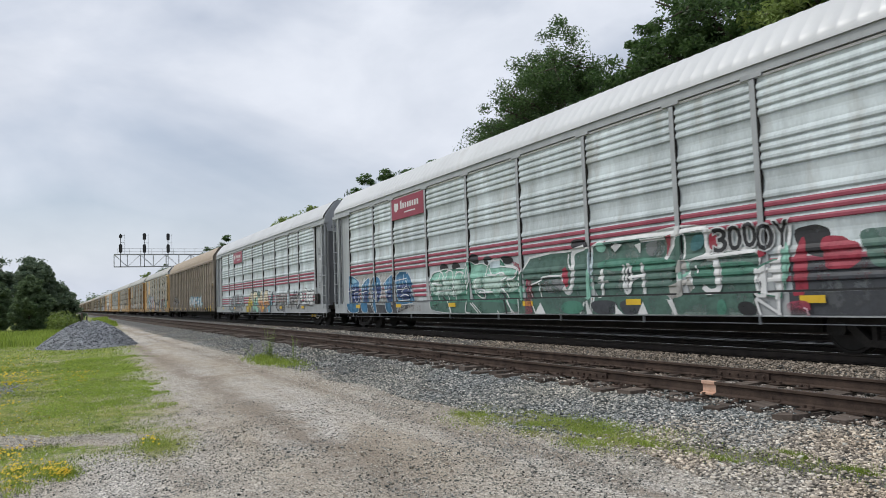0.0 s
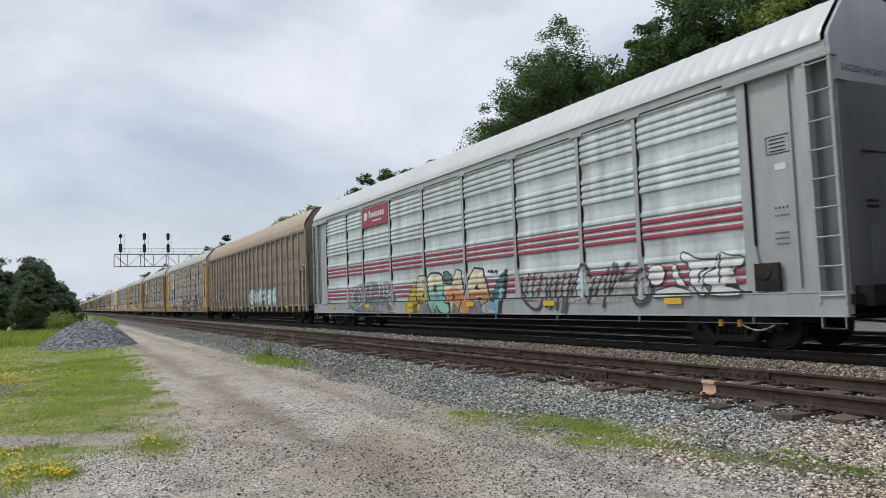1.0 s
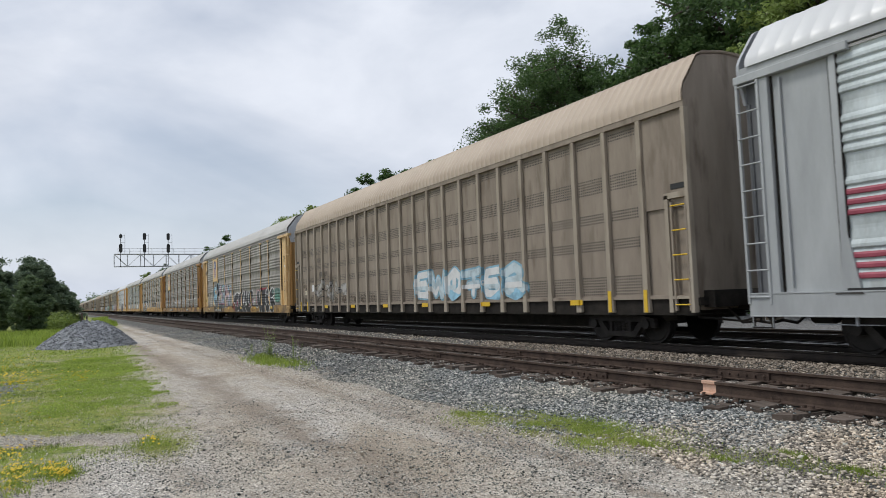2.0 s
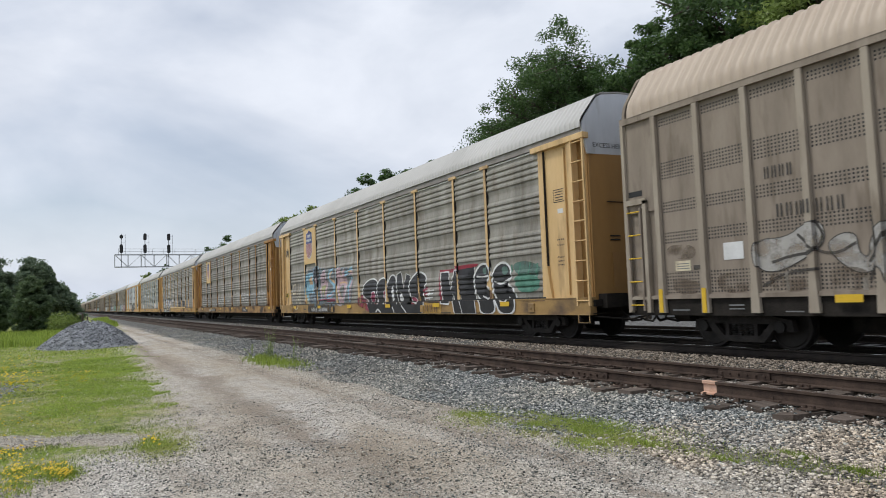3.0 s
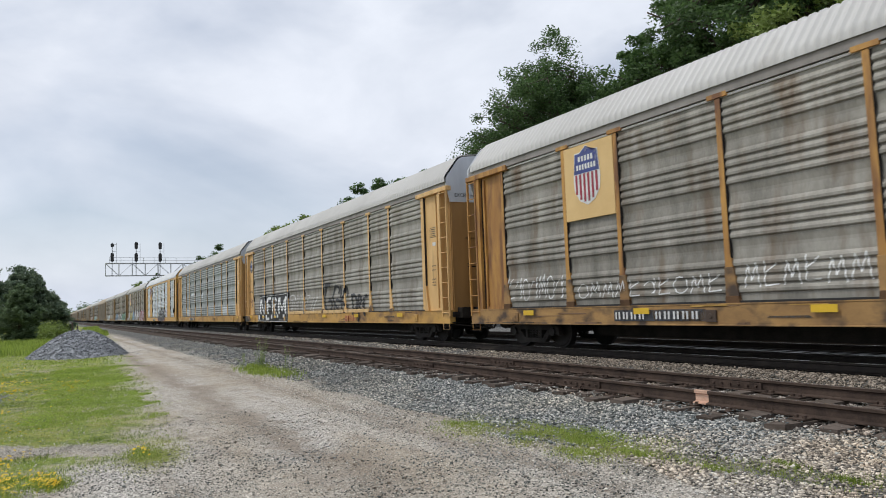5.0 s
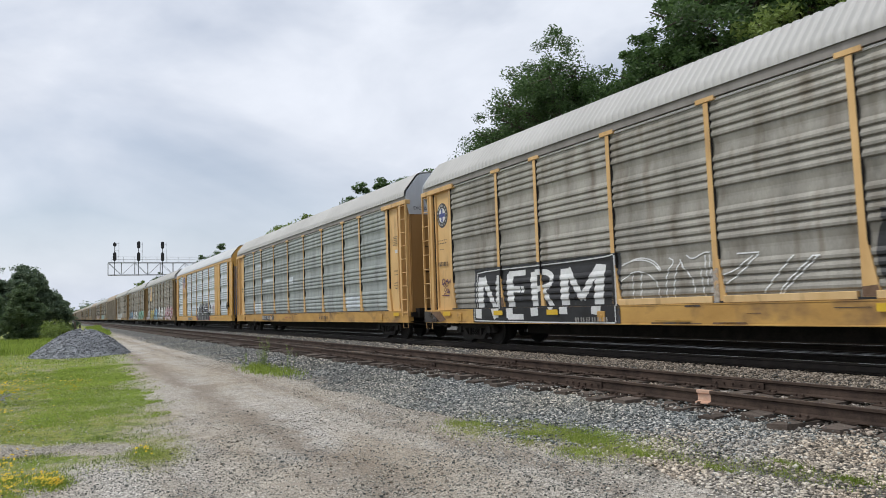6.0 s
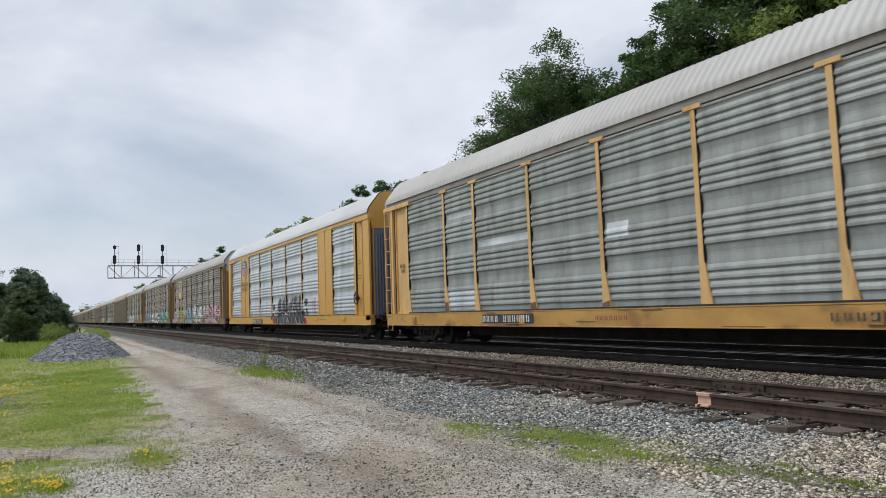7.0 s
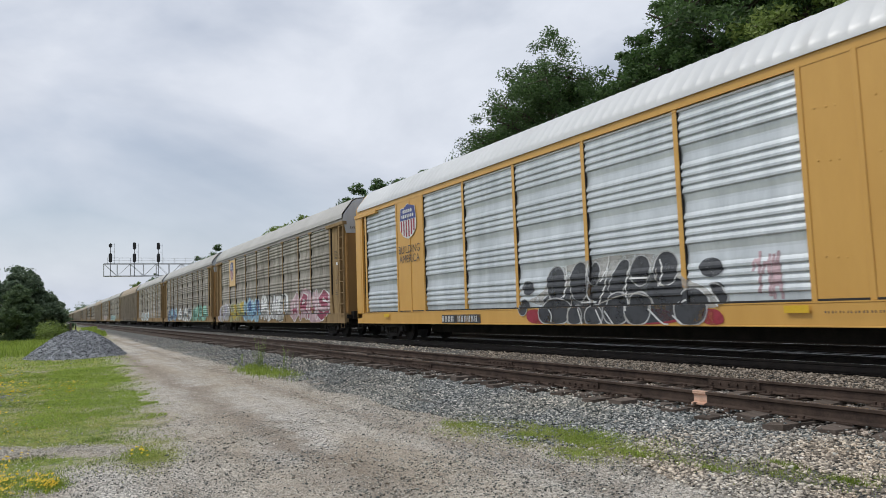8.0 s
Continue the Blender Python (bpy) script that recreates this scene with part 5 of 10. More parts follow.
def weld_strip(car, quads, material, lift, name, label, style):
    bm = bmesh.new()
    bm.verts.layers.float.new("up")
    for q in quads:
        vs = [bm.verts.new((x, 0, z)) for x, z in q]
        bm.faces.new(vs)
    bmesh.ops.remove_doubles(bm, verts=bm.verts, dist=0.0005)
    drape(bm, lift, style)
    return part(name, bm, material, car, label)


def daub(car, pts, fill, rim=None, width=0.05, label="", style="rib", sharp=False):
    """One sprayed shape with an optional rim of another colour."""
    pts = [(x, max(SILL0 + 0.006, z)) for x, z in pts]
    out = pts if sharp else rounded(pts)
    if rim:
        weld_strip(car, band(out, 2 * width, True), P[rim], coat(car), "graffiti_rim", "", style)
    paint(car, [out], P[fill], coat(car), "graffiti", label, style)


def brush(car, pts, colour, width, label="", style="rib"):
    """One brush or spray line."""
    weld_strip(car, band(rounded(pts, False) if len(pts) > 2 else pts, width), P[colour], coat(car), "graffiti_stroke", label, style)


def sill_wear(car, seed, n=12, x0=0.5, x1=26.5):
    """Rust runs and repainted strips along the side sill."""
    rnd = random.Random(seed)
    for i in range(n):
        a = rnd.uniform(x0, x1)
        b = min(x1, a + rnd.uniform(0.2, 1.1))
        z = rnd.choice((SILL0 + 0.006, 0.86, rnd.uniform(0.55, 0.8)))
        h = rnd.uniform(0.015, 0.045)
        paint(car, [[(a, z), (b, z), (b - rnd.uniform(0.01, 0.05), z + h), (a + rnd.uniform(0.01, 0.05), z + h * 0.8)]], P[rnd.choice(("rust", "rust", "soot", "mustard"))], 0.002, "worn_paint", "", "rib")


def scribble(car, x0, x1, z0, z1, n, colour, width, seed, label="", style="rib"):
    """A hand-drawn tag of thin strokes."""
    rnd = random.Random(seed)
    q, w = [], (x1 - x0) / n
    for i in range(n):
        cx, h = x0 + (i + 0.5) * w, (z1 - z0)
        zc = z0 + h / 2 + rnd.uniform(-0.08, 0.08) * h
        kind = rnd.randrange(4)
        if kind == 0:
            q += stroke(arc(cx, zc, w * 0.42, h * 0.42, rnd.uniform(0, 180), rnd.uniform(400, 520), 12), width)
        elif kind == 1:
            q += stroke([(cx - w * 0.4, zc - h * 0.45), (cx - w * 0.2, zc + h * 0.4), (cx, zc - h * 0.2), (cx + w * 0.25, zc + h * 0.45), (cx + w * 0.4, zc - h * 0.45)], width)
        elif kind == 2:
            q += stroke([(cx - w * 0.3, zc + h * 0.45), (cx - w * 0.35, zc - h * 0.45), (cx + w * 0.35, zc - h * 0.40)], width) + stroke([(cx - w * 0.3, zc), (cx + w * 0.3, zc + h * 0.35)], width)
        else:
            q += stroke(arc(cx, zc - h * 0.1, w * 0.35, h * 0.35, 160, -60, 9), width) + stroke([(cx + w * 0.3, zc - h * 0.4), (cx + w * 0.4, zc + h * 0.4)], width)
    paint(car, q, P[colour], 0.006, "tag", label, style)


def bars(car, x0, z0, x1, z1, n, colour, seed, back=None, style="rib", gap=0.35, name="stencil"):
    """A line of lettering drawn as plain bars."""
    rnd = random.Random(seed)
    if back:
        paint(car, [[(x0 - 0.08, z0 - 0.04), (x1 + 0.08, z0 - 0.04), (x1 + 0.08, z1 + 0.04), (x0 - 0.08, z1 + 0.04)]], P[back], 0.004, name, style=style)
    w = (x1 - x0) / n
    thin = 0.2 if w > 0.12 else 0.55
    for i in range(n):
        if n < 9 or i != 4:
            paint(car, [rect(x0 + i * w, z0, x0 + (i + thin) * w, z1)] + ([rect(x0 + (i + 0.42) * w, z0, x0 + (i + 0.62) * w, z1)] if thin < 0.5 else []), P[colour], 0.04 if style != "brown" else 0.008, name, style=style)


def rect(x0, z0, x1, z1):
    return [(x0, z0), (x1, z0), (x1, z1), (x0, z1)]


def shield(car, x0, x1, z0, z1, style="rib", plate=True):
    """A railway shield as plain shapes: blue head, red and white upright stripes."""
    if plate:
        bm = bmesh.new()
        box(bm, 4.67, 6.41, -1.452, -1.40, 3.02, 4.84)
        part("emblem_plate", bm, P["plate"], car, "flat yellow plate", None, 0.006)
        style = 1.452
    cx, w, h = (x0 + x1) / 2, x1 - x0, z1 - z0
    out = [(x0 + 0.04 * w, z1 - 0.10 * h), (x0 + 0.25 * w, z1 - 0.1 * h), (cx, z1), (x1 - 0.25 * w, z1 - 0.1 * h), (x1 - 0.04 * w, z1 - 0.10 * h), (x1 + 0.03 * w, z0 + 0.45 * h), (x1, z0 + 0.25 * h), (x1 - 0.2 * w, z0 + 0.08 * h), (cx, z0), (x0 + 0.2 * w, z0 + 0.08 * h), (x0, z0 + 0.25 * h), (x0 - 0.03 * w, z0 + 0.45 * h)]
    paint(car, [out], P["white"], 0.008, "emblem", "blue, red and white shield", style)
    paint(car, [[(x0 + 0.06 * w, z1 - 0.12 * h), (x0 + 0.25 * w, z1 - 0.12 * h), (cx, z1 - 0.02 * h), (x1 - 0.25 * w, z1 - 0.12 * h), (x1 - 0.06 * w, z1 - 0.12 * h), (x1, z1 - 0.46 * h), (x0, z1 - 0.46 * h)]], P["navy"], 0.014, "emblem", "", style)
    paint(car, [rect(x0 + (0.05 + 0.16 * i) * w, z0 + (0.20, 0.10, 0.06, 0.06, 0.10, 0.20)[i] * h, x0 + (0.13 + 0.16 * i) * w, z0 + 0.53 * h) for i in range(6)], P["red"], 0.014, "emblem", "", style)
    paint(car, [*[rect(x0 + (0.2 + 0.125 * i) * w, z1 - 0.26 * h, x0 + (0.28 + 0.125 * i) * w, z1 - 0.17 * h) for i in range(5)], *[rect(x0 + (0.12 + 0.115 * i) * w, z1 - 0.40 * h, x0 + (0.19 + 0.115 * i) * w, z1 - 0.31 * h) for i in range(7)]], P["white"], 0.02, "emblem", "", style)


def reflectors(car, style="rib", xs=(3.0, 7.1, 11.2, 15.4, 19.4, 23.6)):
    for x in xs:
        paint(car, [rect(x - 0.23, 0.73, x + 0.23, 0.86)], M["orange"], 0.045, "reflector", "yellow reflector", style)


def placard(car, x, e=0, colour="black", style="rib"):
    """The small stencils and the framed table on a car's end sheet, as plain bars."""
    bars(car, x, 2.40, x + 0.30, 2.44, 4, colour, 1, style=style), bars(car, x, 2.26, x + 0.30, 2.30, 5, colour, 2, style=style)
    bars(car, x - 0.02, 1.95, x + 0.26, 1.99, 7, colour, 3, style=style), bars(car, x - 0.02, 1.85, x + 0.26, 1.89, 7, colour, 3, style=style), bars(car, x, 1.75, x + 0.26, 1.79, 6, colour, 3, style=style)
    f = stroke([(x - 0.12, 3.40), (x + 0.34, 3.40), (x + 0.34, 3.72), (x - 0.12, 3.72), (x - 0.12, 3.40)], 0.016)
    f += [rect(x - 0.06, 3.44 + 0.07 * i, x + 0.26, 3.46 + 0.07 * i) for i in range(4)]
    paint(car, f, P[colour], 0.006, "placard", style=style)
    paint(car, [rect(x + 0.02, 3.10, x + 0.24, 3.22)], P["white"], 0.005, "sticker", "", style)


def sign(car):
    """The red operator's sign, lettering as plain white shapes."""
    bm = bmesh.new()
    box(bm, 6.55, 9.25, -1.452, -1.40, 4.05, 4.85)
    part("sign", bm, P["sign"], car, "dark red flat sign with white shapes", None, 0.006)
    rnd = random.Random(4)
    paint(car, [blob(6.98, 4.52, 0.34, 0.36, rnd)] + [rect(7.34 + 0.2 * i, 4.42, 7.47 + 0.2 * i, 4.42 + (0.30 if i == 0 else 0.2)) for i in range(8)] + [rect(7.7, 4.24, 8.6, 4.29)], P["white"], 0.003, "sign_marks", "", 1.452)


c0, c1, c2, c3, c4, c5, c6, c7, c8, c9 = [CARS[i][0] for i in range(10)]

# silver car with the green throw-ups
sign(c0)
COATS.clear()
daub(c0, [(1.51, 2.06), (4.13, 2.1), (6.27, 2.1), (7.59, 2.02), (8.32, 1.18), (8.4, 0.82), (1.72, 0.91)], "haze", None, 0, "pale overspray under blue lettering")
daub(c0, [(1.6, 0.89), (8.4, 0.8), (6.9, 0.52), (1.62, 0.52)], "slate", None, 0, "dark shadow under blue lettering", sharp=True)
daub(c0, [(1.57, 2.13), (1.93, 2.14), (2.71, 1.9), (2.93, 1.69), (2.77, 1.54), (2.97, 1.17), (2.85, 0.89), (3.07, 0.52), (1.62, 0.52), (1.57, 1.25)], "azure", 'white', 0.03, "blue lettering with white rims")
daub(c0, [(3.17, 1.71), (3.94, 2.02), (4.03, 1.77), (3.78, 0.91), (4.08, 0.52), (3.28, 0.52), (3.24, 1.13)], "azure", 'white', 0.03, "blue lettering with white rims")
daub(c0, [(4.04, 1.86), (4.58, 2.03), (5.01, 1.9), (5.28, 1.69), (5.31, 1.32), (5.03, 0.95), (4.76, 0.85), (4.96, 0.52), (4.55, 0.52), (4.2, 1.17)], "slate", 'white', 0.02, "blue lettering with white rims")
daub(c0, [(4.32, 1.86), (4.67, 2.01), (5.02, 1.89), (5.24, 1.66), (5.24, 1.32), (5, 1), (4.78, 0.92), (4.9, 0.52), (4.68, 0.52), (4.37, 1.29)], "azure", 'white', 0.03, "blue lettering with white rims")
daub(c0, [(5.52, 1.73), (6.3, 2.06), (6.36, 1.68), (6.21, 0.87), (6.55, 0.52), (5.86, 0.52), (5.76, 1.12), (5.61, 1.5)], "azure", 'white', 0.03, "blue lettering with white rims")
daub(c0, [(6.38, 1.85), (6.61, 1.92), (6.88, 1.08), (6.93, 0.52), (6.6, 0.52), (6.41, 1.09)], "slate", None, 0, "blue lettering with white rims", sharp=True)
daub(c0, [(6.57, 1.91), (6.96, 2.06), (7.01, 1.89), (7.59, 2.05), (8.08, 1.63), (7.73, 1.61), (8, 1.35), (8.27, 0.89), (6.93, 0.81), (6.94, 0.52), (6.78, 1.08)], "azure", 'white', 0.03, "blue lettering with white rims", sharp=True)
daub(c0, [(1.68, 1.67), (2.9, 1.64), (2.89, 1.42), (2.97, 1.1), (2.85, 0.94), (1.66, 0.95)], "deep", None, 0, "blue lettering with white rims")
daub(c0, [(3.31, 1.54), (3.89, 1.64), (3.78, 0.9), (3.25, 1.04)], "deep", None, 0, "blue lettering with white rims")
daub(c0, [(4.43, 1.6), (5.25, 1.63), (5.23, 1.32), (4.98, 1.01), (4.59, 0.99)], "deep", None, 0, "blue lettering with white rims")
daub(c0, [(5.7, 1.49), (6.32, 1.65), (6.21, 0.89), (5.81, 0.98)], "deep", None, 0, "blue lettering with white rims")
daub(c0, [(6.72, 1.62), (7.76, 1.61), (7.95, 1.36), (8.12, 1.04), (6.87, 0.97)], "deep", None, 0, "blue lettering with white rims")
brush(c0, [(2.33, 1.36), (2.73, 1.43), (2.85, 1.21), (2.69, 0.99), (2.36, 0.96), (2.33, 1.36)], "white", 0.035, "white inner line of blue lettering")
brush(c0, [(4.53, 1.35), (4.81, 1.39), (4.88, 1.14), (4.7, 1.01), (4.55, 1.12)], "white", 0.035, "white inner line of blue lettering")
brush(c0, [(7.16, 1.29), (7.35, 1.39), (7.61, 1.54), (7.77, 1.34)], "white", 0.035, "white inner line of blue lettering")
brush(c0, [(7.08, 1.13), (7.46, 1.22), (7.82, 1.15)], "white", 0.035, "white inner line of blue lettering")
brush(c0, [(4.67, 1.99), (4.66, 1.67)], "white", 0.035, "white inner line of blue lettering")
brush(c0, [(7.59, 2.02), (7.48, 1.76), (7.68, 1.63)], "white", 0.035, "white inner line of blue lettering")
brush(c0, [(5.98, 1.17), (6.23, 1.17)], "white", 0.035, "white inner line of blue lettering")
daub(c0, [(7.08, 1.93), (7.56, 2.03), (7.97, 1.68), (7.62, 1.69)], "azure", None, 0, "light blue shine")
daub(c0, [(1.87, 2.05), (2.38, 1.97), (2.7, 1.81), (1.91, 1.78)], "sky", None, 0, "light blue shine")
daub(c0, [(10.8, 1.99), (10.74, 1.89), (10.58, 1.84), (10.39, 1.85), (10.24, 1.92), (10.19, 2.03), (10.25, 2.12), (10.42, 2.17), (10.61, 2.16), (10.75, 2.09)], "black", None, 0, "black cloud spray")
daub(c0, [(11.6, 1.98), (11.54, 1.88), (11.39, 1.83), (11.22, 1.84), (11.08, 1.91), (11.03, 2.02), (11.09, 2.12), (11.24, 2.17), (11.42, 2.16), (11.55, 2.08)], "black", None, 0, "black cloud spray")
daub(c0, [(12.77, 2.16), (12.71, 2.05), (12.56, 2), (12.38, 2.01), (12.24, 2.09), (12.19, 2.21), (12.25, 2.31), (12.41, 2.37), (12.59, 2.35), (12.72, 2.27)], "black", None, 0, "black cloud spray")
daub(c0, [(13.55, 2.06), (13.49, 1.97), (13.36, 1.93), (13.19, 1.94), (13.06, 2.01), (13.02, 2.1), (13.08, 2.19), (13.22, 2.24), (13.38, 2.23), (13.51, 2.16)], "black", None, 0, "black cloud spray")
daub(c0, [(14.6, 2.03), (14.53, 1.96), (14.36, 1.93), (14.16, 1.95), (13.99, 2.01), (13.93, 2.08), (14, 2.15), (14.17, 2.18), (14.38, 2.16), (14.54, 2.11)], "black", None, 0, "black cloud spray")
daub(c0, [(16.7, 1.69), (16.59, 1.54), (16.32, 1.45), (16, 1.47), (15.73, 1.59), (15.63, 1.76), (15.75, 1.92), (16.04, 2), (16.36, 1.97), (16.61, 1.85)], "black", None, 0, "black cloud spray")
daub(c0, [(17.33, 1.84), (17.26, 1.68), (17.09, 1.59), (16.89, 1.6), (16.73, 1.72), (16.68, 1.9), (16.76, 2.06), (16.93, 2.15), (17.13, 2.13), (17.28, 2.01)], "black", None, 0, "black cloud spray")
daub(c0, [(17.88, 2.18), (17.81, 2.11), (17.64, 2.08), (17.42, 2.1), (17.24, 2.17), (17.18, 2.26), (17.26, 2.34), (17.44, 2.37), (17.66, 2.34), (17.82, 2.27)], "black", None, 0, "black cloud spray")
daub(c0, [(14.4, 2.05), (14.91, 1.89), (15.14, 1.63), (15.37, 1.43), (15.64, 0.88), (15.6, 0.52), (15.21, 0.52), (15.22, 1.13)], "rose_haze", None, 0, "dark red background spray")
daub(c0, [(15.26, 1.62), (16.97, 1.71), (17.16, 1.61), (17.12, 1.07), (16.91, 1.02), (16.85, 1.44), (15.67, 1.36)], "rose_haze", None, 0, "dark red background spray")
daub(c0, [(9.51, 1.85), (10.13, 1.93), (10.67, 1.98), (11.11, 1.89), (11.49, 1.96), (11.86, 1.9), (11.97, 2.11), (12.26, 2.13), (12.47, 1.99), (12.95, 2.04), (13.27, 1.88), (13.42, 2.11), (14, 2.11), (14.05, 1.89), (14.65, 1.85), (14.94, 1.65), (14.89, 1.4), (15.19, 1.26), (15.32, 1.07), (15.23, 0.52), (9.64, 0.52), (9.57, 1.07)], "green", 'white', 0.035, "green lettering with white rims")
daub(c0, [(9.63, 1.84), (10.6, 1.91), (11.83, 1.84), (12.02, 2.04), (13.05, 1.96), (13.35, 1.87), (13.51, 2.05), (13.97, 2.06), (13.99, 1.83), (14.65, 1.8), (14.85, 1.61), (14.36, 1.51), (13.02, 1.55), (11.33, 1.56), (9.68, 1.6)], "mint", None, 0, "light green fill")
daub(c0, [(9.7, 0.91), (15.24, 0.84), (15.23, 0.52), (9.67, 0.52)], "dark_green", None, 0, "dark green foot of lettering")
brush(c0, [(10.73, 1.94), (10.59, 1.44), (10.79, 1.04), (11.07, 0.52)], "white", 0.04, "white inner line of green lettering")
brush(c0, [(11.33, 1.88), (11.2, 1.41), (11.29, 0.92)], "white", 0.04, "white inner line of green lettering")
brush(c0, [(12.06, 2.07), (11.97, 1.53), (12.04, 0.95)], "white", 0.04, "white inner line of green lettering")
brush(c0, [(12.62, 1.6), (12.48, 1.15), (12.97, 0.93), (13.07, 1.12), (12.78, 1.18)], "white", 0.04, "white inner line of green lettering")
brush(c0, [(13.3, 1.88), (13.48, 1.63), (14.01, 1.7)], "white", 0.04, "white inner line of green lettering")
brush(c0, [(13.91, 1.64), (14.35, 1.61), (14.26, 1.37), (14.65, 1.2)], "white", 0.04, "white inner line of green lettering")
brush(c0, [(14.32, 0.9), (14.54, 0.65), (14.72, 0.52)], "white", 0.04, "white inner line of green lettering")
brush(c0, [(12.44, 0.85), (12.94, 0.52)], "white", 0.04, "white inner line of green lettering")
brush(c0, [(13.85, 0.6), (13.92, 0.52)], "white", 0.04, "white inner line of green lettering")
brush(c0, [(10.22, 1.89), (10.15, 1.61)], "white", 0.04, "white inner line of green lettering")
brush(c0, [(10.07, 1.14), (10.12, 0.94)], "white", 0.04, "white inner line of green lettering")
brush(c0, [(11.72, 1.84), (11.76, 1.54)], "white", 0.04, "white inner line of green lettering")
brush(c0, [(12.99, 1.12), (13.08, 0.93)], "black", 0.09, "black inner line of green lettering")
brush(c0, [(13.97, 1.17), (14.23, 0.91), (14.33, 0.52)], "black", 0.09, "black inner line of green lettering")
brush(c0, [(10.4, 1.05), (10.59, 0.91)], "black", 0.09, "black inner line of green lettering")
daub(c0, [(15.32, 1.01), (15.28, 0.88), (15.2, 0.8), (15.11, 0.8), (15.05, 0.88), (15.03, 1.02), (15.07, 1.15), (15.15, 1.23), (15.24, 1.23), (15.3, 1.14)], "mint", None, 0, "light green blot")
daub(c0, [(13.89, 1.18), (13.85, 1.07), (13.74, 1.01), (13.61, 1.02), (13.52, 1.08), (13.49, 1.19), (13.53, 1.29), (13.64, 1.35), (13.77, 1.35), (13.86, 1.28)], "mint", None, 0, "light green blot")
daub(c0, [(11.26, 1.64), (11.22, 1.55), (11.13, 1.49), (11.03, 1.5), (10.95, 1.56), (10.92, 1.66), (10.96, 1.75), (11.05, 1.8), (11.16, 1.8), (11.24, 1.73)], "mint", None, 0, "light green blot")
daub(c0, [(18.02, 2.26), (19.83, 2.28), (20.69, 2.37), (21.52, 2.28), (21.75, 1.77), (22.36, 1.72), (22.41, 0.91), (17.93, 1)], "white", None, 0, "white background fill")
daub(c0, [(15.4, 2), (16.38, 2.08), (17.06, 2.06), (17.28, 2.08), (17.91, 2.1), (17.97, 0.94), (17.89, 0.52), (14.95, 0.52), (14.9, 1.53)], "dark_green", 'white', 0.06, "green lettering with white rims", sharp=True)
brush(c0, [(16.8, 1.52), (16.88, 1.06), (17.15, 1.06), (17.27, 1.64), (17.17, 2.06), (17.71, 2.14)], "white", 0.14, "broad white stroke")
daub(c0, [(16.79, 1.66), (17.04, 1.72), (17.06, 1.16), (16.85, 1.22)], "red", None, 0, "red gap in the lettering")
daub(c0, [(18.01, 2.11), (18.29, 2.2), (18.59, 2.11), (18.76, 1.91), (18.97, 2.1), (19.49, 2.19), (19.9, 2.18), (20.39, 2.17), (20.43, 1.79), (20.59, 2.09), (20.84, 2.18), (21.31, 2.16), (21.35, 1.75), (21.2, 1.64), (20.74, 1.63), (20.61, 1.29), (20.4, 0.98), (20.58, 0.89), (20.47, 0.52), (17.98, 0.52), (18.11, 0.9), (17.93, 1.4)], "dark_green", 'white', 0.06, "dark green lettering with broad white rims", sharp=True)
daub(c0, [(18.19, 1.84), (20.64, 1.71), (20.59, 1.46), (18.16, 1.52)], "green", None, 0, "green band in the lettering")
daub(c0, [(20.92, 1.58), (21.61, 1.73), (22.36, 1.73), (22.58, 1.61), (22.44, 0.91), (22.49, 0.52), (20.65, 0.52), (20.46, 0.86), (21.02, 1.05), (20.97, 1.33)], "dark_green", 'white', 0.05, "dark green lettering with broad white rims", sharp=True)
daub(c0, [(21.05, 1.49), (22.46, 1.55), (22.47, 1.26), (21.07, 1.21)], "green", None, 0, "green band in the lettering")
daub(c0, [(20.74, 1.63), (20.92, 1.61), (20.97, 1.34), (20.6, 1.2)], "mint", None, 0, "pale green band in the lettering")
daub(c0, [(20.37, 0.98), (20.6, 1.2), (20.96, 1.25), (21.02, 1.02), (20.57, 0.82)], "pale", None, 0, "pale grey letter side")
brush(c0, [(20.32, 1.68), (20.44, 1.9), (20.61, 2.12)], "white", 0.1, "broad white stroke")
brush(c0, [(19.16, 1.01), (19.12, 1.35), (19.21, 1.66)], "white", 0.1, "broad white stroke")
brush(c0, [(19.64, 0.96), (19.66, 1.39), (19.6, 1.63)], "white", 0.1, "broad white stroke")
brush(c0, [(21.42, 0.96), (21.63, 0.98), (21.68, 1.3), (21.62, 1.61), (21.37, 1.63)], "white", 0.1, "broad white stroke")
brush(c0, [(18.29, 0.9), (18.33, 1.25), (18.31, 1.58)], "white", 0.1, "broad white stroke")
brush(c0, [(19.24, 1.25), (19.66, 1.38)], "white", 0.05, "white inner line of green lettering")
brush(c0, [(18.14, 1.26), (18.53, 1.28)], "white", 0.05, "white inner line of green lettering")
brush(c0, [(20.83, 2.17), (20.82, 1.66)], "white", 0.05, "white inner line of green lettering")
brush(c0, [(17.81, 0.84), (17.93, 0.52)], "white", 0.05, "white inner line of green lettering")
brush(c0, [(17.73, 0.81), (17.56, 0.52)], "white", 0.05, "white inner line of green lettering")
brush(c0, [(18.83, 0.67), (18.92, 0.52)], "white", 0.05, "white inner line of green lettering")
brush(c0, [(19.7, 0.67), (19.59, 0.52)], "white", 0.05, "white inner line of green lettering")
brush(c0, [(20.46, 0.89), (20.62, 0.52)], "white", 0.05, "white inner line of green lettering")
brush(c0, [(22.49, 0.81), (22.58, 0.52)], "white", 0.05, "white inner line of green lettering")
daub(c0, [(19.16, 1.54), (19.25, 1.56), (19.25, 1.1), (19.16, 1.05)], "slate", None, 0, "black gap in the lettering")
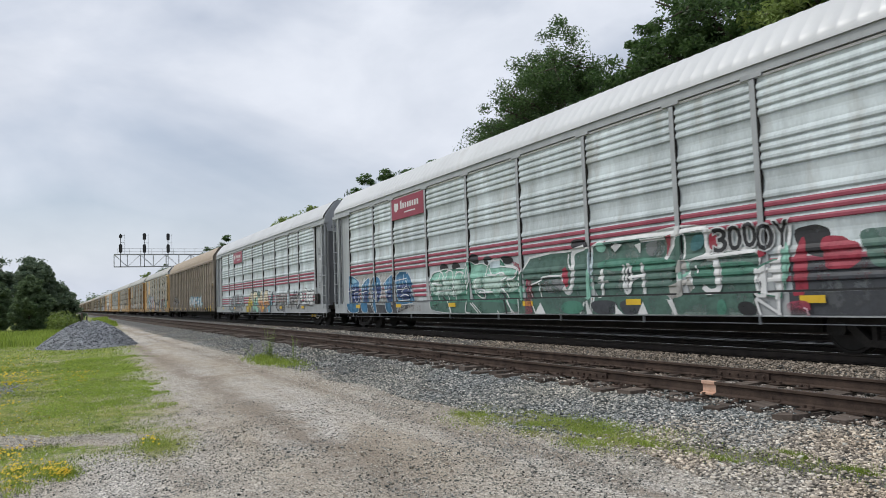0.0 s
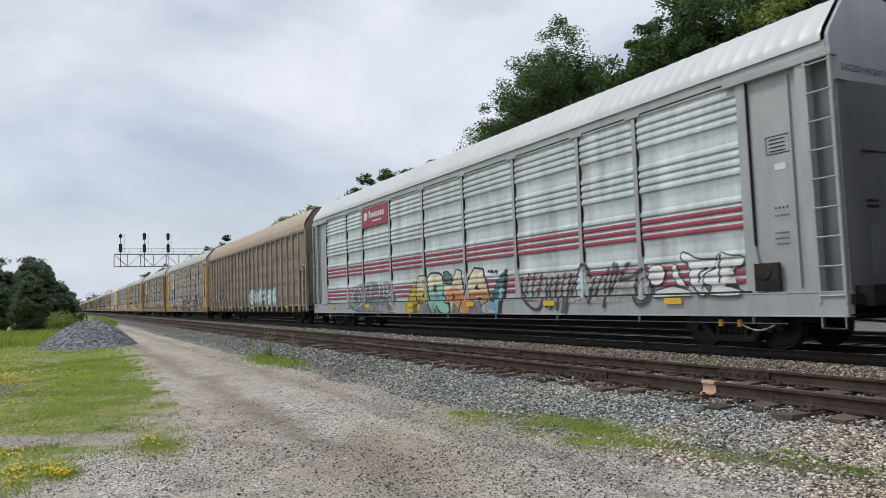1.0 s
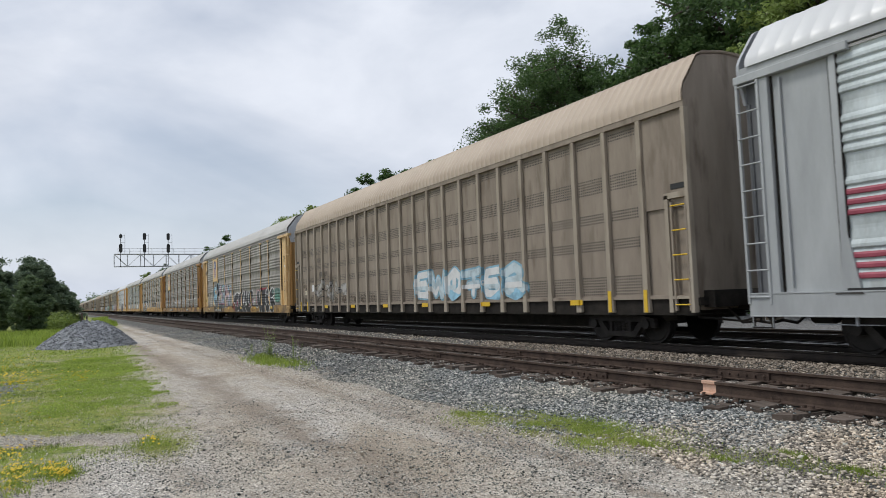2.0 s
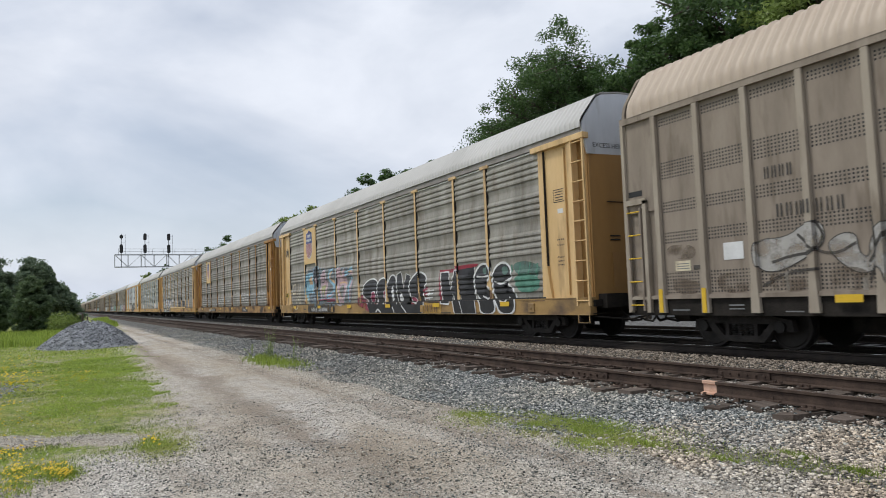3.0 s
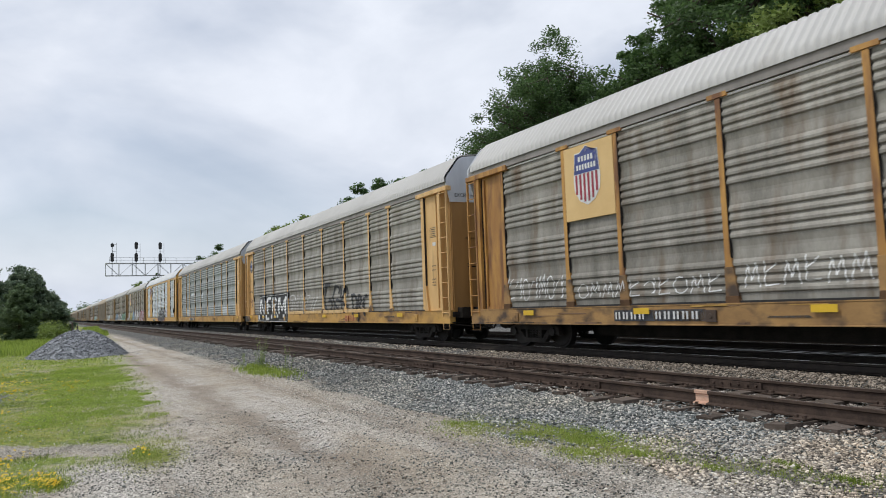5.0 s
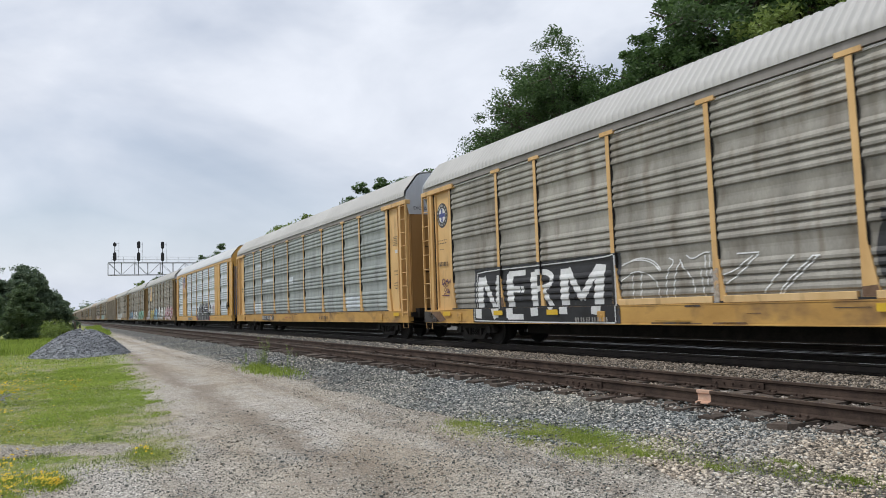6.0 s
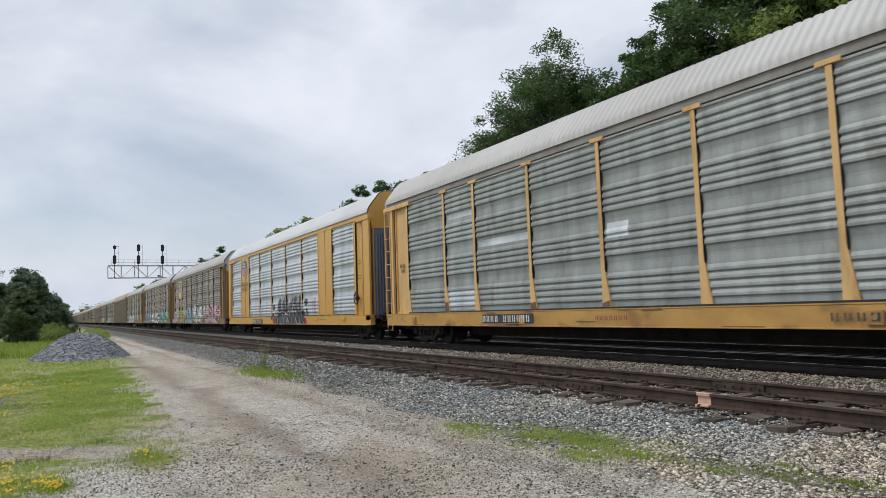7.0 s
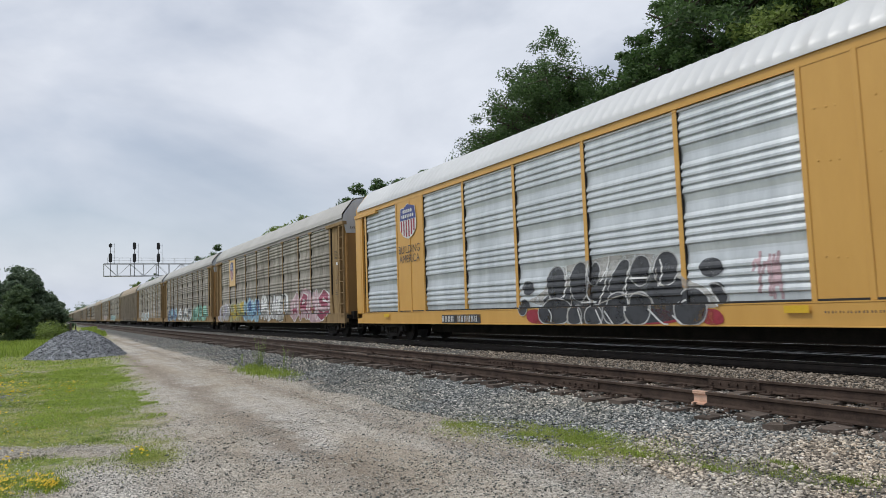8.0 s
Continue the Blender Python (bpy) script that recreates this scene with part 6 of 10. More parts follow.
daub(c0, [(17.89, 0.84), (18.84, 0.85), (18.91, 0.61), (18.69, 0.52), (18.08, 0.52)], "slate", None, 0, "dark rounded foot of lettering")
daub(c0, [(18.91, 0.85), (19.65, 0.83), (19.63, 0.61), (19.44, 0.52), (19.03, 0.52)], "slate", None, 0, "dark rounded foot of lettering")
daub(c0, [(22.08, 0.76), (22.43, 0.78), (22.55, 0.52), (22.14, 0.52)], "black", None, 0, "black patch on the sill")
daub(c0, [(22.5, 1.35), (22.86, 1.49), (23.02, 1.5), (23, 0.85), (22.5, 0.93)], "white", 'green', 0.04, "white block letter", sharp=True)
daub(c0, [(22.53, 1.13), (22.61, 1.14), (22.59, 0.98), (22.53, 1)], "slate", None, 0, "black gap in the lettering")
daub(c0, [(22.53, 1.75), (22.78, 1.64), (22.55, 1.53)], "red", None, 0, "red gap in the lettering")
daub(c0, [(21.43, 2.11), (21.64, 2.13), (21.65, 1.78), (21.43, 1.79)], "red", None, 0, "red gap in the lettering")
daub(c0, [(22.98, 1.78), (23.18, 1.81), (23.15, 1.18), (22.96, 0.99)], "mint", None, 0, "light green drip")
brush(c0, [(22.5, 0.83), (23, 0.52)], "white", 0.06, "white inner line of green lettering")
brush(c0, [(22.98, 1.33), (22.95, 0.52)], "white", 0.06, "white inner line of green lettering")
brush(c0, [(23.2, 2.1), (23.15, 1.74)], "white", 0.06, "white inner line of green lettering")
daub(c0, [(18, 1.4), (17.97, 1.28), (17.9, 1.2), (17.82, 1.2), (17.76, 1.28), (17.75, 1.41), (17.78, 1.53), (17.85, 1.61), (17.93, 1.6), (17.99, 1.52)], "mint", None, 0, "light green blot")
daub(c0, [(18.01, 1.04), (17.98, 0.93), (17.91, 0.87), (17.82, 0.87), (17.76, 0.94), (17.74, 1.04), (17.77, 1.14), (17.85, 1.21), (17.93, 1.2), (18, 1.14)], "mint", None, 0, "light green blot")
daub(c0, [(18.48, 2.08), (18.44, 2.01), (18.35, 1.97), (18.24, 1.98), (18.15, 2.03), (18.12, 2.11), (18.16, 2.17), (18.25, 2.21), (18.37, 2.2), (18.45, 2.15)], "mint", None, 0, "light green blot")
daub(c0, [(17.72, 0.67), (17.63, 0.57), (17.41, 0.52), (17.13, 0.52), (16.9, 0.57), (16.82, 0.68), (16.92, 0.79), (17.16, 0.85), (17.43, 0.85), (17.65, 0.78)], "green", None, 0, "green blot")
daub(c0, [(21.86, 0.66), (21.83, 0.56), (21.76, 0.52), (21.69, 0.52), (21.63, 0.56), (21.62, 0.66), (21.65, 0.76), (21.71, 0.82), (21.79, 0.82), (21.84, 0.76)], "green", None, 0, "green blot")
daub(c0, [(9.57, 1.64), (10.72, 1.69), (11.83, 1.59), (11.98, 1.2), (11.06, 1.06), (9.67, 1.12)], "frost", None, 0, "white overspray on the lettering")
daub(c0, [(12.36, 1.6), (13.4, 1.67), (14.77, 1.55), (14.92, 1.12), (13.56, 1.1), (12.38, 1.16)], "frost", None, 0, "white overspray on the lettering")
daub(c0, [(13.27, 2.1), (13.94, 2.09), (13.92, 1.86), (13.41, 1.86)], "ice", None, 0, "pale mint block", sharp=True)
daub(c0, [(12.38, 1.95), (13.11, 2.02), (13.25, 1.84), (12.54, 1.79)], "mint", None, 0, "pale mint top")
brush(c0, [(9.59, 1.84), (9.8, 1.93), (10.21, 1.94), (10.47, 1.83), (10.55, 1.51)], "white", 0.045, "white inner line of green lettering")
brush(c0, [(10.61, 1.86), (10.94, 1.95), (11.18, 1.83), (11.16, 1.03)], "white", 0.045, "white inner line of green lettering")
brush(c0, [(11.3, 1.79), (11.55, 1.87), (11.85, 1.77)], "white", 0.045, "white inner line of green lettering")
brush(c0, [(11.99, 2.09), (11.93, 1.67), (12.06, 1.19)], "white", 0.045, "white inner line of green lettering")
brush(c0, [(12.15, 1.96), (12.24, 1.54), (12.07, 1.25)], "white", 0.045, "white inner line of green lettering")
brush(c0, [(12.58, 1.59), (12.5, 1.24), (13.16, 1.25), (13.05, 0.94)], "white", 0.045, "white inner line of green lettering")
brush(c0, [(13.18, 1.62), (13.27, 2.07), (13.94, 2.08)], "white", 0.045, "white inner line of green lettering")
brush(c0, [(13.29, 1.67), (13.76, 1.62)], "white", 0.045, "white inner line of green lettering")
brush(c0, [(13.89, 1.7), (14.16, 1.7), (14.28, 1.54), (14.0, 1.47)], "white", 0.045, "white inner line of green lettering")
brush(c0, [(13.93, 1.89), (14.79, 1.81), (14.82, 1.6)], "white", 0.045, "white inner line of green lettering")
brush(c0, [(14.34, 1.49), (14.67, 1.5), (14.78, 1.66)], "white", 0.045, "white inner line of green lettering")
brush(c0, [(13.98, 1.26), (14.26, 1.14), (14.64, 0.52)], "white", 0.045, "white inner line of green lettering")
brush(c0, [(12.77, 1.15), (13.57, 1.16)], "white", 0.045, "white inner line of green lettering")
brush(c0, [(9.7, 1.54), (10.44, 1.45)], "white", 0.045, "white inner line of green lettering")
brush(c0, [(10.03, 1.24), (11.08, 1.28)], "white", 0.045, "white inner line of green lettering")
brush(c0, [(12.13, 0.9), (12.01, 0.54), (12.33, 0.52)], "white", 0.045, "white inner line of green lettering")
brush(c0, [(12.36, 0.84), (12.83, 0.52)], "white", 0.045, "white inner line of green lettering")
brush(c0, [(11.04, 0.73), (11.14, 0.52)], "white", 0.045, "white inner line of green lettering")
brush(c0, [(15.39, 1.37), (15.45, 1.06), (15.75, 0.52)], "white", 0.045, "white inner line of green lettering")
brush(c0, [(15.47, 1.29), (15.94, 1.4), (15.99, 1.5), (16.83, 1.49)], "white", 0.045, "white inner line of green lettering")
brush(c0, [(15.85, 1.33), (15.91, 0.93)], "white", 0.045, "white inner line of green lettering")
brush(c0, [(15.75, 0.52), (15.98, 0.8), (16.16, 0.52)], "white", 0.045, "white inner line of green lettering")
brush(c0, [(17.09, 2.02), (17.04, 1.79), (17.25, 1.59), (17.19, 1.09), (16.98, 1.03), (16.9, 1.17)], "white", 0.045, "white inner line of green lettering")
daub(c0, [(14.93, 1.31), (15.16, 1.25), (15.22, 0.91), (15.04, 0.86)], "mint", None, 0, "pale green drip")
daub(c0, [(15.26, 1.48), (15.48, 1.39), (15.53, 0.91), (15.62, 0.52), (15.28, 0.52)], "rose_haze", None, 0, "dark red gap beside the lettering", sharp=True)
daub(c0, [(15.98, 1.37), (16.86, 1.44), (16.91, 1.1), (16.28, 1.04), (16.01, 1.12)], "grey_haze", None, 0, "grey shading in the letter")
daub(c0, [(17.89, 2.05), (18.02, 1.95), (18.02, 1.5), (17.9, 1.33), (17.86, 1.69)], "ice", None, 0, "pale letter edge")
daub(c0, [(17.81, 1.56), (17.95, 1.5), (17.87, 0.96), (17.75, 0.92)], "mint", None, 0, "pale green drip")
daub(c0, [(15.98, 0.83), (16.16, 0.52), (15.79, 0.52)], "white", None, 0, "white wedge", sharp=True)
daub(c0, [(17.79, 0.83), (18.04, 0.52), (17.83, 0.52)], "white", None, 0, "white wedge", sharp=True)
daub(c0, [(18.83, 0.71), (19.08, 0.52), (18.84, 0.52)], "white", None, 0, "white wedge", sharp=True)
brush(c0, [(18.21, 1.36), (18.37, 1.42), (18.31, 0.95)], "white", 0.08, "white inner line of green lettering")
brush(c0, [(19.05, 1.28), (19.06, 0.98), (19.24, 1.02), (19.25, 1.27)], "white", 0.07, "white inner line of green lettering")
daub(c0, [(20.7, 1.64), (20.84, 1.64), (20.91, 1.4), (20.59, 1.38)], "pale", None, 0, "pale grey letter side", sharp=True)
daub(c0, [(20.36, 1.11), (20.92, 1.27), (20.54, 0.83), (20.37, 0.93)], "pale", None, 0, "pale grey letter side", sharp=True)
daub(c0, [(20.36, 2.16), (20.52, 2.19), (20.35, 1.71)], "red", None, 0, "red wedge", sharp=True)
daub(c0, [(18.83, 0.77), (18.99, 0.52), (18.81, 0.52)], "white", None, 0, "white wedge", sharp=True)
daub(c0, [(19.69, 0.81), (19.83, 0.52), (19.52, 0.52)], "white", None, 0, "white wedge", sharp=True)
daub(c0, [(20.38, 0.84), (20.52, 0.81), (20.64, 0.52), (20.56, 0.52)], "white", None, 0, "white wedge", sharp=True)
daub(c0, [(18.65, 2.08), (18.77, 1.94), (19.02, 2.1), (18.84, 2.15)], "white", None, 0, "white wedge", sharp=True)
daub(c0, [(19.41, 2.06), (19.57, 1.86), (19.61, 2.09)], "white", None, 0, "white wedge", sharp=True)
brush(c0, [(19.08, 1.64), (19.02, 1.24), (19.21, 1.0), (19.31, 1.27), (19.28, 1.61)], "white", 0.07, "white inner line of green lettering")
brush(c0, [(19.21, 1.34), (19.73, 1.38)], "white", 0.06, "white inner line of green lettering")
brush(c0, [(19.65, 1.65), (19.67, 0.93)], "white", 0.05, "white inner line of green lettering")
brush(c0, [(20.62, 2.16), (20.7, 2.23), (21.42, 2.25)], "white", 0.09, "white inner line of green lettering")
brush(c0, [(21.42, 2.23), (21.35, 1.87), (21.48, 1.76)], "white", 0.08, "white inner line of green lettering")
brush(c0, [(21.6, 1.66), (21.62, 1.29), (21.66, 1.0), (21.41, 0.95), (21.26, 1.08)], "white", 0.12, "white inner line of green lettering")
brush(c0, [(21.14, 1.64), (21.54, 1.66), (22.51, 1.7)], "white", 0.07, "white inner line of green lettering")
brush(c0, [(22.49, 1.37), (22.47, 0.87), (22.74, 0.87)], "white", 0.06, "white inner line of green lettering")
brush(c0, [(22.74, 1.36), (22.48, 1.27)], "white", 0.05, "white inner line of green lettering")
brush(c0, [(23.0, 1.76), (22.94, 0.8)], "white", 0.06, "white inner line of green lettering")
brush(c0, [(19.62, 2.13), (20.33, 2.13)], "white", 0.07, "white inner line of green lettering")
brush(c0, [(21.13, 1.5), (21.17, 1.35)], "white", 0.04, "white inner line of green lettering")
daub(c0, [(19.73, 2.08), (20.3, 2.09), (20.3, 1.79), (19.98, 1.75), (19.76, 1.83)], "grey_haze", None, 0, "grey shading in the letter")
daub(c0, [(21.04, 2.12), (21.37, 2.11), (21.3, 1.83), (20.96, 1.78)], "teal", None, 0, "dark teal letter face")
daub(c0, [(23.06, 1.59), (23.13, 1.55), (23.08, 1.13), (23.0, 1.1)], "mint", None, 0, "light green drip")
daub(c0, [(23.1, 0.76), (23.56, 0.79), (23.57, 0.54), (23.12, 0.52)], "rose_haze", None, 0, "pink overspray on the sill")
brush(c0, [(23.43, 0.65), (23.51, 0.63), (23.49, 0.57), (23.55, 0.52), (23.48, 0.52)], "pink", 0.03, "small pale mark on the sill")
for u0, z0, u1, z1 in ((1.8, 1.55, 1.85, 0.95), (2.2, 1.95, 2.25, 1.5), (2.6, 1.75, 2.5, 1.45), (3.45, 1.75, 3.5, 1.1), (3.75, 1.9, 3.7, 1.4), (4.3, 1.7, 4.4, 0.9), (5.0, 1.75, 4.95, 1.45), (5.8, 1.7, 5.9, 1.2), (6.15, 1.95, 6.1, 1.35), (6.75, 1.95, 6.85, 1.0), (7.0, 1.85, 7.1, 1.5), (7.4, 1.95, 7.3, 0.95), (7.75, 1.75, 7.6, 1.45), (7.95, 1.5, 8.1, 0.9)):
    brush(c0, [(u0, z0), ((u0 + u1) / 2 + 0.05, (z0 + z1) / 2), (u1, z1)], "ice", 0.03, "pale blue inner line of the lettering")
for u0, z0, u1, z1 in ((1.75, 1.45, 2.7, 1.5), (3.3, 1.35, 3.85, 1.42), (5.75, 1.38, 6.25, 1.44), (6.8, 1.75, 7.7, 1.8), (6.85, 1.4, 7.8, 1.42), (7.0, 0.98, 7.9, 1.0)):
    brush(c0, [(u0, z0), (u1, z1)], "white", 0.03, "white inner line of blue lettering")
letters(c0, "3000Y", 21.55, 23.2, 1.74, 2.24, "black", "silver", 0.012, 0.05, name="tag", seed=3, lift=0.042)
paint(c0, [rect(23.15, SILL0 + 0.01, 27.0, 1.45)], P["slate"], 0.003, "graffiti", "black sprayed block")
for k, (x, z, w, h, m) in enumerate(((23.6, 1.8, 0.6, 0.55, "black"), (24.05, 1.55, 0.6, 0.6, "red"), (24.8, 1.6, 0.8, 0.6, "dark_green"), (23.35, 1.3, 0.25, 1.0, "red"), (25.6, 1.7, 0.9, 0.6, "grey"))):
    paint(c0, [blob(x, z, w, h, random.Random(k + 40))], P[m], 0.006 + 0.0012 * k, "graffiti", "round sprayed spot")
bars(c0, 7.0, 0.60, 9.0, 0.80, 11, "pale", 5)
reflectors(c0)

# silver car with the cream and orange lettering
sign(c1)
COATS.clear()
daub(c1, [(4.77, 1.04), (5.31, 1.66), (6.78, 1.8), (8.22, 1.77), (9.31, 1.74), (9.6, 1.36), (9.95, 0.52), (6.53, 0.53), (5.06, 0.63)], "grey_haze", None, 0, "grey-green faded bubble lettering")
brush(c1, [(5, 0.99), (5.29, 1.43), (5.74, 1.7), (6.28, 1.4), (6.28, 0.96)], "ice", 0.07, "pale rim of the bubble lettering")
brush(c1, [(6.78, 1.8), (6.7, 1.47), (6.74, 1.17)], "ice", 0.07, "pale rim of the bubble lettering")
brush(c1, [(7.25, 1.68), (7.16, 1.16)], "ice", 0.07, "pale rim of the bubble lettering")
brush(c1, [(8.08, 1.73), (8.19, 1.45), (8.1, 1.14)], "ice", 0.07, "pale rim of the bubble lettering")
brush(c1, [(8.54, 1.62), (8.57, 1.17)], "ice", 0.07, "pale rim of the bubble lettering")
brush(c1, [(8.89, 1.69), (8.98, 1.16), (9.58, 1.36), (9.46, 1.66)], "ice", 0.07, "pale rim of the bubble lettering")
brush(c1, [(8.83, 1.16), (9.42, 0.85), (9.86, 0.52)], "ice", 0.07, "pale rim of the bubble lettering")
brush(c1, [(6.08, 0.76), (6.49, 0.93)], "ice", 0.07, "pale rim of the bubble lettering")
brush(c1, [(5.95, 1.24), (5.9, 0.96)], "ice", 0.07, "pale rim of the bubble lettering")
brush(c1, [(6.72, 1.01), (9.32, 1.11)], "teal", 0.05, "dark rim of the bubble lettering")
brush(c1, [(4.86, 0.86), (5.57, 0.59), (6.38, 0.55)], "teal", 0.05, "dark rim of the bubble lettering")
daub(c1, [(10.64, 0.9), (11.35, 1.63), (11.47, 1.16), (11.47, 0.66), (11.7, 0.81), (12.41, 0.95), (11.67, 0.52), (10.67, 0.52)], "yellow", 'slate', 0.035, "yellow arrow", sharp=True)
daub(c1, [(11.44, 0.79), (11.67, 0.79), (11.7, 0.52), (11.29, 0.52)], "rust", None, 0, "brown shadow of the lettering", sharp=True)
daub(c1, [(11.94, 0.83), (16.28, 0.9), (16.24, 0.52), (11.72, 0.52)], "grey", None, 0, "grey shadow of the lettering", sharp=True)
daub(c1, [(11.63, 1.81), (12.26, 1.8), (12.41, 0.97), (11.94, 0.87), (11.88, 1.01), (11.61, 0.82), (11.42, 0.81)], "cream", 'black', 0.07, "cream and orange lettering with black rims", sharp=True)
daub(c1, [(11.57, 1.32), (12.35, 1.31), (12.41, 0.97), (11.94, 0.87), (11.88, 1.01), (11.61, 0.82), (11.44, 0.81)], "yellow", None, 0, "cream and orange lettering with black rims", sharp=True)
daub(c1, [(11.95, 1.65), (12.14, 1.68), (12.25, 1.58), (12.12, 1.49), (11.99, 1.53)], "grey", None, 0, "grey blot")
daub(c1, [(12.08, 1.27), (11.95, 1.04), (12.21, 1.07)], "black", None, 0, "black gap in the lettering", sharp=True)
daub(c1, [(12.37, 1.83), (12.89, 1.87), (13.39, 1.79), (13.55, 1.51), (13.49, 1.15), (13.28, 1.07), (13.63, 1.09), (13.91, 0.88), (14.08, 0.52), (13.39, 0.52), (13.1, 0.88), (12.77, 0.87), (13.03, 0.52), (12.77, 0.52), (12.52, 0.87), (12.43, 1.38)], "mint", 'black', 0.07, "cream and orange lettering with black rims")
daub(c1, [(12.39, 1.81), (12.89, 1.85), (13.37, 1.77), (13.52, 1.51), (13.11, 1.5), (12.64, 1.38), (12.43, 1.43)], "cream", None, 0, "cream and orange lettering with black rims")
daub(c1, [(12.88, 1.14), (13.49, 1.15), (13.64, 1.06), (13.54, 1), (12.87, 0.99)], "sky", None, 0, "cream and orange lettering with black rims")
daub(c1, [(13.09, 1.34), (13.05, 1.26), (12.97, 1.21), (12.87, 1.21), (12.8, 1.27), (12.77, 1.35), (12.81, 1.44), (12.89, 1.48), (12.99, 1.48), (13.07, 1.42)], "slate", 'cream', 0.03, "dark eye-shaped blot")
daub(c1, [(13.49, 1.86), (13.76, 1.87), (14.11, 1.71), (14.13, 1.48), (13.95, 1.46), (13.59, 1.65)], "dark_green", 'black', 0.05, "cream and orange lettering with black rims", sharp=True)
daub(c1, [(13.55, 1.48), (14.13, 1.42), (14.38, 1.9), (14.67, 1.85), (14.87, 1.11), (15, 0.94), (15.26, 0.52), (14.8, 0.52), (14.33, 0.87), (14.16, 0.52), (14.09, 0.88), (13.78, 0.88), (13.57, 1.15)], "cream", 'black', 0.07, "cream and orange lettering with black rims", sharp=True)
daub(c1, [(13.72, 1.2), (14.12, 1.35), (14.25, 1.19), (14.4, 1.28), (14.84, 1.19), (14.99, 0.94), (15.24, 0.52), (14.84, 0.52), (14.35, 0.88), (14.11, 0.89), (13.79, 0.9)], "orange", None, 0, "cream and orange lettering with black rims", sharp=True)
daub(c1, [(14.18, 1.22), (14.29, 0.99), (14.09, 0.96)], "black", None, 0, "black gap in the lettering", sharp=True)
daub(c1, [(15.16, 1.5), (15.5, 1.88), (15.99, 1.83), (16.21, 1.45), (16.41, 0.77), (16.04, 0.77), (15.93, 1.01), (15.44, 0.98), (15.08, 0.77), (15.28, 0.52), (14.85, 0.52), (14.72, 0.62), (15.03, 1.16)], "cream", 'black', 0.075, "cream and orange lettering with black rims", sharp=True)
daub(c1, [(15.07, 1.18), (15.69, 1.19), (16.31, 1.18), (16.39, 0.79), (16.06, 0.79), (15.93, 1.05), (15.44, 1.03), (15.06, 0.82), (15.22, 0.52), (14.87, 0.52), (14.75, 0.62)], "orange", None, 0, "cream and orange lettering with black rims", sharp=True)
daub(c1, [(15.69, 1.43), (15.53, 1.25), (15.85, 1.23)], "black", None, 0, "black gap in the lettering", sharp=True)
brush(c1, [(16.31, 1.73), (16.35, 1.8), (16.45, 1.75)], "black", 0.06, "fine black line")
brush(c1, [(16.49, 1.71), (16.5, 1.79), (16.6, 1.77), (16.6, 1.7)], "black", 0.06, "fine black line")
brush(c1, [(16.67, 1.7), (16.73, 1.77), (16.83, 1.75), (16.84, 1.67)], "black", 0.06, "fine black line")
daub(c1, [(16.43, 0.88), (16.77, 1.33), (17.11, 1.29), (17.15, 1.17), (16.94, 0.52), (16.11, 0.52), (16.06, 0.74)], "sky", 'black', 0.04, "sky blue letter with black rim", sharp=True)
daub(c1, [(16.46, 0.91), (16.82, 1.4), (17.29, 1.77), (17.22, 1.26), (16.94, 1.32), (16.71, 0.87)], "teal", 'black', 0.05, "teal letter with black rim", sharp=True)
brush(c1, [(17.31, 1.78), (17.24, 1.26), (17.03, 0.75), (17.02, 0.52)], "black", 0.16, "broad black edge")
daub(c1, [(16.47, 0.64), (16.44, 0.58), (16.37, 0.54), (16.28, 0.54), (16.22, 0.58), (16.19, 0.64), (16.23, 0.7), (16.3, 0.74), (16.39, 0.74), (16.45, 0.7)], "orange", None, 0, "orange blot")
daub(c1, [(17.29, 1.58), (17.28, 1.56), (17.27, 1.55), (17.26, 1.55), (17.25, 1.56), (17.25, 1.58), (17.25, 1.59), (17.26, 1.6), (17.28, 1.6), (17.29, 1.59)], "white", None, 0, "white dot")
daub(c1, [(17.21, 1.17), (17.21, 1.15), (17.19, 1.14), (17.18, 1.14), (17.17, 1.15), (17.17, 1.17), (17.17, 1.18), (17.18, 1.19), (17.2, 1.19), (17.21, 1.18)], "white", None, 0, "white dot")
daub(c1, [(17.12, 0.89), (17.12, 0.88), (17.1, 0.87), (17.09, 0.87), (17.08, 0.88), (17.08, 0.89), (17.08, 0.91), (17.09, 0.92), (17.11, 0.92), (17.12, 0.91)], "white", None, 0, "white dot")
daub(c1, [(16.25, 1.33), (16.25, 1.32), (16.23, 1.31), (16.22, 1.31), (16.21, 1.32), (16.21, 1.34), (16.21, 1.35), (16.22, 1.36), (16.24, 1.36), (16.25, 1.35)], "white", None, 0, "white dot")
daub(c1, [(16.32, 1.11), (16.32, 1.09), (16.31, 1.09), (16.29, 1.09), (16.28, 1.09), (16.28, 1.11), (16.29, 1.12), (16.3, 1.13), (16.31, 1.13), (16.32, 1.12)], "white", None, 0, "white dot")
daub(c1, [(16.36, 0.96), (16.35, 0.95), (16.34, 0.94), (16.32, 0.94), (16.31, 0.95), (16.31, 0.96), (16.32, 0.97), (16.33, 0.98), (16.34, 0.98), (16.35, 0.97)], "white", None, 0, "white dot")
daub(c1, [(14.71, 1.64), (14.7, 1.62), (14.68, 1.61), (14.67, 1.61), (14.65, 1.63), (14.65, 1.64), (14.66, 1.66), (14.67, 1.66), (14.69, 1.66), (14.7, 1.65)], "white", None, 0, "white dot")
daub(c1, [(14.8, 1.36), (14.8, 1.34), (14.78, 1.33), (14.76, 1.33), (14.75, 1.34), (14.75, 1.36), (14.75, 1.37), (14.77, 1.38), (14.79, 1.38), (14.8, 1.37)], "white", None, 0, "white dot")
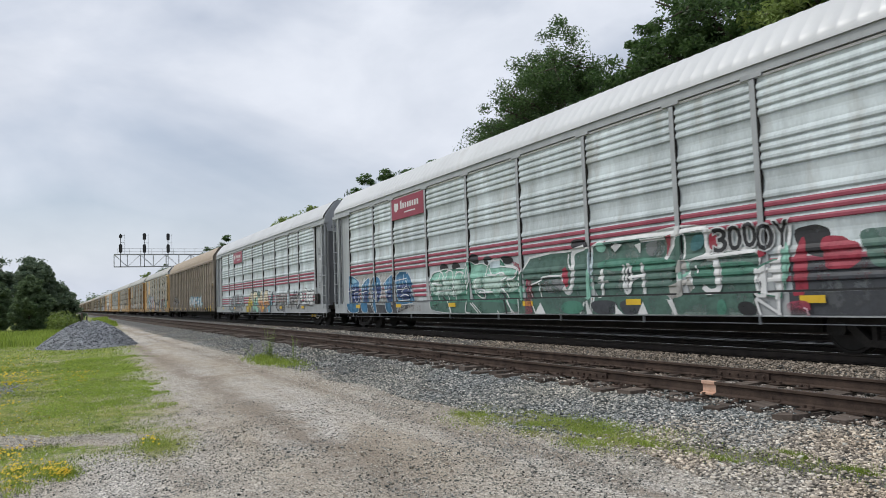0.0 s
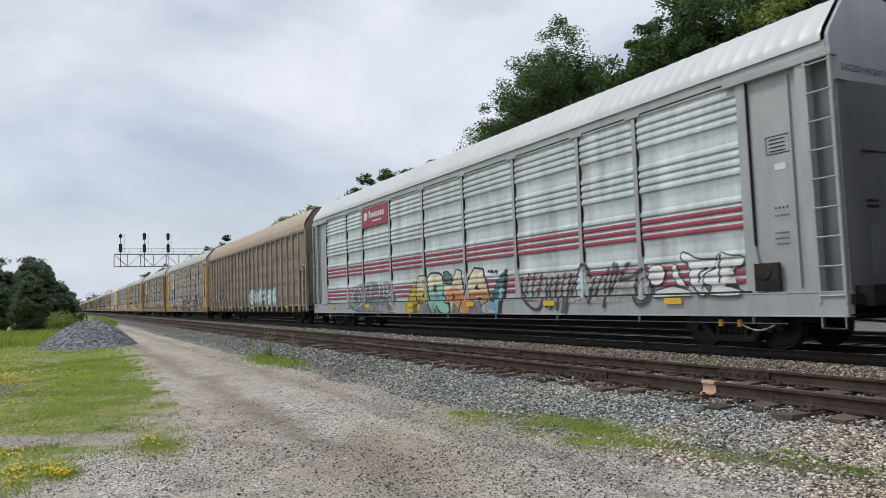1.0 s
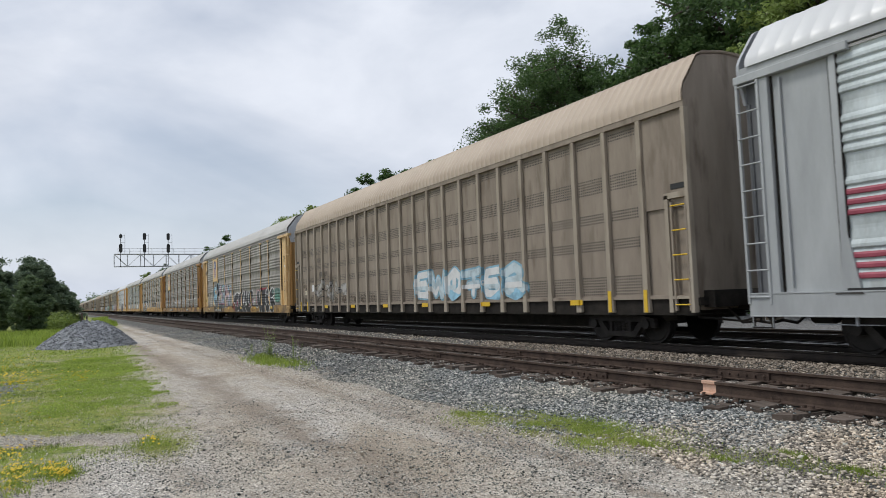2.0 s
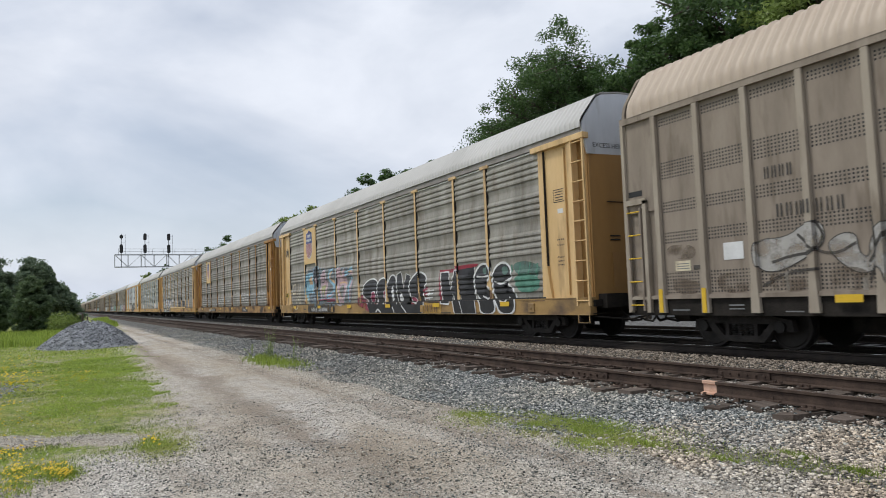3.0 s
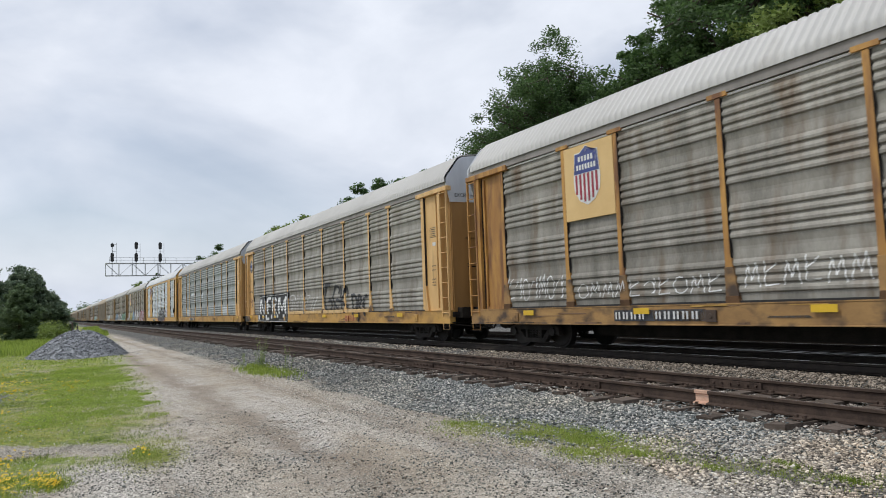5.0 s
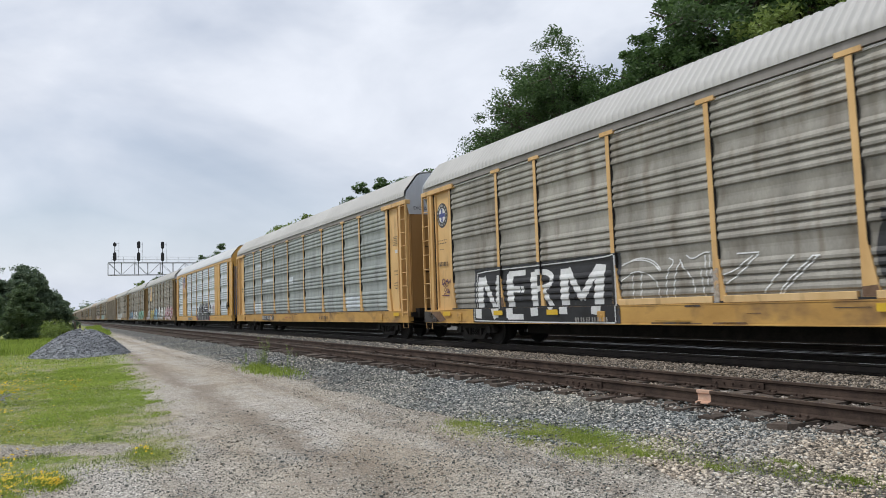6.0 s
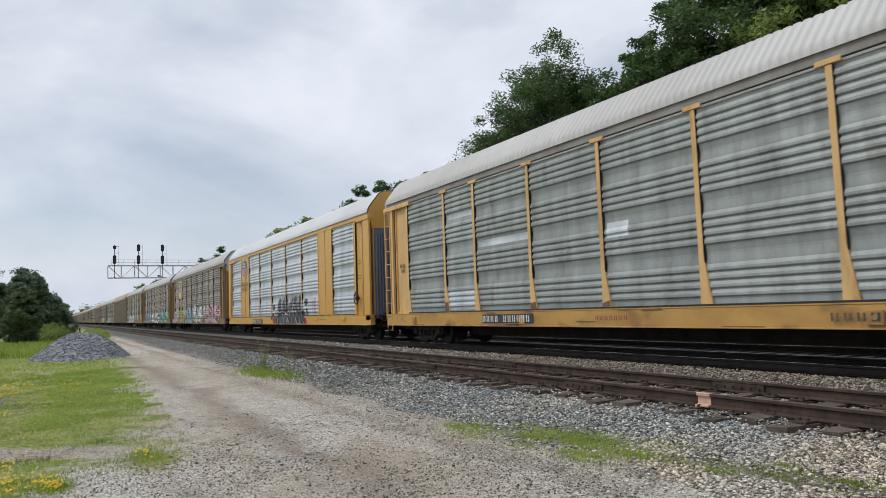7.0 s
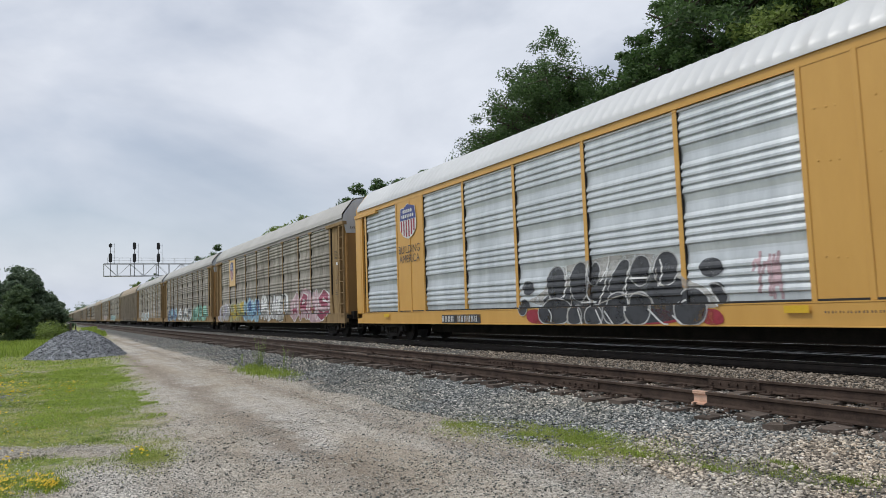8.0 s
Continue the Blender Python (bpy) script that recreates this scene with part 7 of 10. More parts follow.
daub(c1, [(18.1, 1.41), (18.5, 1.63), (19.27, 1.62), (20.47, 1.61), (20.72, 1.74), (20.99, 1.29), (21.99, 1.46), (22.51, 1.54), (22.85, 1.21), (22.83, 0.86), (21.39, 0.77), (20, 0.81), (18.25, 0.87)], "haze", None, 0, "pale fill of the loops")
brush(c1, [(18.14, 1.55), (18.04, 1.21), (18.25, 0.87), (18.72, 0.6), (19.01, 0.67), (19.25, 1.17), (19.21, 1.49)], "slate", 0.085, "pale bubble loop with black rim")
brush(c1, [(18.45, 1.63), (18.36, 1.33), (18.28, 1)], "slate", 0.085, "pale bubble loop with black rim")
brush(c1, [(18.7, 1.62), (18.63, 1.32), (18.53, 0.93)], "slate", 0.085, "pale bubble loop with black rim")
brush(c1, [(19.03, 1.57), (18.92, 1.28), (18.75, 0.93)], "slate", 0.085, "pale bubble loop with black rim")
brush(c1, [(19.49, 1.48), (19.34, 1.17), (19.24, 0.67)], "slate", 0.085, "pale bubble loop with black rim")
brush(c1, [(19.75, 1.53), (19.59, 1.16), (19.42, 0.6)], "slate", 0.085, "pale bubble loop with black rim")
brush(c1, [(20.01, 1.55), (19.85, 1.15), (19.68, 0.6)], "slate", 0.085, "pale bubble loop with black rim")
brush(c1, [(20.26, 1.53), (20.11, 1.15), (19.89, 0.54)], "slate", 0.085, "pale bubble loop with black rim")
brush(c1, [(20.37, 1.32), (20.2, 1.02), (20.02, 0.54)], "slate", 0.085, "pale bubble loop with black rim")
brush(c1, [(20.42, 0.9), (20.43, 1.31), (20.6, 1.69), (20.83, 1.73), (20.96, 1.35)], "slate", 0.085, "pale bubble loop with black rim")
brush(c1, [(21.15, 1.4), (21.02, 1.17), (20.85, 0.89)], "slate", 0.085, "pale bubble loop with black rim")
brush(c1, [(21.4, 1.44), (21.24, 1.17), (20.91, 0.77)], "slate", 0.085, "pale bubble loop with black rim")
brush(c1, [(21.59, 1.6), (21.5, 1.27), (21.41, 0.99)], "slate", 0.085, "pale bubble loop with black rim")
brush(c1, [(21.81, 1.72), (21.67, 1.26), (21.45, 0.66)], "slate", 0.085, "pale bubble loop with black rim")
brush(c1, [(21.91, 1.69), (21.84, 1.25), (21.62, 1.04)], "slate", 0.085, "pale bubble loop with black rim")
brush(c1, [(21.98, 1.3), (22.2, 1.64), (22.33, 1.66)], "slate", 0.085, "pale bubble loop with black rim")
brush(c1, [(21.95, 1.28), (22.5, 1.38), (22.82, 1.57)], "slate", 0.085, "pale bubble loop with black rim")
brush(c1, [(22.57, 1.43), (22.42, 1.07), (22.51, 0.71), (22.82, 0.75), (23.01, 1), (22.81, 1.37)], "slate", 0.085, "pale bubble loop with black rim")
brush(c1, [(18.24, 1.47), (18.16, 1.14), (18.45, 0.9)], "silver", 0.04, "pale line between the loops")
brush(c1, [(19.16, 1.37), (19.03, 0.92)], "silver", 0.04, "pale line between the loops")
brush(c1, [(20.13, 1.39), (19.92, 0.91)], "silver", 0.04, "pale line between the loops")
brush(c1, [(21.36, 1.28), (21.19, 0.94)], "silver", 0.04, "pale line between the loops")
brush(c1, [(21.88, 1.25), (21.68, 0.93)], "silver", 0.04, "pale line between the loops")
daub(c1, [(20.47, 1.43), (20.69, 1.6), (20.85, 1.41), (20.73, 0.89), (20.41, 0.85)], "ice", None, 0, "pale blue fill of a loop")
daub(c1, [(22.54, 1.12), (22.81, 1.37), (22.91, 1.06), (22.83, 0.86), (22.58, 0.81)], "silver", 'slate', 0.03, "white bubble")
daub(c1, [(22.88, 1.54), (23.28, 1.57), (23.35, 1.34), (23.19, 1.12), (22.88, 1.19)], "white", 'slate', 0.03, "white lettering with dark rims")
daub(c1, [(23.04, 1.01), (23.52, 1.1), (23.93, 1), (24.08, 0.9), (23.06, 0.89)], "white", 'slate', 0.03, "white lettering with dark rims", sharp=True)
daub(c1, [(23.55, 1.51), (23.66, 1.56), (23.7, 1.32), (23.94, 1.07), (23.74, 1.1), (23.56, 1.28)], "white", 'slate', 0.03, "white lettering with dark rims")
daub(c1, [(23.79, 1.8), (24.01, 1.72), (24.28, 1.59), (24.7, 1.59), (24.71, 1.49), (24.45, 1.37), (24.24, 1.15), (24.47, 0.94), (24.34, 0.88), (24.09, 1.04), (23.98, 1.26), (24.07, 1.51), (23.83, 1.63)], "white", 'slate', 0.035, "white lettering with dark rims")
daub(c1, [(24.73, 1.74), (25.03, 1.62), (25.31, 1.62), (25.3, 1.45), (25.04, 1.42), (25, 1.21), (24.79, 1.04), (24.88, 1.06), (25.22, 0.96), (25.27, 0.88), (24.41, 0.9), (24.57, 1.09), (24.32, 1.15), (24.4, 1.33), (24.69, 1.4)], "white", 'slate', 0.035, "white lettering with dark rims")
brush(c1, [(24.24, 1.15), (24.23, 1.34), (24.46, 1.44)], "slate", 0.05, "dark line in white lettering")
brush(c1, [(24.73, 1.13), (24.74, 1.49), (24.79, 1.69)], "slate", 0.05, "dark line in white lettering")
bars(c1, 7.0, 0.60, 9.0, 0.80, 11, "pale", 6)
placard(c1, 26.0)
reflectors(c1)
bm = bmesh.new()
box(bm, 25.55, 26.05, -1.50, -1.41, 0.95, 1.45)
rod(bm, (25.75, -1.52, 1.3), (25.75, -1.46, 1.3), 0.16, 12)
part("brake_box", bm, M["truck"], c1, "dark brake gear box", None, 0.01)

for x, h in ((24.62, 0.0), (25.05, 0.05)):
    bm = bmesh.new()
    box(bm, x - 0.03, x + 0.03, -1.37, -1.30, 0.29, 0.42)
    part("rod_clip", bm, M["orange"], c1, "yellow clip on the brake rod")
sag = [(25.1 + 0.085 * k, 0.33 - 0.10 * math.sin(math.pi * k / 8)) for k in range(9)]
bm = bmesh.new()
for k, ((xa, za), (xb, zb)) in enumerate(zip(sag, sag[1:])):
    rod(bm, (xa, -1.34, za), (xb, -1.34, zb), 0.018 if k % 2 else 0.012, 6)
part("chain", bm, M["board"], c1, "pale sagging brake chain")

# brown car
S = dict(style="brown")
piece(c2, 14.5, 21.4, 0.95, 1.98, 6, ("white", "ice"), "sky", 41, 0.24, 0.06, "white and pale blue lettering", **S)
COATS.clear()
daub(c2, [(3.3, 1.9), (3.91, 1.87), (4.29, 2.11), (4.59, 2.08), (4.61, 1.72), (4.25, 1.51), (3.75, 1.29), (3.34, 1.32), (3.24, 1.61)], "haze", 'soot', 0.018, "faded cream lettering with dark rims", style="brown")
daub(c2, [(4.61, 1.68), (4.86, 1.86), (5.14, 1.85), (5.15, 1.53), (5.32, 1.41), (5.36, 1.74), (5.56, 1.99), (5.74, 1.97), (5.83, 1.64), (5.92, 1.2), (5.6, 0.92), (5.51, 1.36), (5.23, 1.15), (4.87, 1.36)], "haze", 'soot', 0.018, "faded cream lettering with dark rims", style="brown")
daub(c2, [(5.97, 1.84), (6.2, 1.98), (6.56, 1.89), (6.69, 1.64), (6.94, 1.59), (6.89, 1.44), (6.41, 1.38), (6.06, 1.44)], "haze", 'soot', 0.018, "faded cream lettering with dark rims", style="brown")
daub(c2, [(6.77, 1.77), (7.17, 1.84), (7.7, 1.82), (7.77, 1.56), (7.72, 1.31), (7.27, 1.3), (6.85, 1.39)], "haze", 'soot', 0.012, "faded cream lettering with dark rims", style="brown")
brush(c2, [(4.45, 2.13), (4.62, 1.84), (4.4, 1.58), (3.99, 1.56), (3.6, 1.46)], "soot", 0.05, "dark line of the faded lettering", style="brown")
brush(c2, [(4.12, 1.92), (4.41, 1.62), (4.79, 1.52), (5.13, 1.69)], "soot", 0.05, "dark line of the faded lettering", style="brown")
brush(c2, [(5.33, 1.37), (5.63, 1.87), (5.82, 2.07)], "soot", 0.05, "dark line of the faded lettering", style="brown")
brush(c2, [(5.65, 2.09), (5.79, 1.64), (5.78, 0.98)], "soot", 0.05, "dark line of the faded lettering", style="brown")
brush(c2, [(6.69, 1.57), (6.94, 1.56), (6.82, 1.43)], "soot", 0.05, "dark line of the faded lettering", style="brown")
brush(c2, [(5.43, 2.11), (5.48, 1.51), (5.31, 1.07)], "soot", 0.05, "dark line of the faded lettering", style="brown")
brush(c2, [(3.4, 1.05), (3.86, 1.28), (4.48, 1.3)], "soot", 0.05, "dark line of the faded lettering", style="brown")
brush(c2, [(5.92, 1.2), (5.94, 0.91)], "tan_", 0.06, "pale drip", style="brown")
brush(c2, [(5.23, 1.15), (5.25, 0.92)], "tan_", 0.06, "pale drip", style="brown")
brush(c2, [(3.86, 1.28), (3.89, 0.95)], "tan_", 0.06, "pale drip", style="brown")
brush(c2, [(6.41, 1.38), (6.42, 1.04)], "tan_", 0.06, "pale drip", style="brown")
bars(c2, 3.75, 2.26, 5.05, 2.50, 7, "soot", 7, **S)
bars(c2, 3.55, 2.98, 4.15, 3.20, 4, "soot", 8, **S)
paint(c2, [rect(2.56, 1.57, 3.01, 1.90)], P["white"], 0.005, "sticker", "white sticker", "brown")
daub(c2, [(1.16, 1.98), (1.88, 1.93), (1.9, 1.66), (1.5, 1.64), (1.1, 1.74)], "rust_haze", None, 0, "faded brown smear", style="brown")
paint(c2, [rect(1.34, 1.41, 1.74, 1.62)], P["cream"], 0.006, "sticker", "cream paper label", "brown")
paint(c2, [rect(1.38, z, 1.70, z + 0.018) for z in (1.45, 1.50, 1.55)], P["grey"], 0.009, "label_lines", "", "brown")
paint(c2, [rect(1.81, 1.42, 1.98, 1.51)], P["soot"], 0.006, "sticker", "small dark label", "brown")
for a, b, z in ((1.25, 1.7, 0.6), (2.66, 3.0, 0.62), (2.66, 3.0, 0.69), (3.84, 4.19, 0.57)):
    paint(c2, [rect(a, z, b, z + 0.025)], P["grey"], 0.004, "stencil", "", "brown")
for k in range(9):
    u = 1.2 + 1.134 * k
    daub(c2, [(u + 0.02 * (k % 3), 1.30), (u + 0.5, 1.22 + 0.1 * (k % 2)), (u + 0.78, 1.16), (u + 0.72, 0.93), (u + 0.1, 0.93)], "rust_haze", None, 0, "brown stain above the sill", style="brown")
reflectors(c2, "brown", (5.0, 8.5, 12.0, 15.4, 19.4, 23.6))

# weathered car with the black lettering
shield(c3, 5.0, 6.0, 3.25, 4.78)
COATS.clear()
daub(c3, [(4.67, 2.58), (5.98, 2.83), (6.96, 2.71), (9.08, 2.6), (9.66, 2.62), (11.48, 2.49), (11.34, 0.85), (9.65, 0.85), (6.71, 0.91), (4.61, 0.95)], "blue_haze", None, 0, "grey-blue overspray")
daub(c3, [(6.84, 2.5), (8.04, 2.5), (9.06, 2.31), (9.57, 2.38), (10.81, 2.05), (11.44, 1.98), (11.36, 1.06), (9.66, 1.01), (6.83, 1.09)], "grey", None, 0, "grey shadow of the lettering")
daub(c3, [(4.7, 2.47), (5.45, 2.54), (6.04, 2.53), (5.88, 1.51), (5.37, 1.52), (5.31, 1.88), (5.02, 1.8), (4.91, 1.31), (4.61, 1.57)], "sky", 'ice', 0.03, "faded pastel lettering with light blue rims", sharp=True)
daub(c3, [(5.22, 2.23), (5.78, 2.38), (5.75, 1.95), (5.27, 1.95)], "peach", None, 0, "faded pastel lettering with light blue rims", sharp=True)
daub(c3, [(4.49, 1.92), (4.79, 1.73), (5.34, 1.13), (4.97, 0.94), (4.45, 1.33)], "sky", None, 0, "faded pastel lettering with light blue rims")
daub(c3, [(4.56, 1.58), (5.22, 1.06), (4.97, 0.9), (4.73, 0.94)], "cream", None, 0, "cream drip")
daub(c3, [(5.94, 2.68), (6.27, 2.84), (6.69, 2.81), (6.92, 2.53), (6.81, 2.13), (6.61, 0.87), (6.29, 0.86), (6.17, 1.49), (5.95, 1.74)], "slate", 'sky', 0.04, "dark hooded shape")
daub(c3, [(6.19, 2.26), (6.57, 2.29), (6.57, 1.92), (6.2, 1.92)], "pink", None, 0, "pale blot")
daub(c3, [(6.08, 2.04), (6.29, 1.99), (6.48, 1.82), (6.19, 1.82)], "teal", None, 0, "teal line")
brush(c3, [(5.83, 1.59), (6.19, 1.72), (6.6, 1.76)], "white", 0.03, "white line")
brush(c3, [(5.86, 1.24), (6.02, 1.27), (6.21, 1.17)], "white", 0.03, "white line")
brush(c3, [(4.35, 2.59), (4.43, 2.22)], "white", 0.03, "white line")
brush(c3, [(4.03, 2.45), (4.72, 2.41)], "white", 0.03, "white line")
brush(c3, [(4.09, 2.25), (4.67, 2.51)], "white", 0.03, "white line")
daub(c3, [(7.14, 2.36), (7.51, 2.57), (7.8, 2.6), (7.88, 2.17), (8.15, 1.86), (7.92, 1.26), (7.63, 1.21), (7.43, 1.57), (7.2, 1.17), (7.01, 1.6)], "pink", 'ice', 0.035, "faded pastel lettering with light blue rims", sharp=True)
daub(c3, [(7.17, 1.81), (7.85, 1.86), (7.79, 1.62), (7.59, 1.28), (7.49, 1.71), (7.3, 1.29), (7.23, 1.66)], "olive", None, 0, "lime drip", sharp=True)
brush(c3, [(7.03, 2.41), (6.9, 1.97), (6.89, 1.23)], "slate", 0.05, "dark line in the lettering")
brush(c3, [(7.4, 2.29), (7.76, 2.29), (7.65, 2.02), (7.28, 1.98)], "slate", 0.05, "dark line in the lettering")
brush(c3, [(7.88, 2.14), (8.19, 1.87), (7.98, 1.23)], "slate", 0.05, "dark line in the lettering")
brush(c3, [(8.88, 2.5), (8.28, 2.37), (8.34, 2.07), (9.02, 1.88), (9.07, 1.54), (8.6, 1.33), (8.02, 1.26)], "sky", 0.26, "faded pastel lettering with light blue rims")
brush(c3, [(8.8, 2.44), (8.46, 2.35), (8.46, 2.13), (9.06, 1.92)], "peach", 0.12, "faded pastel lettering with light blue rims")
brush(c3, [(8.99, 1.48), (8.59, 1.31), (8.19, 1.28)], "pink", 0.1, "faded pastel lettering with light blue rims")
daub(c3, [(9.05, 2.25), (9.2, 2.1), (9.3, 1.33), (9.2, 1.21), (9.15, 1.79)], "olive", None, 0, "lime drip", sharp=True)
daub(c3, [(9.41, 2.56), (9.86, 2.65), (9.93, 2.46), (9.75, 2.08), (10.07, 2.35), (10.4, 2.52), (10.38, 2.28), (10.25, 1.98), (10.76, 1.87), (10.64, 1.55), (10.34, 1.13), (10.15, 0.84), (9.72, 0.91), (9.53, 1.51), (9.4, 1.89)], "pink", 'ice', 0.045, "faded pastel lettering with light blue rims", sharp=True)
daub(c3, [(9.78, 1.61), (10.12, 1.8), (10.42, 1.71), (10.31, 1.46), (10.18, 1.17), (10.01, 1.24)], "grey", None, 0, "dark gap in the lettering", sharp=True)
brush(c3, [(9.77, 1.55), (9.98, 1.3), (10.06, 1.14)], "olive", 0.08, "lime drip")
brush(c3, [(10.19, 1.7), (10.23, 1.63)], "olive", 0.08, "lime drip")
brush(c3, [(10.04, 2.43), (10.04, 2.2)], "olive", 0.08, "lime drip")
brush(c3, [(10.47, 2.24), (10.94, 2.32), (11.48, 2.49)], "sky", 0.2, "faded pastel lettering with light blue rims")
brush(c3, [(11.38, 2.04), (10.95, 1.75), (10.9, 1.42), (11, 1.02)], "sky", 0.2, "faded pastel lettering with light blue rims")
brush(c3, [(11.05, 2.25), (11.47, 2.35)], "pink", 0.15, "faded pastel lettering with light blue rims")
brush(c3, [(11.35, 1.99), (11.11, 1.63), (11.06, 1.07)], "pink", 0.15, "faded pastel lettering with light blue rims")
brush(c3, [(9.73, 1.86), (10.32, 1.92), (10.7, 1.82)], "peach", 0.07, "faded pastel lettering with light blue rims")
brush(c3, [(10.94, 2.35), (11.38, 2.36)], "peach", 0.07, "faded pastel lettering with light blue rims")
brush(c3, [(6.83, 1.13), (7.93, 1.16), (9.18, 1.15)], "rose", 0.05, "pink line under the lettering")
brush(c3, [(7.92, 1.06), (9.18, 1.08)], "rose", 0.05, "pink line under the lettering")
brush(c3, [(2.84, 2.03), (2.3, 2.02), (2.19, 1.6), (2.72, 1.49), (2.89, 1.66), (2.87, 0.98)], "cream", 0.07, "cream line of olive lettering")
brush(c3, [(3.36, 2.04), (3.25, 1.55), (3.31, 1.01), (3.63, 1.01)], "cream", 0.07, "cream line of olive lettering")
brush(c3, [(3.71, 2.02), (3.6, 1.54), (3.67, 1.05)], "cream", 0.07, "cream line of olive lettering")
brush(c3, [(2.68, 0.89), (3.03, 0.68), (3.47, 0.73), (3.53, 0.97)], "cream", 0.07, "cream line of olive lettering")
paint(c3, [rect(5.2, SILL0 + 0.01, 9.2, 0.89)], P["soot"], 0.0025, "worn_paint", "black repainted sill")
COATS.clear()
daub(c3, [(12.08, 1.27), (13.52, 1.36), (15.09, 1.46), (18.53, 1.54), (18.63, 1.37), (18.32, 0.52), (13.45, 0.52), (12.89, 0.7), (12.04, 0.85)], "rose_haze", None, 0, "dark red background spray")
daub(c3, [(12.57, 1.47), (12.94, 1.82), (13.77, 1.92), (14.25, 1.69), (14.24, 1.16), (13.86, 0.82), (14.33, 0.52), (13.45, 0.52), (13.18, 1.1), (12.65, 1.21)], "black", 'white', 0.06, "black lettering with white rims")
daub(c3, [(14.21, 1.83), (15.06, 1.92), (15.19, 1.54), (14.7, 1.46), (15.14, 1.36), (14.94, 0.85), (14.32, 0.82), (14.09, 1.29)], "black", 'white', 0.06, "black lettering with white rims")
daub(c3, [(15.18, 1.66), (15.48, 1.99), (15.95, 1.89), (16.15, 0.84), (16.54, 0.52), (15.93, 0.52), (15.71, 0.76), (15.16, 0.79), (15.05, 1.22)], "black", 'white', 0.06, "black lettering with white rims")
daub(c3, [(16.02, 1.97), (16.37, 2.05), (16.68, 1.39), (16.85, 1.96), (17.14, 1.89), (17.08, 0.9), (17.54, 0.52), (17.03, 0.52), (16.54, 0.87), (16.19, 0.8), (16.08, 1.34)], "black", 'white', 0.06, "black lettering with white rims", sharp=True)
daub(c3, [(17.18, 1.62), (17.48, 1.87), (17.98, 1.97), (18.43, 1.83), (18.53, 1.6), (18.27, 1.4), (17.96, 1.48), (17.87, 1.65), (17.64, 1.54), (18.12, 1.36), (18.39, 0.97), (18.32, 0.52), (17.91, 0.52), (17.98, 0.85), (17.33, 1.07), (17.12, 1.37)], "black", 'white', 0.07, "black lettering with white rims")
daub(c3, [(13.2, 0.88), (18.31, 0.83), (18.27, 0.52), (13.45, 0.52)], "black", None, 0, "black lettering with white rims", sharp=True)
daub(c3, [(13.52, 1.36), (13.91, 1.38), (13.94, 1.07), (13.71, 0.91), (13.49, 1.01)], "rose", 'white', 0.035, "red gap in the lettering")
daub(c3, [(14.78, 1.38), (15.08, 1.4), (14.91, 1.06), (14.79, 1.13)], "rose", 'white', 0.03, "red gap in the lettering")
daub(c3, [(15.55, 1.4), (15.71, 1.63), (15.81, 1.04), (15.61, 0.95)], "white", None, 0, "white gap in the lettering", sharp=True)
daub(c3, [(16.42, 1.31), (16.65, 1.09), (16.48, 0.86), (16.27, 1.03)], "white", None, 0, "white gap in the lettering", sharp=True)
daub(c3, [(17.24, 1.11), (17.82, 1.06), (17.94, 0.9), (17.41, 0.94)], "rose", 'white', 0.03, "red gap in the lettering")
brush(c3, [(14.14, 0.55), (14.34, 0.69), (14.65, 0.52)], "white", 0.07, "white gap in the lettering")
brush(c3, [(15.75, 0.76), (15.93, 0.52)], "white", 0.07, "white gap in the lettering")
brush(c3, [(16.58, 0.79), (17, 0.52)], "white", 0.07, "white gap in the lettering")
brush(c3, [(18.43, 1.28), (19.12, 1.31)], "white", 0.05, "small white scrawl")
brush(c3, [(18.48, 1.17), (19.04, 1.2)], "white", 0.05, "small white scrawl")
brush(c3, [(18.41, 1.04), (18.96, 1.06)], "white", 0.05, "small white scrawl")
brush(c3, [(18.75, 1.36), (18.68, 0.97)], "white", 0.05, "small white scrawl")
daub(c3, [(19.5, 1.98), (20.14, 1.96), (21.16, 1.99), (21.52, 2), (21.51, 1.87), (19.94, 1.85), (19.55, 0.88), (19.46, 0.95)], "red", None, 0, "red rim of the lettering", sharp=True)
daub(c3, [(19.6, 1.88), (20.1, 1.86), (20.31, 1.25), (20.51, 1.91), (20.84, 1.88), (21.08, 0.52), (20.63, 0.52), (20.44, 1.16), (20.24, 0.85), (19.72, 0.86)], "black", 'white', 0.07, "black lettering with white and red rims", sharp=True)
daub(c3, [(20.75, 1.93), (21.75, 1.97), (21.77, 1.7), (21.26, 1.65), (21.21, 1.55), (21.71, 1.51), (21.73, 1.35), (21.26, 1.33), (21.27, 1.14), (21.81, 1.11), (21.94, 0.52), (21.14, 0.52), (20.86, 1.14)], "black", 'white', 0.06, "black lettering with white and red rims", sharp=True)
daub(c3, [(21.81, 1.7), (22.05, 1.95), (22.38, 2), (22.69, 1.88), (22.71, 1.54), (22.27, 1.44), (22.68, 1.24), (22.94, 1.01), (23.06, 0.53), (22.23, 0.52), (22.23, 0.87), (21.87, 1.15)], "black", 'white', 0.07, "black lettering with white and red rims")
daub(c3, [(22.85, 1.72), (23.12, 1.94), (23.48, 1.97), (23.75, 1.8), (23.84, 1.48), (23.25, 1.4), (23.69, 1.34), (24.01, 1.09), (24.04, 0.53), (23.32, 0.53), (23.14, 0.82), (22.9, 1.16)], "black", 'white', 0.07, "black lettering with white and red rims")
daub(c3, [(22.22, 1.86), (22.49, 1.93), (22.64, 1.77), (22.38, 1.67)], "dark_green", None, 0, "green painted patch")
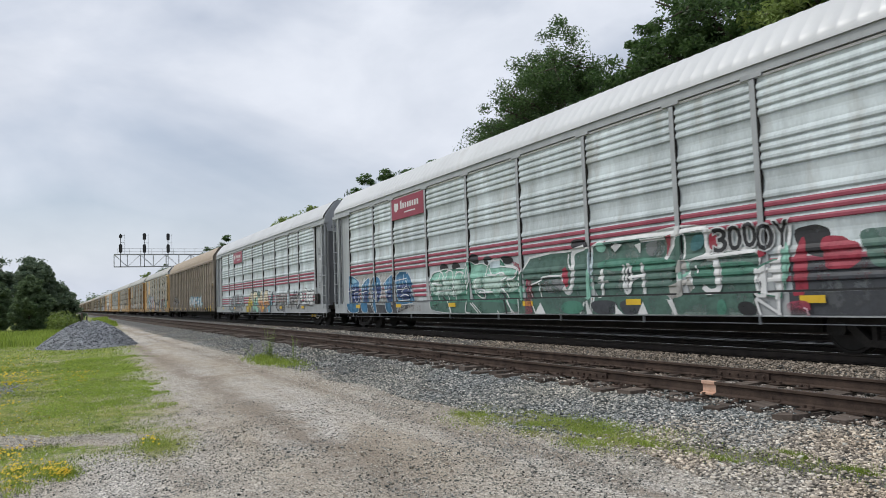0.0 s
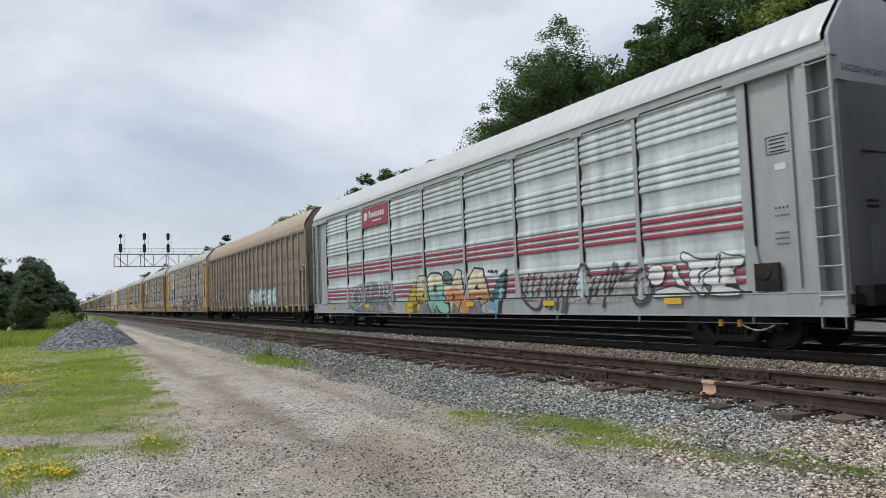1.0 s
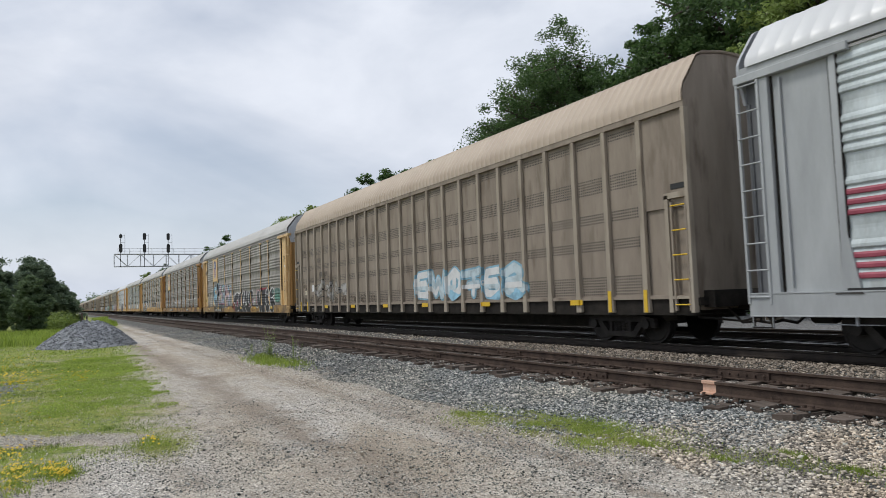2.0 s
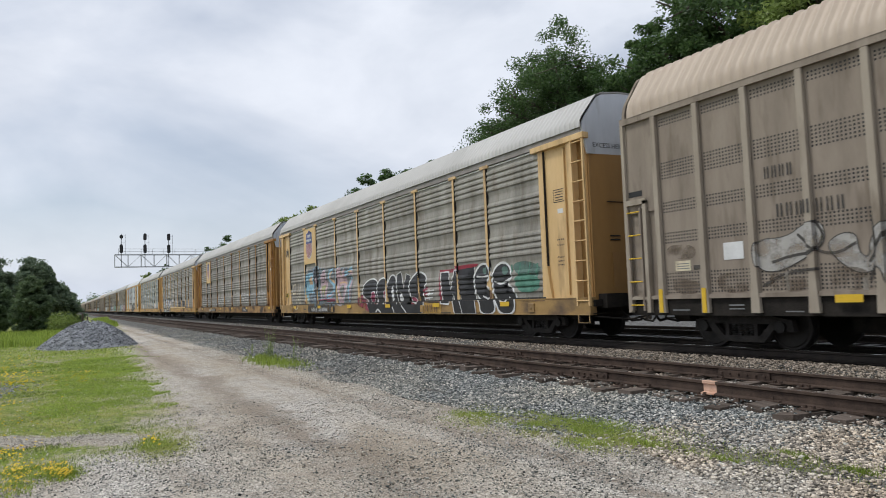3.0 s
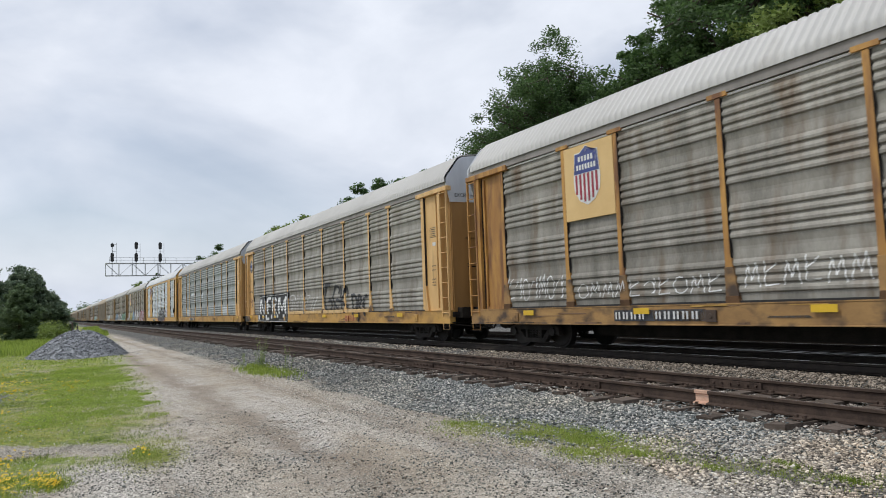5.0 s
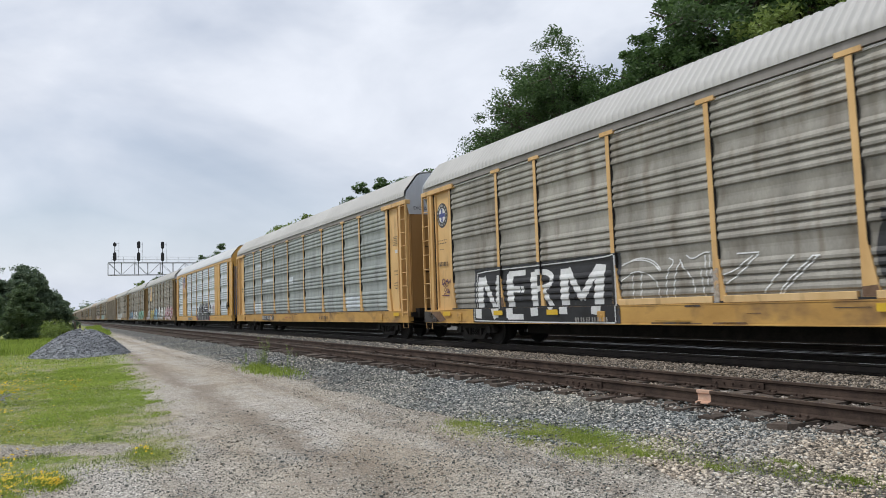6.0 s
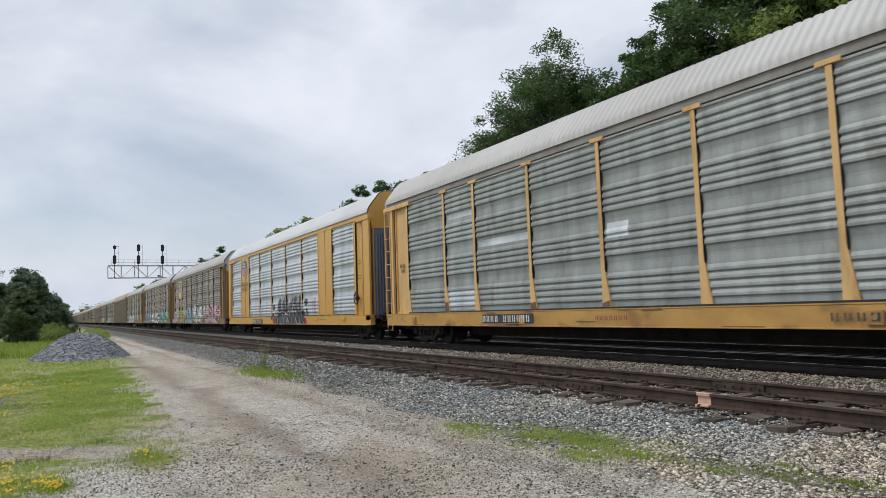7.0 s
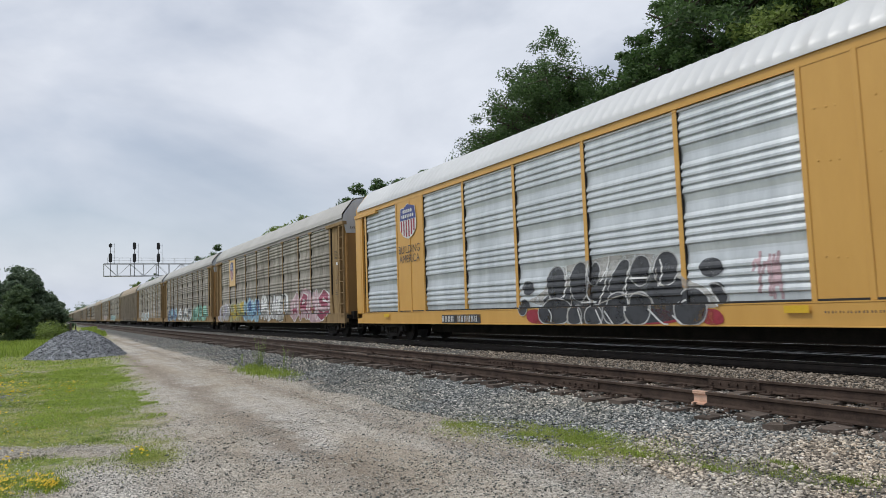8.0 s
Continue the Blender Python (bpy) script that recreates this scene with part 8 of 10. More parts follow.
daub(c3, [(23.27, 1.84), (23.56, 1.91), (23.71, 1.66), (23.46, 1.61)], "dark_green", None, 0, "green painted patch")
brush(c3, [(21.97, 1.65), (22.28, 1.6), (22.69, 1.65)], "white", 0.06, "white inner line of the lettering")
brush(c3, [(22.24, 1.04), (22.61, 0.94), (22.78, 1.01)], "white", 0.06, "white inner line of the lettering")
brush(c3, [(22.97, 1.45), (23.33, 1.36), (23.8, 1.52)], "white", 0.06, "white inner line of the lettering")
brush(c3, [(23.3, 0.89), (23.55, 0.81), (23.71, 0.99)], "white", 0.06, "white inner line of the lettering")
daub(c3, [(23.86, 1.94), (24.54, 1.99), (25.22, 1.8), (25.22, 1.61), (24.86, 1.53), (24.05, 1.64)], "dark_green", None, 0, "green background spray")
daub(c3, [(24, 1.65), (25.16, 1.58), (25.17, 1.12), (24.38, 1.08), (24.02, 1.26)], "green", None, 0, "green background spray")
brush(c3, [(23.83, 1.91), (23.88, 1.69)], "green", 0.06, "green drip")
brush(c3, [(24.26, 1.94), (24.21, 1.53)], "green", 0.06, "green drip")
brush(c3, [(24.72, 1.94), (24.7, 1.57)], "green", 0.06, "green drip")
brush(c3, [(25.06, 1.88), (25.07, 1.48)], "green", 0.06, "green drip")
daub(c3, [(20.65, 2.04), (21.76, 2.06), (22.06, 2.04), (21.87, 1.96), (20.78, 1.92)], "red", None, 0, "red rim of the lettering", sharp=True)
paint(c3, [rect(18.5, SILL0 + 0.01, 19.7, 0.86)], P["mustard"], 0.006, "worn_paint", "yellow repainted sill")
bars(c3, 18.6, 0.58, 19.6, 0.82, 3, "rust", 31)
bars(c3, 5.9, 0.58, 8.4, 0.76, 11, "white", 9)
scribble(c3, 0.9, 1.5, 3.6, 4.1, 3, "black", 0.04, 15)
bars(c3, 0.95, 1.40, 1.3, 1.55, 3, "black", 10, "yellow")
placard(c3, 26.0)
reflectors(c3)

# weathered car with white scratches
shield(c4, 5.05, 5.95, 3.35, 4.80)
for k, (a, b, lo, hi, n) in enumerate(((1.9, 4.4, 1.1, 1.8, 7), (4.9, 9.2, 1.1, 1.5, 10), (9.6, 12.0, 1.2, 1.7, 6), (12.5, 14.8, 1.3, 1.75, 6))):
    scribble(c4, a, b, lo, hi, n, "white", 0.028, 70 + k, "thin white scratched tags")
COATS.clear()
brush(c4, [(23.15, 1.78), (23.35, 1.84)], "white", 0.026, "thin white scratched tag")
brush(c4, [(23.29, 1.82), (23.3, 1.54)], "white", 0.026, "thin white scratched tag")
brush(c4, [(23.47, 1.86), (23.51, 1.7), (23.41, 1.54)], "white", 0.026, "thin white scratched tag")
brush(c4, [(23.67, 1.79), (23.81, 1.91), (24.0, 1.85), (24.02, 1.71)], "white", 0.026, "thin white scratched tag")
brush(c4, [(24.19, 1.78), (24.74, 1.79)], "white", 0.026, "thin white scratched tag")
brush(c4, [(24.68, 1.92), (24.74, 1.79), (24.65, 1.52)], "white", 0.026, "thin white scratched tag")
brush(c4, [(24.2, 1.75), (24.16, 1.49), (24.38, 1.43)], "white", 0.026, "thin white scratched tag")
brush(c4, [(23.01, 1.56), (23.58, 1.56)], "white", 0.026, "thin white scratched tag")
brush(c4, [(24.27, 1.23), (24.38, 1.48), (24.71, 1.36), (24.63, 1.11)], "white", 0.026, "thin white scratched tag")
brush(c4, [(23.15, 1.44), (23.14, 1.03)], "white", 0.026, "thin white scratched tag")
brush(c4, [(24.83, 1.39), (25.23, 1.4)], "white", 0.026, "thin white scratched tag")
brush(c4, [(23.49, 1.35), (23.96, 1.26)], "white", 0.026, "thin white scratched tag")
brush(c4, [(18.19, 1.84), (18.59, 1.85)], "white", 0.036, "thin white scratched tag")
brush(c4, [(18.22, 1.83), (18.2, 1.68), (18.46, 1.63)], "white", 0.036, "thin white scratched tag")
brush(c4, [(18.43, 1.84), (18.45, 1.41), (18.55, 1.3)], "white", 0.036, "thin white scratched tag")
brush(c4, [(18.59, 1.81), (18.9, 1.77)], "white", 0.036, "thin white scratched tag")
brush(c4, [(18.64, 1.81), (18.62, 1.66)], "white", 0.036, "thin white scratched tag")
brush(c4, [(18.97, 1.82), (19.28, 1.83)], "white", 0.036, "thin white scratched tag")
brush(c4, [(18.99, 1.81), (18.92, 1.64), (19.13, 1.62)], "white", 0.036, "thin white scratched tag")
brush(c4, [(19.14, 1.81), (19.16, 1.51)], "white", 0.036, "thin white scratched tag")
brush(c4, [(18.49, 1.49), (18.84, 1.49), (18.98, 1.44)], "white", 0.036, "thin white scratched tag")
brush(c4, [(18.71, 1.62), (18.76, 1.34), (18.9, 1.34)], "white", 0.036, "thin white scratched tag")
brush(c4, [(19.34, 1.75), (19.63, 1.8)], "white", 0.036, "thin white scratched tag")
brush(c4, [(19.56, 1.78), (19.58, 1.56), (19.41, 1.49), (19.31, 1.61), (19.35, 1.75)], "white", 0.036, "thin white scratched tag")
brush(c4, [(19.28, 1.45), (19.62, 1.32)], "white", 0.036, "thin white scratched tag")
brush(c4, [(19.44, 1.41), (19.45, 1.22)], "white", 0.036, "thin white scratched tag")
brush(c4, [(19.68, 1.69), (19.9, 1.76), (20.18, 1.69)], "white", 0.036, "thin white scratched tag")
brush(c4, [(19.72, 1.69), (19.69, 1.55)], "white", 0.036, "thin white scratched tag")
brush(c4, [(20.19, 1.69), (20.54, 1.71)], "white", 0.036, "thin white scratched tag")
brush(c4, [(20.22, 1.68), (20.22, 1.53)], "white", 0.036, "thin white scratched tag")
brush(c4, [(20.49, 1.71), (20.49, 1.53)], "white", 0.036, "thin white scratched tag")
brush(c4, [(19.78, 1.42), (19.75, 1.0)], "white", 0.036, "thin white scratched tag")
brush(c4, [(19.99, 1.43), (20.02, 1.2)], "white", 0.036, "thin white scratched tag")
brush(c4, [(18.92, 1.41), (18.94, 1.22)], "white", 0.036, "thin white scratched tag")
brush(c4, [(15.87, 1.91), (15.88, 1.74)], "white", 0.028, "thin white scratched tag")
brush(c4, [(15.97, 1.97), (16.01, 1.8), (16.2, 1.82)], "white", 0.028, "thin white scratched tag")
brush(c4, [(16.26, 1.99), (16.33, 1.71)], "white", 0.028, "thin white scratched tag")
brush(c4, [(16.35, 1.98), (16.59, 1.79), (16.56, 1.97)], "white", 0.028, "thin white scratched tag")
brush(c4, [(16.75, 1.88), (16.94, 1.98), (16.79, 1.78)], "white", 0.028, "thin white scratched tag")
brush(c4, [(17.02, 1.86), (17.52, 1.81)], "white", 0.028, "thin white scratched tag")
brush(c4, [(17.26, 1.78), (17.29, 1.28)], "white", 0.028, "thin white scratched tag")
brush(c4, [(16.47, 1.67), (16.53, 1.28)], "white", 0.028, "thin white scratched tag")
brush(c4, [(16.73, 1.75), (16.73, 1.56)], "white", 0.028, "thin white scratched tag")
brush(c4, [(17.0, 1.64), (16.99, 1.26)], "white", 0.028, "thin white scratched tag")
brush(c4, [(20.97, 1.77), (21.34, 1.72), (21.43, 1.78)], "white", 0.028, "thin white scratched tag")
brush(c4, [(21.51, 1.67), (21.53, 1.76), (21.8, 1.75)], "white", 0.028, "thin white scratched tag")
brush(c4, [(21.89, 1.79), (22.2, 1.77)], "white", 0.028, "thin white scratched tag")
brush(c4, [(22.24, 1.75), (22.26, 1.66), (22.35, 1.6)], "white", 0.028, "thin white scratched tag")
brush(c4, [(22.04, 1.38), (22.33, 1.38)], "white", 0.028, "thin white scratched tag")
brush(c4, [(22.04, 1.38), (22.03, 1.0)], "white", 0.028, "thin white scratched tag")
brush(c4, [(21.84, 1.37), (21.85, 1.21)], "white", 0.028, "thin white scratched tag")
brush(c4, [(21.16, 1.32), (21.17, 1.2)], "white", 0.028, "thin white scratched tag")
brush(c4, [(21.94, 1.5), (21.94, 1.23)], "white", 0.028, "thin white scratched tag")
bars(c4, 6.3, 0.62, 8.7, 0.78, 10, "white", 11, "slate")
paint(c4, [rect(18.69, 0.55, 20.28, 0.86)], P["slate"], 0.003, "patch", "black patch", "rib")
bars(c4, 19.1, 0.62, 19.97, 0.77, 4, "white", 12)
placard(c4, 26.0)
reflectors(c4, xs=(3.0, 7.1, 11.2, 15.4, 20.22, 26.2))
sill_wear(c4, 143, 16)

# weathered car with the black block letters
paint(c5, [rect(3.18, SILL0 + 0.005, 9.52, 2.12)], P["slate"], 0.003, "graffiti", "dark edge of a black block")
paint(c5, [rect(3.26, SILL0 + 0.01, 9.42, 2.06)], P["black"], 0.006, "graffiti", "black painted block")
sill_wear(c0, 140, 6), sill_wear(c1, 141, 8)
COATS.clear()
brush(c5, [(3.56, 1.86), (3.5, 0.64)], "white", 0.32, "white block lettering")
brush(c5, [(5.08, 1.9), (5.14, 0.66)], "white", 0.32, "white block lettering")
brush(c5, [(6.22, 1.88), (6.3, 0.7)], "white", 0.32, "white block lettering")
brush(c5, [(7.5, 1.88), (7.5, 0.74)], "white", 0.32, "white block lettering")
brush(c5, [(8.86, 1.9), (8.7, 0.72)], "white", 0.32, "white block lettering")
brush(c5, [(3.68, 1.84), (4.2, 1.11), (4.42, 0.64)], "white", 0.2, "white block lettering")
brush(c5, [(4.5, 1.88), (4.46, 0.66)], "white", 0.22, "white block lettering")
brush(c5, [(7.62, 1.86), (7.95, 1.4), (8.16, 1.1)], "white", 0.2, "white block lettering")
brush(c5, [(8.76, 1.86), (8.42, 1.45), (8.16, 1.1)], "white", 0.2, "white block lettering")
brush(c5, [(5.0, 1.88), (5.82, 1.88)], "white", 0.15, "white block lettering")
brush(c5, [(5.1, 1.45), (5.77, 1.42)], "white", 0.17, "white block lettering")
brush(c5, [(5.05, 0.68), (5.8, 0.68)], "white", 0.15, "white block lettering")
brush(c5, [(6.24, 1.86), (6.8, 1.85), (7.08, 1.66), (6.85, 1.45), (6.34, 1.4)], "white", 0.15, "white block lettering")
brush(c5, [(6.61, 1.39), (7.03, 0.85)], "white", 0.17, "white block lettering")
brush(c5, [(4.81, 1.81), (4.86, 1.45)], "slate", 0.05, "black drip in the lettering")
brush(c5, [(5.63, 1.55), (5.57, 1.13), (5.75, 1.12)], "slate", 0.05, "black drip in the lettering")
brush(c5, [(7.09, 1.65), (7.01, 1.45)], "slate", 0.05, "black drip in the lettering")
brush(c5, [(7.93, 1.26), (7.87, 0.96)], "slate", 0.05, "black drip in the lettering")
brush(c5, [(3.86, 1.31), (3.74, 0.85)], "slate", 0.05, "black drip in the lettering")
brush(c5, [(3.34, 1.99), (4.08, 2.04), (6.79, 2.03), (8.73, 2.05), (9.35, 2.09)], "white", 0.032, "white edge of the block")
brush(c5, [(9.37, 2.07), (9.37, 0.54)], "white", 0.032, "white edge of the block")
brush(c5, [(3.34, 1.99), (3.28, 0.57)], "white", 0.032, "white edge of the block")
brush(c5, [(3.28, 0.57), (6.68, 0.53), (9.35, 0.53)], "white", 0.032, "white edge of the block")
brush(c5, [(9.55, 1.81), (10.05, 1.97), (10.5, 1.88), (10.75, 1.64)], "white", 0.028, "white hand-drawn loop")
brush(c5, [(9.54, 1.46), (9.93, 1.67), (10.3, 1.62), (10.63, 1.4), (10.67, 1.03)], "white", 0.028, "white hand-drawn loop")
brush(c5, [(9.9, 1.61), (9.9, 1.05)], "white", 0.028, "white hand-drawn loop")
brush(c5, [(10.17, 1.65), (10.12, 0.99)], "white", 0.028, "white hand-drawn loop")
brush(c5, [(9.57, 1.84), (10.04, 1.93), (10.45, 1.84), (10.73, 1.62)], "white", 0.028, "white hand-drawn loop")
brush(c5, [(10.94, 1.89), (11.1, 1.8), (10.87, 1.56), (10.87, 1.02)], "white", 0.028, "white hand-drawn loop")
brush(c5, [(11.25, 1.79), (11.09, 1.48), (11.06, 1.02)], "white", 0.028, "white hand-drawn loop")
brush(c5, [(11.23, 1.84), (11.35, 1.64), (11.56, 1.44), (11.62, 1.14)], "white", 0.028, "white hand-drawn loop")
brush(c5, [(11.4, 1.91), (11.55, 1.8), (11.83, 1.93), (11.98, 1.92)], "white", 0.028, "white hand-drawn loop")
brush(c5, [(11.77, 1.63), (11.85, 1)], "white", 0.028, "white hand-drawn loop")
brush(c5, [(11.98, 1.87), (12.03, 1.4)], "white", 0.028, "white hand-drawn loop")
brush(c5, [(11.87, 1.87), (11.95, 1.25)], "white", 0.028, "white hand-drawn loop")
brush(c5, [(12.61, 1.84), (13.09, 1.83)], "white", 0.028, "white hand-drawn loop")
brush(c5, [(13.08, 1.8), (12.75, 1.51), (12.37, 1.28)], "white", 0.028, "white hand-drawn loop")
brush(c5, [(12.96, 1.78), (12.57, 1.52), (12.31, 1.46)], "white", 0.028, "white hand-drawn loop")
brush(c5, [(13.78, 1.72), (13.4, 1.36), (13.16, 1.08)], "white", 0.028, "white hand-drawn loop")
brush(c5, [(14.24, 1.68), (13.73, 1.26), (13.47, 1.01)], "white", 0.028, "white hand-drawn loop")
brush(c5, [(14.15, 1.69), (13.61, 1.26), (13.46, 1.05)], "white", 0.028, "white hand-drawn loop")
brush(c5, [(14.16, 1.68), (14.27, 1.68)], "white", 0.028, "white hand-drawn loop")
daub(c5, [(11.98, 1.55), (12.2, 1.6), (12.34, 1.4), (12.4, 0.93), (12.02, 0.93)], "haze", None, 0, "white smear over the post foot", sharp=True)
brush(c5, [(16.06, 2.21), (15.56, 2.22), (15.27, 2.01), (15.27, 1.3), (15.66, 0.94), (16.17, 1.08), (16.3, 1.44), (15.81, 1.54)], "black", 0.17, "black brushed lettering")
brush(c5, [(15.29, 2.25), (15.97, 2.26)], "black", 0.17, "black brushed lettering")
brush(c5, [(16.82, 2.17), (16.43, 1.99), (16.35, 1.55), (16.66, 1.32), (16.91, 1.09), (17.09, 1.19)], "black", 0.14, "black brushed lettering")
brush(c5, [(16.66, 1.39), (16.46, 0.88)], "black", 0.14, "black brushed lettering")
brush(c5, [(17.29, 2.13), (17.41, 1.49), (17.53, 0.9)], "black", 0.14, "black brushed lettering")
brush(c5, [(18.04, 2.05), (17.63, 1.61), (17.36, 1.42)], "black", 0.14, "black brushed lettering")
brush(c5, [(16.77, 1.53), (17.61, 1.38), (18.28, 1.15)], "black", 0.14, "black brushed lettering")
brush(c5, [(16.81, 2.14), (17.12, 2.07), (17.05, 1.79)], "black", 0.14, "black brushed lettering")
brush(c5, [(18.06, 2.08), (18.23, 1.61)], "black", 0.12, "black brushed lettering")
brush(c5, [(18.61, 1.64), (18.96, 1.68), (19.27, 1.5), (19.17, 1.08), (18.93, 0.9)], "black", 0.15, "black brushed lettering")
brush(c5, [(18.71, 1.6), (18.81, 1.16), (18.95, 0.84)], "black", 0.15, "black brushed lettering")
brush(c5, [(19.47, 1.67), (19.38, 1.25), (19.22, 0.96)], "black", 0.15, "black brushed lettering")
brush(c5, [(19.47, 1.64), (19.71, 1.59), (19.75, 1.35), (19.5, 1.25)], "black", 0.15, "black brushed lettering")
brush(c5, [(19.5, 1.25), (19.66, 1), (19.53, 0.54)], "black", 0.15, "black brushed lettering")
brush(c5, [(20.06, 1.56), (19.97, 1.23), (20.17, 0.88), (20.34, 0.82)], "black", 0.15, "black brushed lettering")
brush(c5, [(19.86, 1.29), (20.02, 1.11)], "black", 0.15, "black brushed lettering")
brush(c5, [(20.09, 1.56), (20.4, 1.59)], "black", 0.15, "black brushed lettering")
bars(c5, 18.1, 0.58, 19.4, 0.80, 4, "red", 13)
bars(c5, 8.0, 0.55, 9.2, 0.66, 6, "pale", 14)
for a, b in ((9.45, 12.05), (12.3, 14.85), (15.15, 17.7), (17.95, 20.55)):
    bm = bmesh.new()
    box(bm, a, b, -1.475, -1.38, 0.925, 1.06)
    part("sheet_sill", bm, M["yellow"], c5, "", None, 0.008)
for name_, (w, m, up) in dict(rim=(0.74, "slate", 0.004), inner=(0.44, "white", 0.010)).items():
    paint(c5, [arc(1.24, 4.05, w / 2, w / 2 * 1.12, 0, 349, 22)], P[m], up, "emblem", "round blue and white emblem")
paint(c5, [rect(1.03, 3.99, 1.45, 4.11), rect(1.19, 3.82, 1.29, 3.99), rect(1.19, 4.11, 1.29, 4.28)], P["navy"], 0.016, "emblem", "")
q = []
for k in range(16):
    a0 = k * 22.5
    q += stroke(arc(1.24, 4.05, 0.295, 0.33, a0, a0 + 9 + (k * 7) % 6, 2), 0.05 + 0.012 * ((k * 5) % 3))
paint(c5, q, P["pale"], 0.013, "emblem", "")
bars(c5, 0.95, 2.36, 1.6, 2.50, 7, "black", 15)
bars(c5, 0.98, 3.10, 1.55, 3.13, 5, "black", 16), bars(c5, 0.98, 3.20, 1.6, 3.23, 5, "black", 16), bars(c5, 1.1, 2.90, 1.35, 2.93, 3, "black", 16)
brush(c5, [(1.31, 1.8), (1.25, 1.76), (1.18, 1.77), (1.13, 1.82), (1.13, 1.89), (1.19, 1.93), (1.27, 1.93), (1.31, 1.87), (1.31, 1.8)], "plum", 0.034, "dark purple looped tag")
brush(c5, [(1.34, 1.71), (1.3, 1.68), (1.24, 1.69), (1.21, 1.73), (1.21, 1.78), (1.25, 1.81), (1.31, 1.81), (1.35, 1.77), (1.34, 1.71)], "plum", 0.034, "dark purple looped tag")
brush(c5, [(1.52, 1.73), (1.47, 1.69), (1.4, 1.69), (1.36, 1.74), (1.36, 1.8), (1.41, 1.84), (1.48, 1.84), (1.52, 1.79), (1.52, 1.73)], "plum", 0.034, "dark purple looped tag")
brush(c5, [(1.4, 1.89), (1.48, 1.85)], "plum", 0.034, "dark purple looped tag")
brush(c5, [(1.48, 1.92), (1.53, 1.75), (1.59, 1.89), (1.64, 1.75), (1.71, 1.91)], "plum", 0.034, "dark purple looped tag")
brush(c5, [(1.39, 1.55), (1.35, 1.52), (1.3, 1.52), (1.26, 1.56), (1.27, 1.61), (1.31, 1.64), (1.36, 1.64), (1.39, 1.6), (1.39, 1.55)], "plum", 0.034, "dark purple looped tag")
brush(c5, [(1.55, 1.51), (1.51, 1.48), (1.46, 1.48), (1.43, 1.52), (1.43, 1.57), (1.47, 1.6), (1.52, 1.6), (1.56, 1.56), (1.55, 1.51)], "plum", 0.034, "dark purple looped tag")
brush(c5, [(1.59, 1.48), (1.56, 1.46), (1.53, 1.46), (1.52, 1.48), (1.52, 1.51), (1.54, 1.53), (1.57, 1.53), (1.59, 1.5), (1.59, 1.48)], "plum", 0.034, "dark purple looped tag")
brush(c5, [(1.22, 1.41), (1.3, 1.47), (1.39, 1.47)], "plum", 0.034, "dark purple looped tag")
brush(c5, [(1.1, 1.4), (1.59, 1.38)], "plum", 0.034, "dark purple looped tag")
brush(c5, [(1.1, 1.78), (1.21, 1.74)], "plum", 0.034, "dark purple looped tag")
daub(c5, [(0.02, 0.53), (1.2, 0.53), (1.5, 0.6), (1.3, 0.74), (1.15, 0.87), (0.02, 0.87)], "rust", None, 0, "rusty grime on the sill", sharp=True)
daub(c5, [(0.02, 0.52), (1.1, 0.52), (0.9, 0.58), (0.75, 0.72), (0.5, 0.78), (0.4, 0.87), (0.02, 0.88)], "soot", None, 0, "black grime on the sill", sharp=True)
paint(c5, [rect(0.08, 0.76, 0.22, 4.7)], P["rust"], 0.006, "rust_streak", "long brown rust streak behind the ladder", 1.27)
placard(c5, 26.0)
reflectors(c5, "rib", (1.6, 4.6, 7.1, 15.4, 19.4, 23.6))

# grey car: newer sheets, stencils
for x0, z0, x1, z1 in ((4.7, 3.93, 6.4, 4.08), (6.55, 2.86, 9.25, 3.06), (20.75, 0.98, 22.55, 1.62), (12.3, 2.55, 13.0, 2.9), (4.7, 1.0, 6.4, 1.6)):
    paint(c6, [rect(x0, z0, x1, z1)], M["bright_panel"], 0.003, "patch", "bright new sheet patch")
bars(c6, 6.95, 0.62, 9.35, 0.80, 11, "white", 17, "slate")
bars(c6, 11.9, 0.66, 13.0, 0.76, 7, "rose", 18), bars(c6, 17.6, 0.62, 18.9, 0.76, 6, "slate", 18)
bars(c6, 1.16, 2.60, 1.58, 2.74, 4, "black", 19), bars(c6, 1.25, 2.42, 1.58, 2.54, 4, "black", 19)
placard(c6, 26.0)
reflectors(c6, "rib", (26.3,))

# fresh yellow car
F = dict(style="fresh")
shield(c7, 4.30, 5.55, 3.52, 4.80, "fresh", False)
for words, z in (("BUILDING", 3.02), ("AMERICA", 2.68)):
    me = text_mesh(words, 0.40)
    for v in me.vertices:
        v.co = (4.95 + v.co.x * 0.95, 0, z + v.co.y)
    me.materials.clear()
    paint_mesh(c7, me, P["slate"], 0.006, "lettering", "dark lettering", "fresh")
COATS.clear()
daub(c7, [(11.86, 0.89), (12.59, 0.9), (12.93, 0.52), (11.92, 0.52)], "red", None, 0, "red background spray", style="fresh")
daub(c7, [(14.78, 0.83), (15.65, 0.86), (17.04, 0.84), (17.24, 0.52), (14.83, 0.52)], "red", None, 0, "red background spray", style="fresh")
daub(c7, [(17.69, 0.84), (18.13, 0.82), (18.23, 0.52), (17.66, 0.52)], "red", None, 0, "red background spray", style="fresh")
